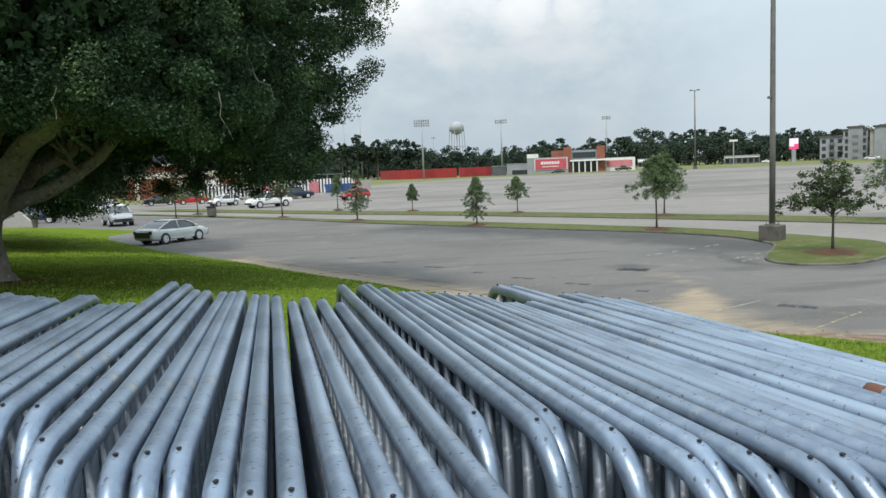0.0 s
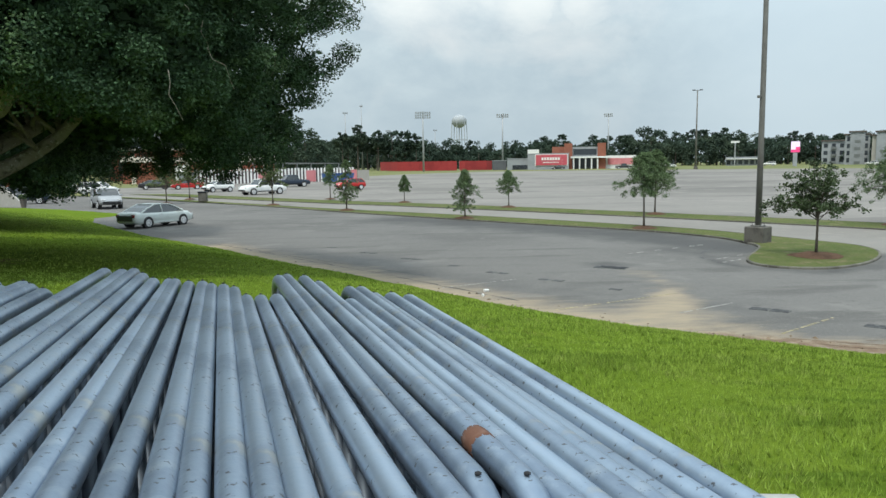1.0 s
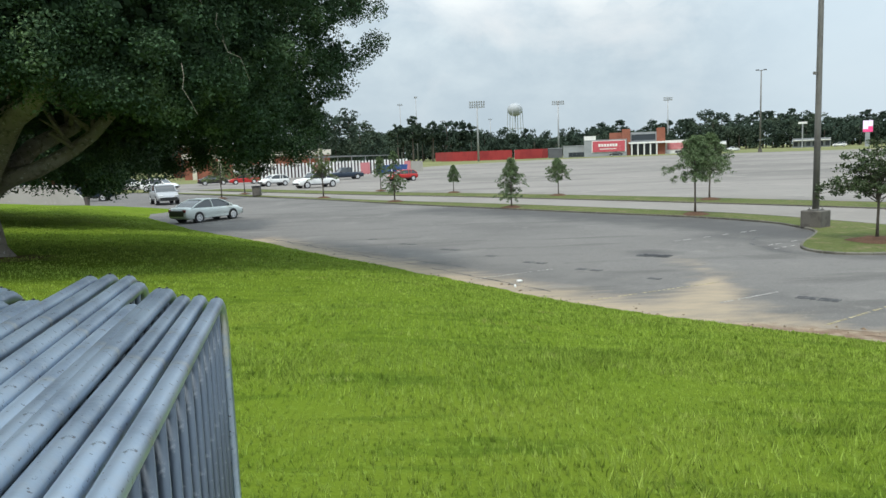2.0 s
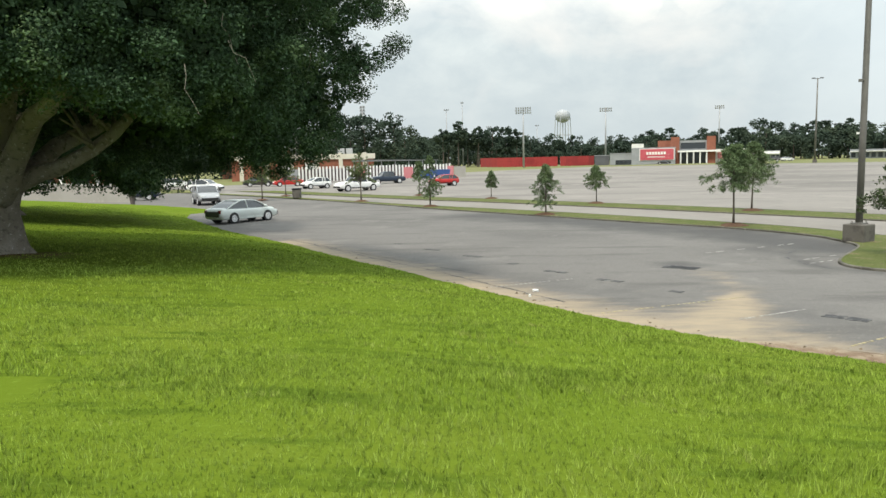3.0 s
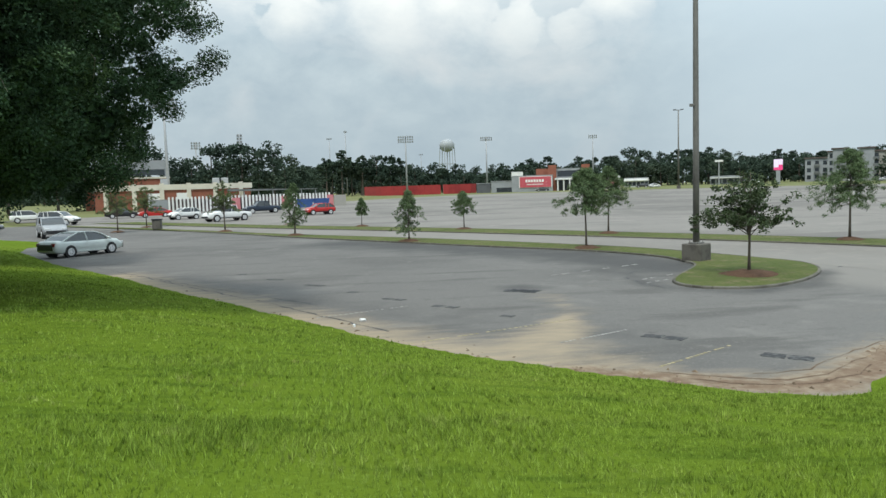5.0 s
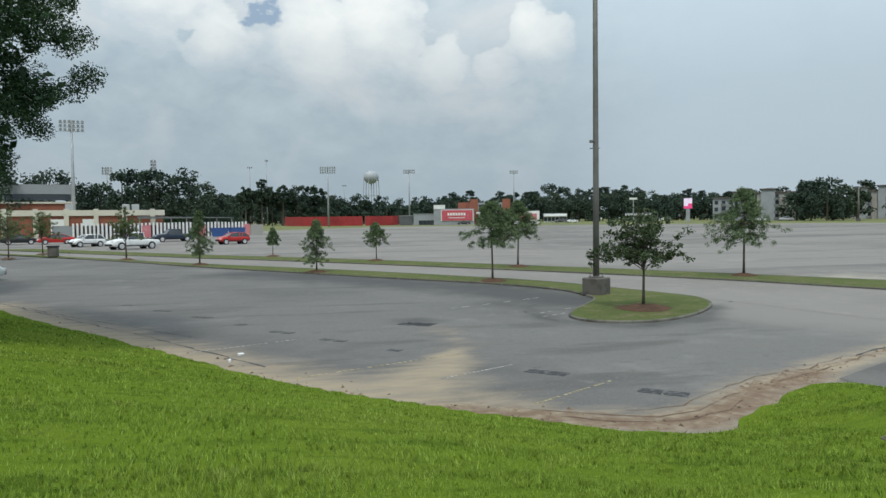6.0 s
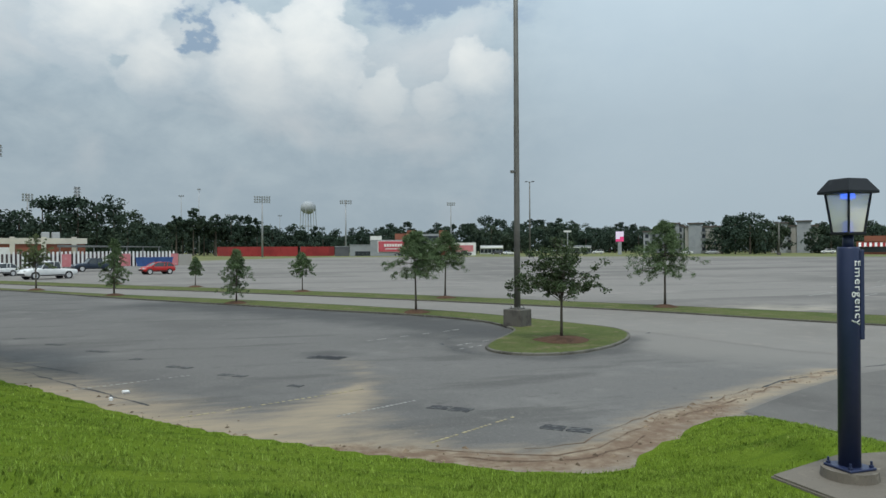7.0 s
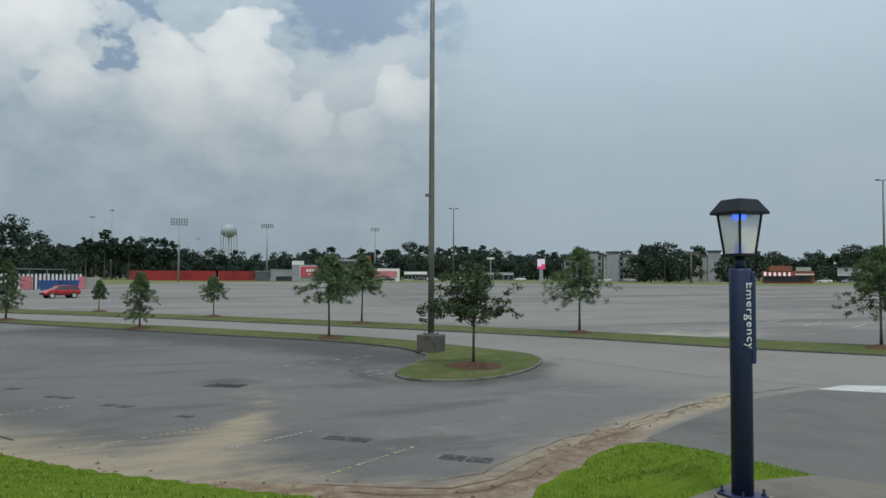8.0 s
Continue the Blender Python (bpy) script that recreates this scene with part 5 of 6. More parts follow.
def sign_on_wall(e, W, h):
    bm = bmesh.new()
    slab(bm, -W * 0.30, W * 0.46, -0.35, -0.15, 1.7, 5.6, bevel=0.05)
    board = part("sign_board", bm, "sign_board", e, "red sign board with white lettering bars")
    bm = bmesh.new()
    slab(bm, -W * 0.32, W * 0.48, -0.18, -0.05, 1.5, 5.8)
    part("sign_frame", bm, "white_paint", e)
    for x0, x1, z0, z1 in ((-0.16, 0.30, 3.6, 4.6), (-0.13, 0.27, 2.6, 2.95)):
        n = 7 if z1 > 4 else 12
        for k in range(n):
            bm = bmesh.new()
            a = W * (x0 + (x1 - x0) * k / n)
            slab(bm, a, a + W * (x1 - x0) / n * 0.72, -0.39, -0.34, z0, z1)
            ob = part("letter_bar", bm, "lettering", board)
    bm = bmesh.new()
    slab(bm, -W * 0.5, -W * 0.22, -0.1, 0.4, 5.9, 7.6)
    part("corner_box", bm, "white_paint", e)


plain_block("ticket_office", 12.55, 15.75, 272, 5.9, 9, "grey_wall", "grey block carrying a large red sign board", sign_on_wall)


def gateway():
    e = thing("brick_gateway", facing(17.05, 276, -0.2), "brick entrance gateway with two tall piers and a white porch", "building")
    for x in (-6.4, 5.9):
        bm = bmesh.new()
        slab(bm, x - 1.5, x + 1.5, 0, 4, 0, 9.7, bevel=0.1)
        part("pier", bm, "brick_far", e)
    bm = bmesh.new()
    slab(bm, -12.5, -8, 3, 9, 0, 8.6)
    part("wing", bm, "brick_far", e)
    bm = bmesh.new()
    slab(bm, -4.9, 4.4, 1.5, 8, 4.8, 8.4)
    part("upper_wall", bm, "grey_wall", e)
    bm = bmesh.new()
    slab(bm, -4.5, 4.0, 1.3, 1.6, 5.4, 7.6)
    part("window", bm, "window_far", e)
    bm = bmesh.new()
    slab(bm, -5.5, 9.0, -1.8, 1.5, 4.2, 4.8)
    part("porch_roof", bm, "white_paint", e)
    for k in range(5):
        bm = bmesh.new()
        rod(bm, (-4.4 + k * 2.2, -1.3, 0), (-4.4 + k * 2.2, -1.3, 4.3), 0.28, n=10)
        part("column", bm, "white_paint", e)
    bm = bmesh.new()
    slab(bm, -4.9, 4.4, 3, 3.3, 0, 4.8)
    part("glazing", bm, "window_far", e)
    bm = bmesh.new()
    slab(bm, 7.6, 18.5, 2, 8, 0, 5.0)
    part("side_wall", bm, "white_paint", e)
    bm = bmesh.new()
    slab(bm, 8.2, 17.5, 1.8, 2.05, 1.6, 4.0)
    part("poster", bm, "pink_panel", e, "faded red poster band")


gateway()


def apartments(b0, b1, r, h, storeys, label, mat, tower=None):
    b, W = (b0 + b1) / 2, wide(b0, b1, r)
    e = thing("apartment_building", facing(b, r, -0.2), label, "building", "apartment blocks")
    bays = max(3, round(W / 4.5))
    bm = bmesh.new()
    slab(bm, -W / 2, W / 2, 0, 14, 0, h)
    part("wall", bm, mat, e)
    bm = bmesh.new()
    slab(bm, -W / 2 - 0.4, W / 2 + 0.4, -0.5, 14.4, h, h + 0.45)
    part("roof", bm, "roof_brown", e)
    bm = bmesh.new()
    slab(bm, -0.75, 0.75, -0.06, 0.1, 0, 1.7)
    first = part("window", bm, "window_far", e)
    bm = bmesh.new()
    slab(bm, -1.0, 1.0, -1.1, 0.0, -0.1, 0.95)
    balc = part("balcony", bm, "roof_metal", e)
    n = 0
    for s in range(storeys):
        for k in range(bays):
            ob = first if n == 0 else new("window", first.data)
            ob.parent, ob.location = e, (-W / 2 + W * (k + 0.5) / bays, 0, 0.9 + s * (h - 0.6) / storeys)
            if k % 3 == 1:
                o2 = balc if n == 1 else new("balcony", balc.data)
                o2.parent, o2.location = e, (-W / 2 + W * (k + 0.5) / bays, 0, 0.3 + s * (h - 0.6) / storeys)
            n += 1
    if tower:
        for x, w, hh in tower:
            bm = bmesh.new()
            slab(bm, W * x - w / 2, W * x + w / 2, -1.0, 8, 0, hh)
            part("stair_tower", bm, "grey_wall", e)
            bm = bmesh.new()
            slab(bm, W * x - w / 2 - 0.5, W * x + w / 2 + 0.5, -1.5, 8.5, hh, hh + 0.4)
            part("tower_roof", bm, "roof_brown", e)
    return e


apartments(35.1, 36.6, 318, 11.4, 4, "grey and white apartment block of four storeys", "grey_wall", ((0.0, 5, 12.4),))
apartments(36.7, 39.3, 305, 10.6, 4, "beige apartment block with a taller stair tower", "beige_wall", ((-0.22, 5.0, 11.9),))
apartments(42.6, 45.6, 325, 10.8, 4, "long beige apartment block with brown roofs behind trees", "beige_wall", ((-0.28, 4.5, 12.0), (0.2, 5, 12.6)))
apartments(33.7, 35.2, 340, 9.5, 3, "grey apartment block partly behind a young tree", "grey_wall")


def diner():
    r = 268
    e = thing("diner", facing(49.6, r, -0.2), "low brick diner with red and white striped awnings", "building")
    W = wide(48.0, 51.35, r)
    bm = bmesh.new()
    slab(bm, -W / 2, W / 2, 0, 12, 0, 4.2)
    part("wall", bm, "brick_far", e)
    bm = bmesh.new()
    slab(bm, -W * 0.36, W * 0.08, -0.3, 6, 4.2, 6.0)
    part("parapet", bm, "brick_far", e)
    bm = bmesh.new()
    slab(bm, W * 0.16, W * 0.44, -0.3, 6, 4.2, 5.5)
    part("parapet", bm, "beige_wall", e)
    for k in range(12):
        x = -W * 0.46 + k * W * 0.047
        bm = bmesh.new()
        prism(bm, [(0, 3.9), (-1.5, 2.7), (-1.5, 2.55), (0, 3.7)], x, x + W * 0.044, Matrix(((0, 0, 1, 0), (1, 0, 0, 0), (0, 1, 0, 0), (0, 0, 0, 1))))
        part("awning_stripe", bm, "red_screen" if k % 2 else "white_paint", e)
    for k in range(9):
        bm = bmesh.new()
        x = -W * 0.42 + k * W * 0.1
        slab(bm, x - 0.8, x + 0.8, -0.08, 0.1, 0.8, 2.5)
        part("window", bm, "window_far", e)
    bm = bmesh.new()
    slab(bm, W * 0.14, W * 0.5, -1.4, 0, 2.9, 3.3)
    part("porch_roof", bm, "white_paint", e)


diner()


def shop_openings(e, W, h):
    for k in range(6):
        bm = bmesh.new()
        x = -W / 2 + W * (k + 0.5) / 6
        slab(bm, x - 0.75, x + 0.75, -0.1, 0.1, 0.5, 2.3)
        part("window", bm, "window_far", e)
    bm = bmesh.new()
    slab(bm, -W / 2, W / 2, -1.6, 0.1, 2.7, 3.0)
    part("awning", bm, "white_paint", e)


plain_block("shop", 52.7, 54.4, 300, 5.2, 9, "grey_wall", "grey single-storey shop with a pale awning", shop_openings)
plain_block("filling_station", 27.4, 29.8, 330, 3.4, 8, "grey_wall", "low pale roadside shop beyond the far lot", shop_openings)
plain_block("roadside_shop", 21.2, 23.0, 335, 3.8, 8, "white_paint", "low white roadside shop among trees", shop_openings)


def led_sign():
    e = thing("video_sign", facing(31.95, 285, -0.2), "roadside video sign with a bright white and magenta picture", "sign")
    bm = bmesh.new()
    slab(bm, -1.6, 1.6, 0, 0.8, 4.9, 9.0)
    part("cabinet", bm, "dark_wall", e)
    for x0, x1, z0, z1, mat in ((-1.45, 0.1, 6.0, 8.85, "screen_white"), (0.13, 1.45, 6.9, 8.85, "screen_white"), (0.13, 1.45, 6.0, 6.87, "screen_pink"), (-1.45, 1.45, 5.05, 5.96, "screen_pink")):
        bm = bmesh.new()
        slab(bm, x0, x1, -0.06, 0.0, z0, z1)
        part("screen", bm, mat, e)
    bm = bmesh.new()
    slab(bm, -0.7, 0.7, 0, 0.6, 0, 4.9)
    part("plinth", bm, "grey_wall", e)


led_sign()


def roof_sign(bearing, r, z, w, h):
    e = thing("pole_sign", facing(bearing, r, -0.2), "small white roadside sign on a pole", "sign")
    bm = bmesh.new()
    slab(bm, -w / 2, w / 2, 0, 0.4, z - h, z)
    part("panel", bm, "white_paint", e)
    bm = bmesh.new()
    rod(bm, (0, 0.2, 0), (0, 0.2, z - h), 0.25, n=8)
    part("pole", bm, "mast_steel", e)


roof_sign(28.0, 320, 10.2, 3.2, 0.8)


def ramp_wall():
    a, b = Vector((-31.2, 69.6, 0)), Vector((-62, 77.0, 0))
    d = b - a
    e = thing("ramp_wall", Matrix.Translation(a) @ Matrix.Rotation(math.atan2(d.y, d.x), 4, "Z"), "long beige concrete ramp wall with a sloping end", "wall")
    L = d.length
    bm = bmesh.new()
    prism(bm, [(0, -0.4), (0, 0.4), (1.6, 1.75), (L, 2.5), (L, -0.4)], -0.15, 0.15, Matrix.Rotation(radians(90), 4, "X"))
    part("wall", bm, "beige_wall", e)
    bm = bmesh.new()
    prism(bm, [(1.5, 1.7), (1.6, 1.85), (L, 2.6), (L, 2.48)], -0.22, 0.22, Matrix.Rotation(radians(90), 4, "X"))
    part("coping", bm, "concrete", e)


ramp_wall()


def hall_behind():
    m = facing(-33.5, 118, 0)
    e = thing("brick_hall", m, "brick hall with white columns seen under the oak boughs", "building")
    bm = bmesh.new()
    slab(bm, -24, 16, 0, 12, -0.3, 7.5)
    part("wall", bm, "brick_far", e)
    bm = bmesh.new()
    slab(bm, -24.4, 16.4, -2.4, 12, 6.2, 7.9)
    part("roof_band", bm, "cream", e)
    for k in range(9):
        bm = bmesh.new()
        rod(bm, (-22 + k * 4.6, -2, -0.3), (-22 + k * 4.6, -2, 6.3), 0.35, n=10)
        part("column", bm, "white_paint", e)
    for k in range(8):
        bm = bmesh.new()
        slab(bm, -20.6 + k * 4.6, -18.2 + k * 4.6, -0.1, 0.1, 0.8, 3.4)
        part("window", bm, "window_far", e)


hall_behind()


def dumpster(bearing, r, w):
    e = thing("dumpster", facing(bearing, r, 0.0), "blue steel dumpster beside the striped fence", "dumpster", "blue dumpsters")
    bm = bmesh.new()
    prism(bm, [(-w / 2, 0.15), (w / 2, 0.15), (w / 2 + 0.25, 1.6), (-w / 2 - 0.25, 1.6)], -1.9, 0.0, Matrix.Rotation(radians(90), 4, "X"))
    part("bin", bm, "blue_paint", e)
    bm = bmesh.new()
    slab(bm, -w / 2 - 0.3, w / 2 + 0.3, -0.05, 1.95, 1.6, 1.72)
    part("lid", bm, "blue_paint", e)
    for k in range(4):
        bm = bmesh.new()
        x = -w / 2 + w * (k + 0.5) / 4
        slab(bm, x - 0.06, x + 0.06, -0.1, 0.02, 0.2, 1.6)
        part("rib", bm, "blue_paint", e)


dumpster(-4.0, 136, 2.6)
dumpster(-2.75, 137, 2.6)

# ---- vehicles ----
def loft(bm, stations, cap=True):
    """Cross-sections along x: each (x, [(half width, z), ...] from low to high), mirrored."""
    rings = []
    for x, sec in stations:
        ring = [bm.verts.new((x, -w, z)) for w, z in sec] + [bm.verts.new((x, w, z)) for w, z in reversed(sec)]
        rings.append(ring)
    for a, b in zip(rings[:-1], rings[1:]):
        k = len(a)
        for i in range(k):
            bm.faces.new((a[i], a[(i + 1) % k], b[(i + 1) % k], b[i]))
    bm.faces.new(rings[0])
    bm.faces.new(list(reversed(rings[-1])))
    bmesh.ops.recalc_face_normals(bm, faces=bm.faces[:])


SHAPES = {
    # length, width, hood z, belt z, roof z, wheel radius, axles, cabin (rear foot, rear roof, front roof, front foot)
    "sedan": dict(L=4.80, W=1.80, hood=0.88, belt=0.95, roof=1.47, wr=0.325, ax=(-1.40, 1.36), cab=(-1.95, -0.80, 0.40, 1.40), tail=0.99),
    "suv": dict(L=4.70, W=1.86, hood=1.02, belt=1.08, roof=1.70, wr=0.36, ax=(-1.38, 1.38), cab=(-2.28, -2.0, 0.35, 1.2), tail=1.08),
    "compact": dict(L=4.15, W=1.78, hood=0.98, belt=1.02, roof=1.57, wr=0.34, ax=(-1.28, 1.24), cab=(-1.98, -1.35, 0.25, 1.08), tail=1.02),
    "pickup": dict(L=5.80, W=2.0, hood=1.14, belt=1.16, roof=1.92, wr=0.40, ax=(-1.78, 1.85), cab=(-0.98, -0.80, 0.62, 1.25), tail=1.06),
}


def car(kind, color, x, y, turn, label, z=0.0, tail_dark=False, size=1.0):
    s = SHAPES[kind]
    L, W, wr = s["L"] / 2, s["W"] / 2, s["wr"]
    e = thing("car" if kind == "sedan" else ("pickup_truck" if kind == "pickup" else "suv"), pose(x, y, z, 0, 0, turn) @ Matrix.Scale(size, 4), label, "car" if kind != "pickup" else "truck")
    lo = 0.24 if kind == "sedan" else 0.34
    body, paint = [], "paint_" + color
    r0, r1, f1, f0 = s["cab"]
    # the line of boot, belt and bonnet, and how the plan narrows to nose and tail
    keys = [(-L, s["tail"] - 0.34, 0.84), (-L + 0.07, s["tail"] - 0.08, 0.92), (-L + 0.25, s["tail"] - 0.01, 0.96), (r0, s["tail"] if kind != "pickup" else s["belt"], 1.0), ((r0 + f0) / 2, s["belt"], 1.0), (f0, s["hood"] + 0.07, 1.0),
            (f0 + (L - f0) * 0.5, s["hood"], 0.97), (L - 0.32, s["hood"] - 0.11, 0.92), (L - 0.10, s["hood"] - 0.24, 0.85), (L, s["hood"] - 0.42, 0.74)]
    kx = [k[0] for k in keys]
    fine = sorted(set(kx + [kx[i] + (kx[i + 1] - kx[i]) * t for i in range(len(kx) - 1) for t in (0.33, 0.67) if kx[i + 1] - kx[i] > 0.3]))
    for px in fine:
        zt, f = np.interp(px, kx, [k[1] for k in keys]), np.interp(px, kx, [k[2] for k in keys])
        w = W * f
        end = max(0.0, abs(px) - (L - 0.45)) / 0.45
        zb = lo + 0.16 * end ** 2
        zm = zb + (zt - zb) * 0.5
        body.append((px, [(w * 0.60, zb), (w * 0.92, zb + 0.015), (w * 0.985, zb + 0.10), (w, zm), (w * 0.99, zt - 0.16), (w * 0.955, zt - 0.055), (w * 0.86, zt - 0.008), (w * 0.45, zt + 0.012)]))
    bm = bmesh.new()
    loft(bm, body)
    part("body", bm, paint, e, smooth=True)
    bm = bmesh.new()
    inset = 0.16 if kind == "sedan" else 0.10
    b, t = s["belt"] - 0.03, s["roof"]
    bulge = 0.60 if kind == "sedan" else 0.55
    hb = b + 0.02 + (t - 0.08 - b) * bulge
    loft(bm, [(r0, [(W * 0.93, b), (W * 0.92, b + 0.02)]), ((r0 + r1) / 2, [(W * 0.935, b), (W * 0.93 - inset * 0.55, hb)]), (r1, [(W * 0.93, b), (W - inset - 0.05, t - 0.06)]), ((r1 + f1) / 2, [(W * 0.95, b), (W - inset - 0.04, t - 0.03)]), (f1, [(W * 0.95, b), (W - inset - 0.07, t - 0.07)]), ((f0 + f1) / 2, [(W * 0.94, b), (W * 0.93 - inset * 0.55, hb - 0.01)]), (f0, [(W * 0.92, b), (W * 0.90, b + 0.02)])])
    part("cabin_glass", bm, "car_glass", e, "dark tinted windows")
    bm = bmesh.new()
    loft(bm, [(r1 - 0.05, [(W - inset - 0.03, t - 0.09), (W - inset - 0.14, t - 0.03)]), ((r1 + f1) / 2, [(W - inset - 0.015, t - 0.06), (W - inset - 0.12, t)]), (f1 + 0.05, [(W - inset - 0.04, t - 0.10), (W - inset - 0.16, t - 0.04)])])
    part("roof", bm, paint, e, smooth=True)
    for sgn in (-1, 1):
        posts = [((r0 + 0.02, b), (r1, t - 0.06)), ((f0 - 0.02, b), (f1, t - 0.07)), (((r1 + f1) / 2 - 0.05, b), ((r1 + f1) / 2 - 0.12, t - 0.04))]
        if kind in ("suv", "compact"):
            posts.append((((r1 + (r1 + f1) / 2) / 2, b), ((r1 + (r1 + f1) / 2) / 2 - 0.1, t - 0.05)))
        for (xa, za), (xb, zb) in posts:
            bm = bmesh.new()
            tube(bm, [(xa, sgn * (W * 0.945), za), ((xa + xb) / 2, sgn * (W * 0.94 - inset * 0.42), za + (zb - za) * (0.58 if abs(xa - xb) > 0.3 else 0.5)), (xb, sgn * (W - inset - 0.03), zb)], 0.040, 6)
            part("pillar", bm, paint, e)
        bm = bmesh.new()
        box(bm, (f0 - 0.28, sgn * (W + 0.09), b + 0.08), (0.14, 0.20, 0.14), bevel=0.03)
        part("wing_mirror", bm, paint if kind != "pickup" else "black_trim", e)
        bm = bmesh.new()
        slab(bm, s["ax"][0] + wr + 0.08, s["ax"][1] - wr - 0.08, min(sgn * (W - 0.02), sgn * (W + 0.012)), max(sgn * (W - 0.02), sgn * (W + 0.012)), lo + 0.05, lo + 0.15)
        part("sill", bm, "black_trim" if kind != "sedan" else paint, e)
        for xd in ((r1 + f1) / 2 - 0.1, f0 - 0.25):
            bm = bmesh.new()
            slab(bm, xd - 0.09, xd + 0.09, min(sgn * W * 0.97, sgn * (W + 0.02)), max(sgn * W * 0.97, sgn * (W + 0.02)), b - 0.14, b - 0.11)
            part("door_handle", bm, paint, e)
        bm = bmesh.new()
        box(bm, (L - 0.16, sgn * W * 0.66, s["hood"] - 0.24), (0.22, W * 0.36, 0.14), bevel=0.03)
        part("headlight", bm, "lamp_clear", e, "clear headlight")
        bm = bmesh.new()
        box(bm, (-L + 0.09, sgn * W * 0.74, s["tail"] - 0.22), (0.16, W * 0.30, 0.20), bevel=0.02)
        part("tail_light", bm, "lamp_red", e, "dark red tail light")
        for ax in s["ax"]:
            bm = bmesh.new()
            rod(bm, (ax, sgn * (W - 0.24), wr + 0.02), (ax, sgn * (W + 0.008), wr + 0.02), wr + 0.045, n=24)
            part("wheel_arch", bm, "black_trim", e)
            bm = bmesh.new()
            rod(bm, (ax, sgn * (W - 0.21), wr), (ax, sgn * (W + 0.02), wr), wr, n=24)
            top = [ed for ed in bm.edges if len(ed.link_faces) == 2 and any(len(f.verts) > 8 for f in ed.link_faces)]
            bmesh.ops.bevel(bm, geom=top, offset=0.03, segments=2, affect="EDGES")
            wheel = part("wheel", bm, "tyre", e)
            bm = bmesh.new()
            rod(bm, (ax, sgn * (W + 0.0), wr), (ax, sgn * (W + 0.04), wr), wr * 0.72, wr * 0.66, n=20)
            part("rim", bm, "alloy", wheel)
            for k in range(5):
                bm = bmesh.new()
                a = k * 2 * math.pi / 5
                box(bm, (ax + wr * 0.36 * math.cos(a), sgn * (W + 0.036), wr + wr * 0.36 * math.sin(a)), (wr * 0.13, 0.016, wr * 0.13), bevel=0.004)
                part("rim_gap", bm, "black_trim", wheel)
    for px, mat, zc, nm in ((L - 0.02, "black_trim", lo + 0.22, "grille"), (-L + 0.03, "paint_black" if tail_dark else "black_trim", s["tail"] - 0.36 if tail_dark else lo + 0.2, "rear_panel" if tail_dark else "rear_bumper")):
        bm = bmesh.new()
        box(bm, (px, 0, zc), (0.10, W * (1.5 if nm != "rear_panel" else 1.5), 0.20 if nm != "rear_panel" else 0.36), bevel=0.02)
        part(nm, bm, mat, e)
    if kind == "pickup":
        bm = bmesh.new()
        slab(bm, -L + 0.12, r0 - 0.05, -W * 0.82, W * 0.82, s["belt"] - 0.02, s["belt"] + 0.012)
        part("load_bed", bm, "black_trim", e)
    return e


car("sedan", "silver", -12.45, 42.9, 56, "silver four-door sedan with a dark tail parked on the lot edge", tail_dark=True, size=0.9)
car("pickup", "white", -12.4, 90.6, 219, "white crew cab pickup truck parked by the far median")
car("pickup", "navy", -11.3, 117.2, 204, "dark navy pickup truck parked near the striped fence", 0.17)
car("compact", "red", -1.9, 101.0, 205, "bright red compact suv parked on the far lot", 0.07)
car("compact", "white", -19.6, 101.0, 218, "small white open-backed jeep parked by the median", 0.07)
car("sedan", "red", -26.6, 114.0, 200, "red sedan parked beside the striped fence", 0.17)
car("sedan", "black", -31.5, 115.0, 20, "dark sedan parked beside the striped fence", 0.19)
car("suv", "grey", -22.2, 64.5, -62, "silver grey suv facing out of the side lot")
car("suv", "white", -33.4, 96.2, -12, "white full-size suv parked in the side lot", 0.07)
car("suv", "white", -42.0, 108.5, 25, "white suv parked in the further row", 0.16)
car("suv", "navy", -33.6, 76.0, 12, "dark blue suv parked behind the planter")
for b, r, col, kind, turn in ((19.9, 262, "black", "pickup", -15), (14.9, 265, "black", "sedan", 170), (22.5, 285, "black", "suv", 160), (23.4, 290, "white", "sedan", 10), (36.8, 285, "white", "sedan", 140), (38.6, 285, "grey", "sedan", 150), (46.2, 285, "white", "suv", 140), (51.9, 280, "white", "sedan", 130), (53.4, 282, "grey", "sedan", 130), (30.3, 300, "white", "suv", 150), (-33.0, 103, "grey", "sedan", 30)):
    p = spot(b, r)
    car(kind, col, p.x, p.y, turn, "distant %s %s parked beyond the far lot" % ({"black": "black", "white": "white", "grey": "grey"}[col], {"sedan": "car", "suv": "suv", "pickup": "truck"}[kind]), p.z - 0.02)


# ---- the emergency post ----
POST = (9.93, 7.67)


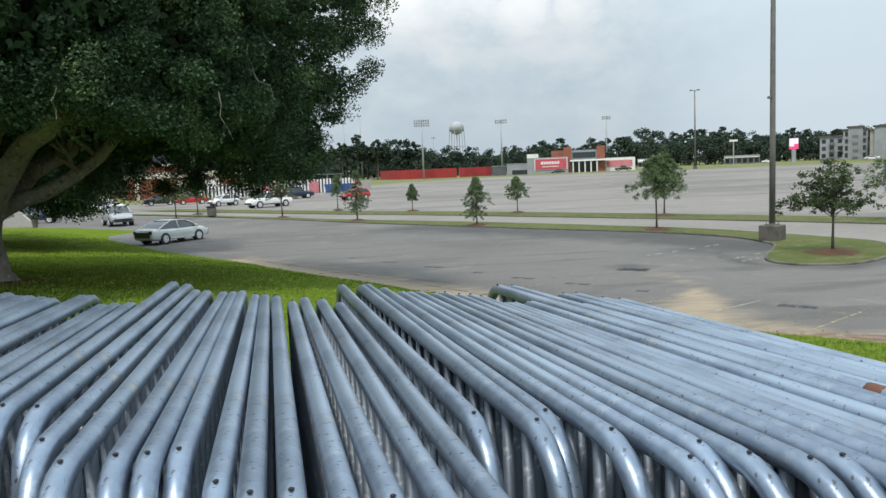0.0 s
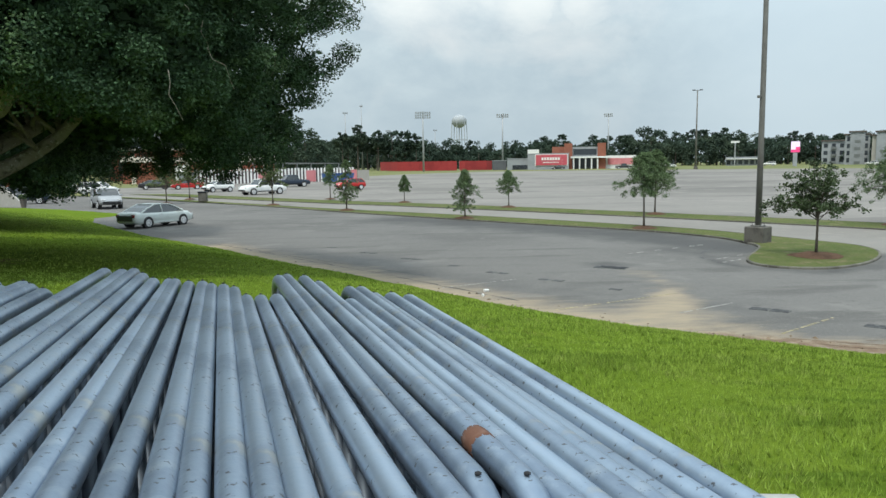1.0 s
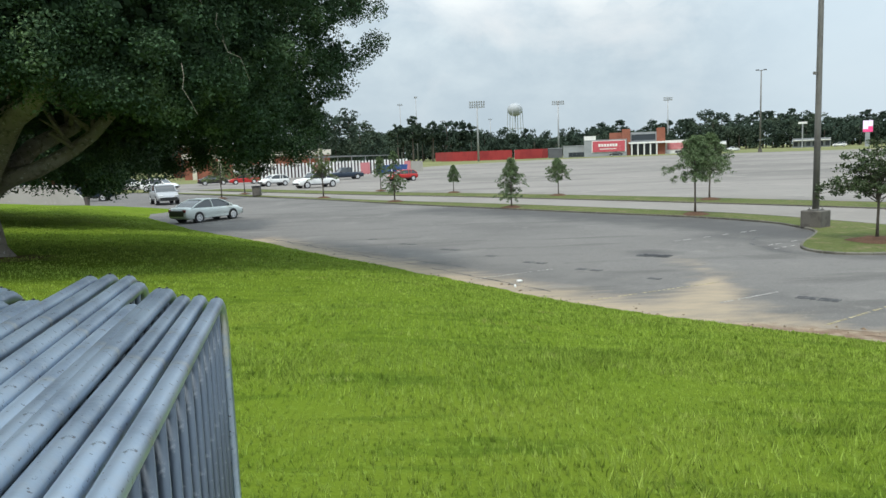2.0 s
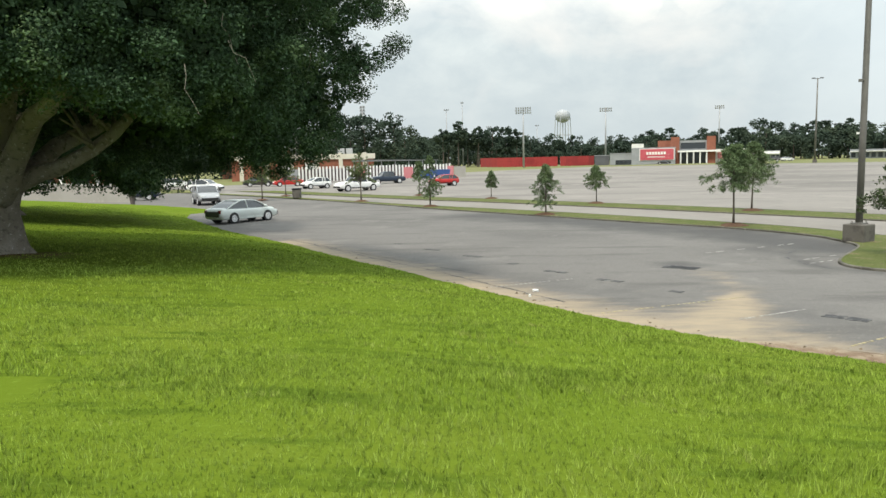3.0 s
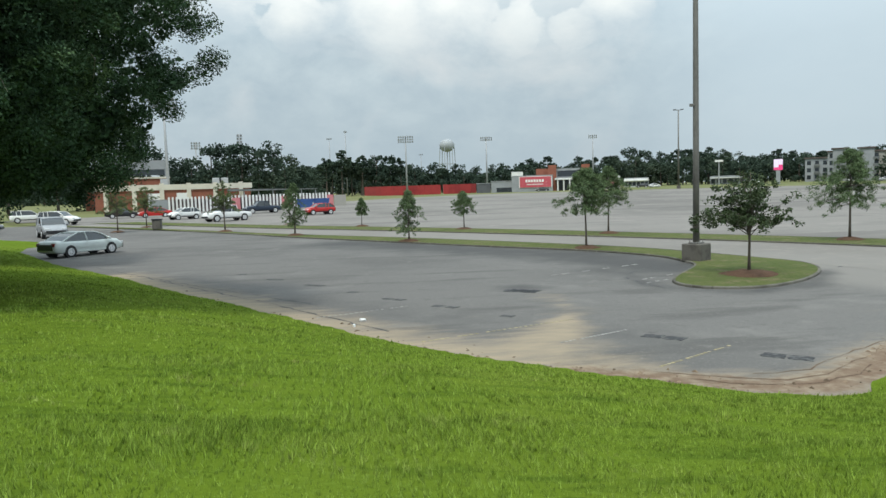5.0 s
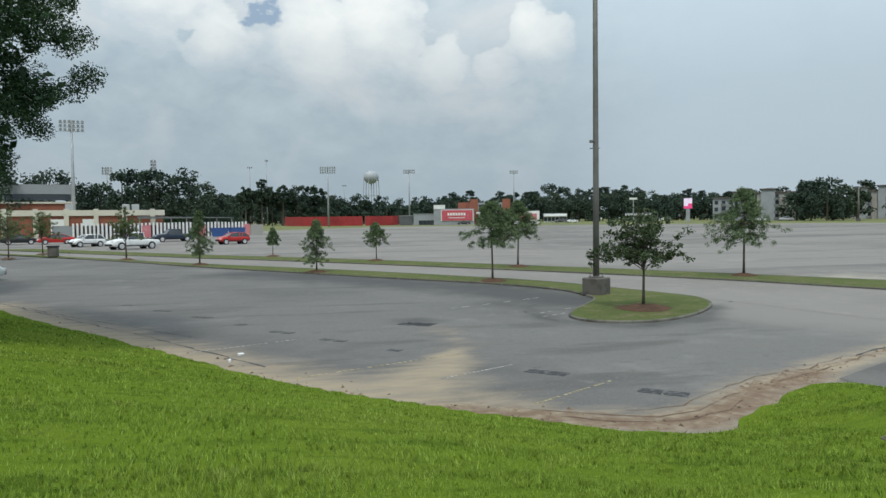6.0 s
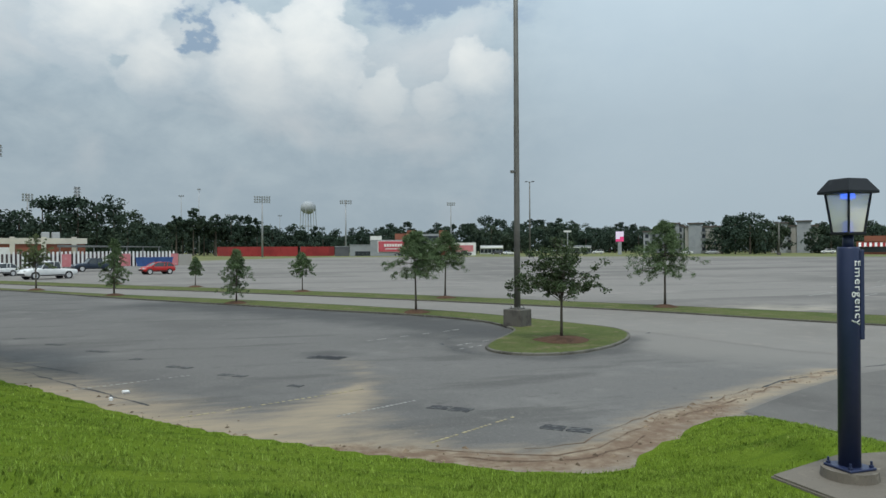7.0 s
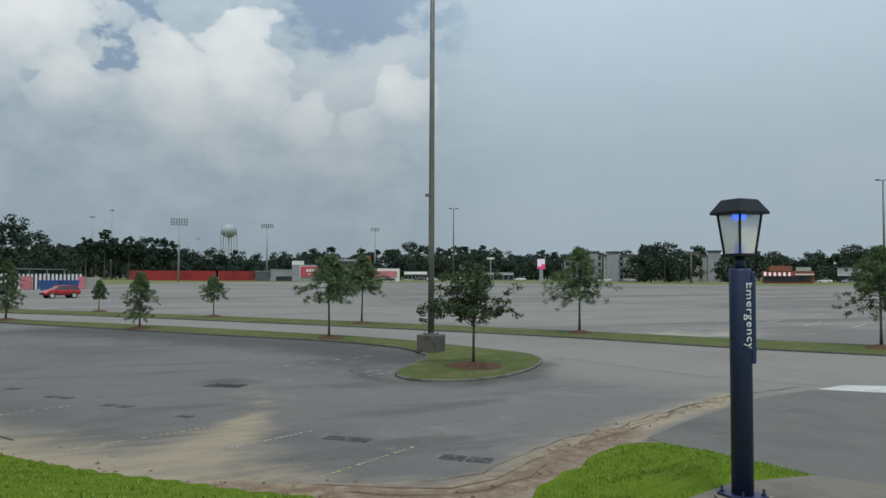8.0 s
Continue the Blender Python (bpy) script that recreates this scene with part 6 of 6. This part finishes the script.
def emergency_post():
    z0 = 0.50
    e = thing("emergency_post", pose(*POST, z0, 0, 0, 0), "navy blue emergency call post with a glazed lantern head", "call post")
    bm = bmesh.new()
    tube(bm, [(0, 0, 0.0), (0, 0, 0.10)], [0.27, 0.26], 28)
    part("footing", bm, "pad_concrete", e, "round concrete footing")
    bm = bmesh.new()
    box(bm, (0, 0, 0.115), (0.34, 0.34, 0.025), bevel=0.006)
    part("base_plate", bm, "post_navy", e)
    for sx in (-1, 1):
        for sy in (-1, 1):
            bm = bmesh.new()
            rod(bm, (sx * 0.135, sy * 0.135, 0.11), (sx * 0.135, sy * 0.135, 0.19), 0.012, n=6)
            rod(bm, (sx * 0.135, sy * 0.135, 0.125), (sx * 0.135, sy * 0.135, 0.15), 0.024, n=6)
            part("bolt", bm, "post_navy", e)
    bm = bmesh.new()
    tube(bm, [(0, 0, 0.12), (0, 0, 2.31), (0, 0, 2.33)], [0.104, 0.104, 0.097], 32)
    part("column", bm, "post_navy", e, smooth=True)
    bm = bmesh.new()
    box(bm, (0.078, -0.078, 1.85), (0.05, 0.05, 0.9), pose(0, 0, 0), bevel=0.008)
    panel = part("call_panel", bm, "post_navy", e)
    bm = bmesh.new()
    box(bm, (0.105, -0.08, 1.52), (0.012, 0.03, 0.05), bevel=0.004)
    part("button", bm, "cap_black", panel)
    # neck and lantern
    bm = bmesh.new()
    tube(bm, [(0, 0, 2.32), (0, 0, 2.45)], [0.055, 0.05], 16)
    part("neck", bm, "post_navy", e, smooth=True)
    lb, lt, zb, zt = 0.099, 0.145, 2.45, 2.88
    bm = bmesh.new()
    box(bm, (0, 0, zb + 0.012), (2 * lb + 0.04, 2 * lb + 0.04, 0.03), bevel=0.006)
    lantern = part("lantern_base", bm, "cap_black", e)
    for sx, sy in ((-1, -1), (1, -1), (1, 1), (-1, 1)):
        bm = bmesh.new()
        tube(bm, [(sx * lb, sy * lb, zb), (sx * lt, sy * lt, zt)], 0.013, 6)
        part("corner_bar", bm, "cap_black", e)
    for k in range(4):
        c, s = round(math.cos(k * math.pi / 2)), round(math.sin(k * math.pi / 2))

        def turn(px, py):
            return (px * c - py * s, px * s + py * c)
        bm = bmesh.new()
        vs = []
        for off in (0.0, 0.006):
            for px, z in ((-lb, zb + 0.03), (lb, zb + 0.03), (lt, zt), (-lt, zt)):
                w = (lb if z < 2.6 else lt) - 0.004 - off
                vs.append(bm.verts.new((*turn(px * 0.95, -w), z)))
        for q in ((0, 1, 2, 3), (7, 6, 5, 4), (0, 4, 5, 1), (1, 5, 6, 2), (2, 6, 7, 3), (3, 7, 4, 0)):
            bm.faces.new([vs[i] for i in q])
        pane = part("glass_pane", bm, "lantern_glass", e)
        pane.visible_shadow = False
        bm = bmesh.new()
        tube(bm, [(*turn(-lt, -lt), zt - 0.005), (*turn(lt, -lt), zt - 0.005)], 0.014, 6)
        part("top_bar", bm, "cap_black", e)
    bm = bmesh.new()
    rings = []
    for h, z in ((0.196, zt - 0.015), (0.196, zt + 0.008), (0.125, zt + 0.125), (0.115, zt + 0.135)):
        rings.append([bm.verts.new((sx * h, sy * h, z)) for sx, sy in ((-1, -1), (1, -1), (1, 1), (-1, 1))])
    bm.faces.new(list(reversed(rings[0])))
    for a, b in zip(rings[:-1], rings[1:]):
        for i in range(4):
            bm.faces.new((a[i], a[(i + 1) % 4], b[(i + 1) % 4], b[i]))
    bm.faces.new(rings[-1])
    part("cap", bm, "cap_black", e, "black hipped lantern cap")
    for z, h, r, mat in ((2.47, 0.12, 0.05, "blue_lens"), (2.815, 0.055, 0.07, "blue_lamp")):
        bm = bmesh.new()
        rod(bm, (0, 0, z), (0, 0, z + h), r, r * 0.95, 16)
        part("beacon", bm, mat, e, "blue beacon")
    # the word runs down the column
    cu = bpy.data.curves.new("word", "FONT")
    cu.body, cu.size, cu.extrude, cu.align_x, cu.align_y = "Emergency", 0.132, 0.002, "LEFT", "CENTER"
    cu.space_character = 1.13
    tmp = new("word", cu)
    dg = bpy.context.evaluated_depsgraph_get()
    me = bpy.data.meshes.new_from_object(tmp.evaluated_get(dg))
    bpy.data.objects.remove(tmp)
    for v in me.vertices:
        along, across, out = v.co.x, v.co.y, v.co.z
        a = across / 0.11 + radians(WORD_TURN)
        v.co = Vector(((0.1085 + out) * math.cos(a), (0.1085 + out) * math.sin(a), 2.2 - along))
    me.materials.append(M["lettering"])
    w = new("lettering", me)
    w.parent = e
    w["label"] = "white word Emergency down the column"


WORD_TURN = -85
emergency_post()


def call_pad():
    pts = [(9.25, 8.0), (10.45, 8.35), (11.6, 8.2), (12.2, 7.2), (12.4, 5.2), (10.5, 5.0), (9.3, 6.2)]
    bm = bmesh.new()
    prism(bm, pts, 0.1, 0.505)
    top = [ed for ed in bm.edges if all(v.co.z > 0.5 for v in ed.verts)]
    bmesh.ops.bevel(bm, geom=top, offset=0.02, segments=2, affect="EDGES")
    ob = put("concrete_pad", bm, "pad_concrete")
    tagged(ob, "weathered concrete pad under the emergency post", "pavement", kind="structure")


call_pad()


# ---- small things on the lot ----
def flat_patch(name, x, y, w, d, turn, mat, label, category, z=0.006, group="", seed=0):
    rng = random.Random(seed)
    bm = bmesh.new()
    n = 16
    pts = []
    for k in range(n):
        a = 2 * math.pi * k / n
        c, s = math.cos(a), math.sin(a)
        f = min(1 / max(abs(c), 1e-6), 1 / max(abs(s), 1e-6))
        pts.append((c * f * w / 2 * rng.uniform(0.86, 1.05), s * f * d / 2 * rng.uniform(0.82, 1.06)))
    prism(bm, pts, -0.01, z, pose(x, y, 0, 0, 0, turn))
    return tagged(put(name, bm, mat), label, category, group)


ROW = -58.0
for k, (x, y) in enumerate([(9.15, 12.25), (7.9, 14.25), (5.4, 17.55), (4.35, 19.2), (3.15, 20.9), (1.9, 22.85), (0.85, 24.75), (-0.6, 26.9), (-2.2, 29.2)]):
    for j, off in enumerate((-0.2, 0.22)):
        if k % 3 == 2 and j == 0:
            continue
        a = radians(-43)
        flat_patch("asphalt_patch", x + off * math.cos(a), y + off * math.sin(a), 0.32 if k > 1 else 0.40, 0.24 if k > 1 else 0.32, -43, "patch_tar", "small black tar patch from a removed wheel stop", "patch", 0.006, "tar patches", 30 + 2 * k + j)
flat_patch("drain_grate", 6.85, 21.25, 1.05, 0.62, -40, "patch_tar", "sunken black storm drain grate in a dip of the lot", "drain", 0.008, seed=4)
flat_patch("drain_hole", 6.85, 21.22, 0.8, 0.34, -40, "hole", "black open slot of the storm drain", "drain", 0.012, seed=5)


def dashes(x0, y0, x1, y1, count, mat):
    rng = random.Random(count)
    d = Vector((x1 - x0, y1 - y0, 0))
    for k in range(count):
        if rng.random() < 0.12:
            continue
        p = Vector((x0, y0, 0)) + d * ((k + 0.25) / count)
        bm = bmesh.new()
        box(bm, (0, 0, 0.003), (d.length / count * rng.uniform(0.4, 0.75), 0.05, 0.005), pose(p.x, p.y, 0, 0, 0, math.degrees(math.atan2(d.y, d.x))))
        tagged(put("paint_dash", bm, mat), "worn broken yellow parking line on the asphalt" if mat == "line_yellow" else "faded white parking line on the asphalt", "marking", "worn parking lines")


dashes(6.9, 12.15, 8.75, 13.3, 20, "line_yellow")
dashes(5.9, 14.3, 7.55, 15.15, 17, "line_white")
dashes(3.1, 15.0, 6.9, 16.6, 30, "line_yellow")
dashes(1.2, 18.5, 3.5, 19.6, 18, "line_white")
dashes(10.9, 22.4, 14.3, 24.5, 9, "line_white")
dashes(10.7, 21.6, 13.2, 23.1, 7, "line_white")
dashes(8.6, 24.4, 12.6, 26.6, 9, "line_white")


def stall_lines():
    rng = random.Random(9)
    for row in range(3):
        for k in range(12):
            x, y = 38.2 + k * 1.25 + row * 9.5, 36.5 - k * 2.15 + row * 7.5
            bm = bmesh.new()
            box(bm, (2.4, 0, 0.004), (4.8, 0.11, 0.008), pose(x, y, 0, 0, 0, 28))
            tagged(put("stall_line", bm, "line_white"), "faded white stall line on the far lot", "marking", "far stall lines")


stall_lines()
bm = bmesh.new()
prism(bm, [(20.1, 14.95), (21.3, 15.15), (23.4, 13.9), (25.2, 12.2), (24.8, 11.9), (22.6, 13.4), (21.1, 13.95), (20.4, 14.6)], -0.01, 0.014)
tagged(put("stop_bar", bm, "bar_white"), "worn white bar painted across the driveway mouth", "marking")


def litter(x, y, w, seed):
    rng = random.Random(seed)
    bm = bmesh.new()
    box(bm, (0, 0, 0.03), (w, w * 0.7, 0.06), pose(x, y, 0, 4, 3, rng.uniform(0, 90)), bevel=0.015)
    for v in bm.verts:
        v.co += Vector((rng.uniform(-1, 1), rng.uniform(-1, 1), rng.uniform(-0.5, 0.5))) * 0.012
    tagged(put("litter_box", bm, "litter"), "small crumpled white carton lying on the asphalt", "litter")


litter(2.25, 17.75, 0.13, 1)
litter(2.05, 17.1, 0.08, 2)


def planter():
    x, y = -29.7, 66.4
    e = thing("planter", pose(x, y, 0.0) @ Matrix.Scale(0.62, 4), "tall dark planter urn holding a leafy shrub", "planter")
    bm = bmesh.new()
    tube(bm, [(0, 0, -0.1), (0, 0, 0.1), (0, 0, 0.6), (0, 0, 1.15), (0, 0, 1.3)], [0.34, 0.32, 0.36, 0.46, 0.5], 16)
    part("urn", bm, "terracotta", e, smooth=True)
    rng = np.random.default_rng(4)
    leaf_cloud("shrub", [(0.35 * math.cos(a), 0.35 * math.sin(a), 1.55 + 0.2 * (k % 2)) for k, a in enumerate(np.linspace(0, 6, 10))], [0.4] * 10, 60, 0.09, "leaf_young", e, rng)


planter()


def trash_bin():
    e = thing("litter_bin", pose(-15.6, 71.3, 0.11), "dark square litter bin on the end of the median", "bin")
    bm = bmesh.new()
    box(bm, (0, 0, 0.42), (0.75, 0.75, 0.85), bevel=0.05)
    part("bin", bm, "concrete_dark", e)
    bm = bmesh.new()
    box(bm, (0, 0, 0.9), (0.85, 0.85, 0.12), bevel=0.03)
    part("lid", bm, "cap_black", e)


trash_bin()


def crack(points, width, seed, mat="patch_tar", label="dark ragged crack in the asphalt", z=0.004):
    """A thin ragged line across the ground."""
    rng = random.Random(seed)
    line = []
    for (x0, y0), (x1, y1) in zip(points[:-1], points[1:]):
        n = max(2, int(math.hypot(x1 - x0, y1 - y0) / 0.3))
        for k in range(n):
            line.append(Vector((x0 + (x1 - x0) * k / n + rng.uniform(-0.06, 0.06), y0 + (y1 - y0) * k / n + rng.uniform(-0.06, 0.06), 0)))
    bm = bmesh.new()
    rows = []
    for i, p in enumerate(line):
        d = (line[min(i + 1, len(line) - 1)] - line[max(i - 1, 0)]).normalized()
        s = Vector((-d.y, d.x, 0)) * width * rng.choice((0.06, 0.3, 0.5, 0.8, 1.0))
        h = float(far_z(np.array([p.x]), np.array([p.y]))[0]) + z
        rows.append((bm.verts.new(p + s + Vector((0, 0, h))), bm.verts.new(p - s + Vector((0, 0, h)))))
    for k, (a, b) in enumerate(zip(rows[:-1], rows[1:])):
        bm.faces.new((a[0], a[1], b[1], b[0]))
    bmesh.ops.recalc_face_normals(bm, faces=bm.faces[:])
    if bm.faces[0].normal.z < 0:
        bmesh.ops.reverse_faces(bm, faces=bm.faces[:])
    return tagged(put("crack", bm, mat), label, "crack", "cracks in the asphalt")


crack([(-9, 34.5), (-4.2, 27.6), (-1.4, 23.8), (1.4, 20.2)], 0.035, 1)
crack([(14.6, 14.0), (15.4, 14.4), (16.6, 14.8)], 0.05, 5)
crack([(17.2, 15.0), (18.6, 15.2), (20.4, 15.5)], 0.05, 6)
crack([(12.5, 12.2), (15.0, 11.4), (18.5, 9.5)], 0.03, 7)
crack([(-6.3, 30.6), (-3.0, 25.4), (-0.4, 21.6), (1.6, 18.3), (2.9, 16.1)], 0.035, 8)
crack([(10.6, 23.0), (10.5, 21.2), (10.9, 20.2)], 0.06, 9)
crack([(14.2, 26.1), (12.2, 25.3), (10.8, 23.6)], 0.05, 10)
crack([(17.8, 23.0), (18.6, 23.6), (19.4, 24.6)], 0.06, 11)
crack([(20, 64), (40, 52), (70, 34), (95, 18)], 0.10, 12)
crack([(-10, 88), (20, 84), (60, 70), (110, 40)], 0.09, 13)
crack([(20, 110), (60, 100), (110, 74), (150, 40)], 0.12, 14)
crack([(0, 140), (50, 150), (110, 125)], 0.14, 15)

RUT = "brown wheel rut pressed into the washed soil"
crack([(6.3, 12.1), (7.3, 11.45), (8.3, 11.0), (9.1, 11.15), (10.0, 11.75), (11.2, 12.5)], 0.025, 21, "soil_rut", RUT)
crack([(6.9, 11.4), (7.8, 10.85), (8.7, 10.65), (9.5, 11.05), (10.4, 11.75)], 0.028, 22, "soil_rut", RUT)
crack([(8.0, 11.35), (9.0, 11.45), (9.9, 12.05), (11.3, 12.85), (12.9, 13.35)], 0.017, 23, "soil_rut", RUT)
crack([(11.4, 12.35), (12.6, 12.85), (13.9, 13.5), (15.2, 14.15)], 0.030, 24, "soil_rut", RUT)
crack([(12.4, 13.05), (13.6, 13.65), (14.6, 14.15)], 0.017, 25, "soil_rut", RUT)
crack([(15.6, 14.5), (16.6, 14.9), (17.9, 15.2)], 0.028, 26, "soil_rut", RUT)

def soil_clods():
    """Lumps of washed soil and torn asphalt along the eroded edge and the seam of the driveway."""
    rng = random.Random(77)
    bm = bmesh.new()
    for line, count, spread in ((SOIL, 110, 0.5), (SEAM, 110, 0.3), (EDGE_SAND, 130, 0.6)):
        for _ in range(count):
            k = rng.randrange(len(line) - 1)
            t = rng.random()
            x = line[k][0] + (line[k + 1][0] - line[k][0]) * t + rng.gauss(0, spread * 0.6)
            y = line[k][1] + (line[k + 1][1] - line[k][1]) * t + rng.gauss(0, spread * 0.6)
            r = 0.010 + 0.034 * rng.random() ** 4
            m = Matrix.Translation((x, y, r * 0.25)) @ Matrix.Rotation(rng.uniform(0, 6.28), 4, "Z") @ Matrix.Diagonal((r * rng.uniform(1.0, 2.6), r, r * rng.uniform(0.4, 0.8), 1))
            corners = [bm.verts.new(m @ Vector((cx * rng.uniform(0.6, 1.1), cy * rng.uniform(0.6, 1.1), cz))) for cx, cy, cz in ((1, 0, -0.4), (0.3, 1, -0.4), (-1, 0.5, -0.4), (-0.6, -0.9, -0.4), (0.5, -0.8, -0.4), (0.1, 0.1, 1.0))]
            for i in range(5):
                bm.faces.new((corners[i], corners[(i + 1) % 5], corners[5]))
    tagged(put("soil_clods", bm, "clod"), "crumbled brown soil clods along the eroded asphalt edge", "soil", kind="stuff")


soil_clods()

# ---- grass blades over the lawn ----
def blades():
    rng = np.random.default_rng(21)
    xs, ys, hs, ws = [], [], [], []
    for (x0, x1, y0, y1), per, h, w in (((-2.5, 6.0, 2.3, 6.5), 3000, 0.048, 0.0065), ((-5, 9.5, 5.5, 9.5), 1300, 0.05, 0.010), ((-9, 13.2, 9.0, 15), 420, 0.046, 0.016), ((-14, 4, 13, 24), 120, 0.055, 0.03), ((-26, 2, 22, 50), 130, 0.05, 0.03), ((-30, -14, 10, 24), 110, 0.05, 0.03), ((6, 13.2, 4.5, 12.2), 650, 0.044, 0.011)):
        n = int((x1 - x0) * (y1 - y0) * per)
        xs.append(rng.uniform(x0, x1, n)), ys.append(rng.uniform(y0, y1, n))
        hs.append(np.full(n, h)), ws.append(np.full(n, w))
    x, y, h, w = (np.concatenate(v) for v in (xs, ys, hs, ws))
    # blades grow in tufts, each tuft with its own height and lean
    cell = np.where(w < 0.008, 0.06, np.where(w < 0.012, 0.085, np.where(w < 0.02, 0.12, 0.24)))
    ix, iy = np.floor(x / cell), np.floor(y / cell)

    def cell_random(k):
        v = np.sin(ix * 12.9898 + iy * 78.233 + k * 37.719) * 43758.5453
        return v - np.floor(v)
    cx, cy = (ix + cell_random(1)) * cell, (iy + cell_random(2)) * cell
    x, y = cx + (x - cx) * 0.62, cy + (y - cy) * 0.62
    size, bend = 0.62 + 0.6 * cell_random(3), cell_random(4) * 2 * np.pi
    d = from_line(EDGE, x, y)
    ok = inside(LAWN, x, y) & ((d > 0.12) | (rng.random(len(x)) < 0.4)) & ~inside(walk_poly, x, y) & (np.hypot(x - OAK[0], y - OAK[1]) > 1.3)
    ok &= ~inside([(9.2, 8.05), (10.45, 8.4), (11.7, 8.25), (12.3, 7.2), (12.5, 5.1), (10.4, 4.9), (9.2, 6.2)], x, y)
    x, y, h, w, size, bend = x[ok], y[ok], h[ok], w[ok], size[ok], bend[ok]
    z = bank_z(x, y)
    n = len(x)
    tuft = 0.75 + 0.35 * wave(x * 2.3, y * 2.3) + 0.25 * wave(x * 0.7, y * 1.9)
    h = h * tuft * size * rng.uniform(0.6, 1.25, n)
    a = rng.uniform(0, 2 * np.pi, n)
    lean = rng.uniform(0.1, 0.9, n) * h
    la = bend + rng.normal(0, 0.8, n)
    base = np.stack([x, y, z - 0.01], 1)
    side = np.stack([np.cos(a), np.sin(a), 0 * a], 1) * (w * rng.uniform(0.6, 1.3, n))[:, None] * 0.5
    tip = base + np.stack([lean * np.cos(la), lean * np.sin(la), h + 0.01], 1)
    verts = np.stack([base - side, base + side, tip], 1).reshape(-1, 3)
    me = bpy.data.meshes.new("grass_blades")
    me.vertices.add(3 * n)
    me.vertices.foreach_set("co", verts.astype(np.float32).ravel())
    me.loops.add(3 * n)
    me.loops.foreach_set("vertex_index", np.arange(3 * n, dtype=np.int32))
    me.polygons.add(n)
    me.polygons.foreach_set("loop_start", np.arange(0, 3 * n, 3, dtype=np.int32))
    me.update(calc_edges=True)
    me.validate()
    me.materials.append(M["blade"])
    tagged(new("grass_blades", me), "short dense bright green lawn grass on the bank", "grass", kind="stuff")


blades()
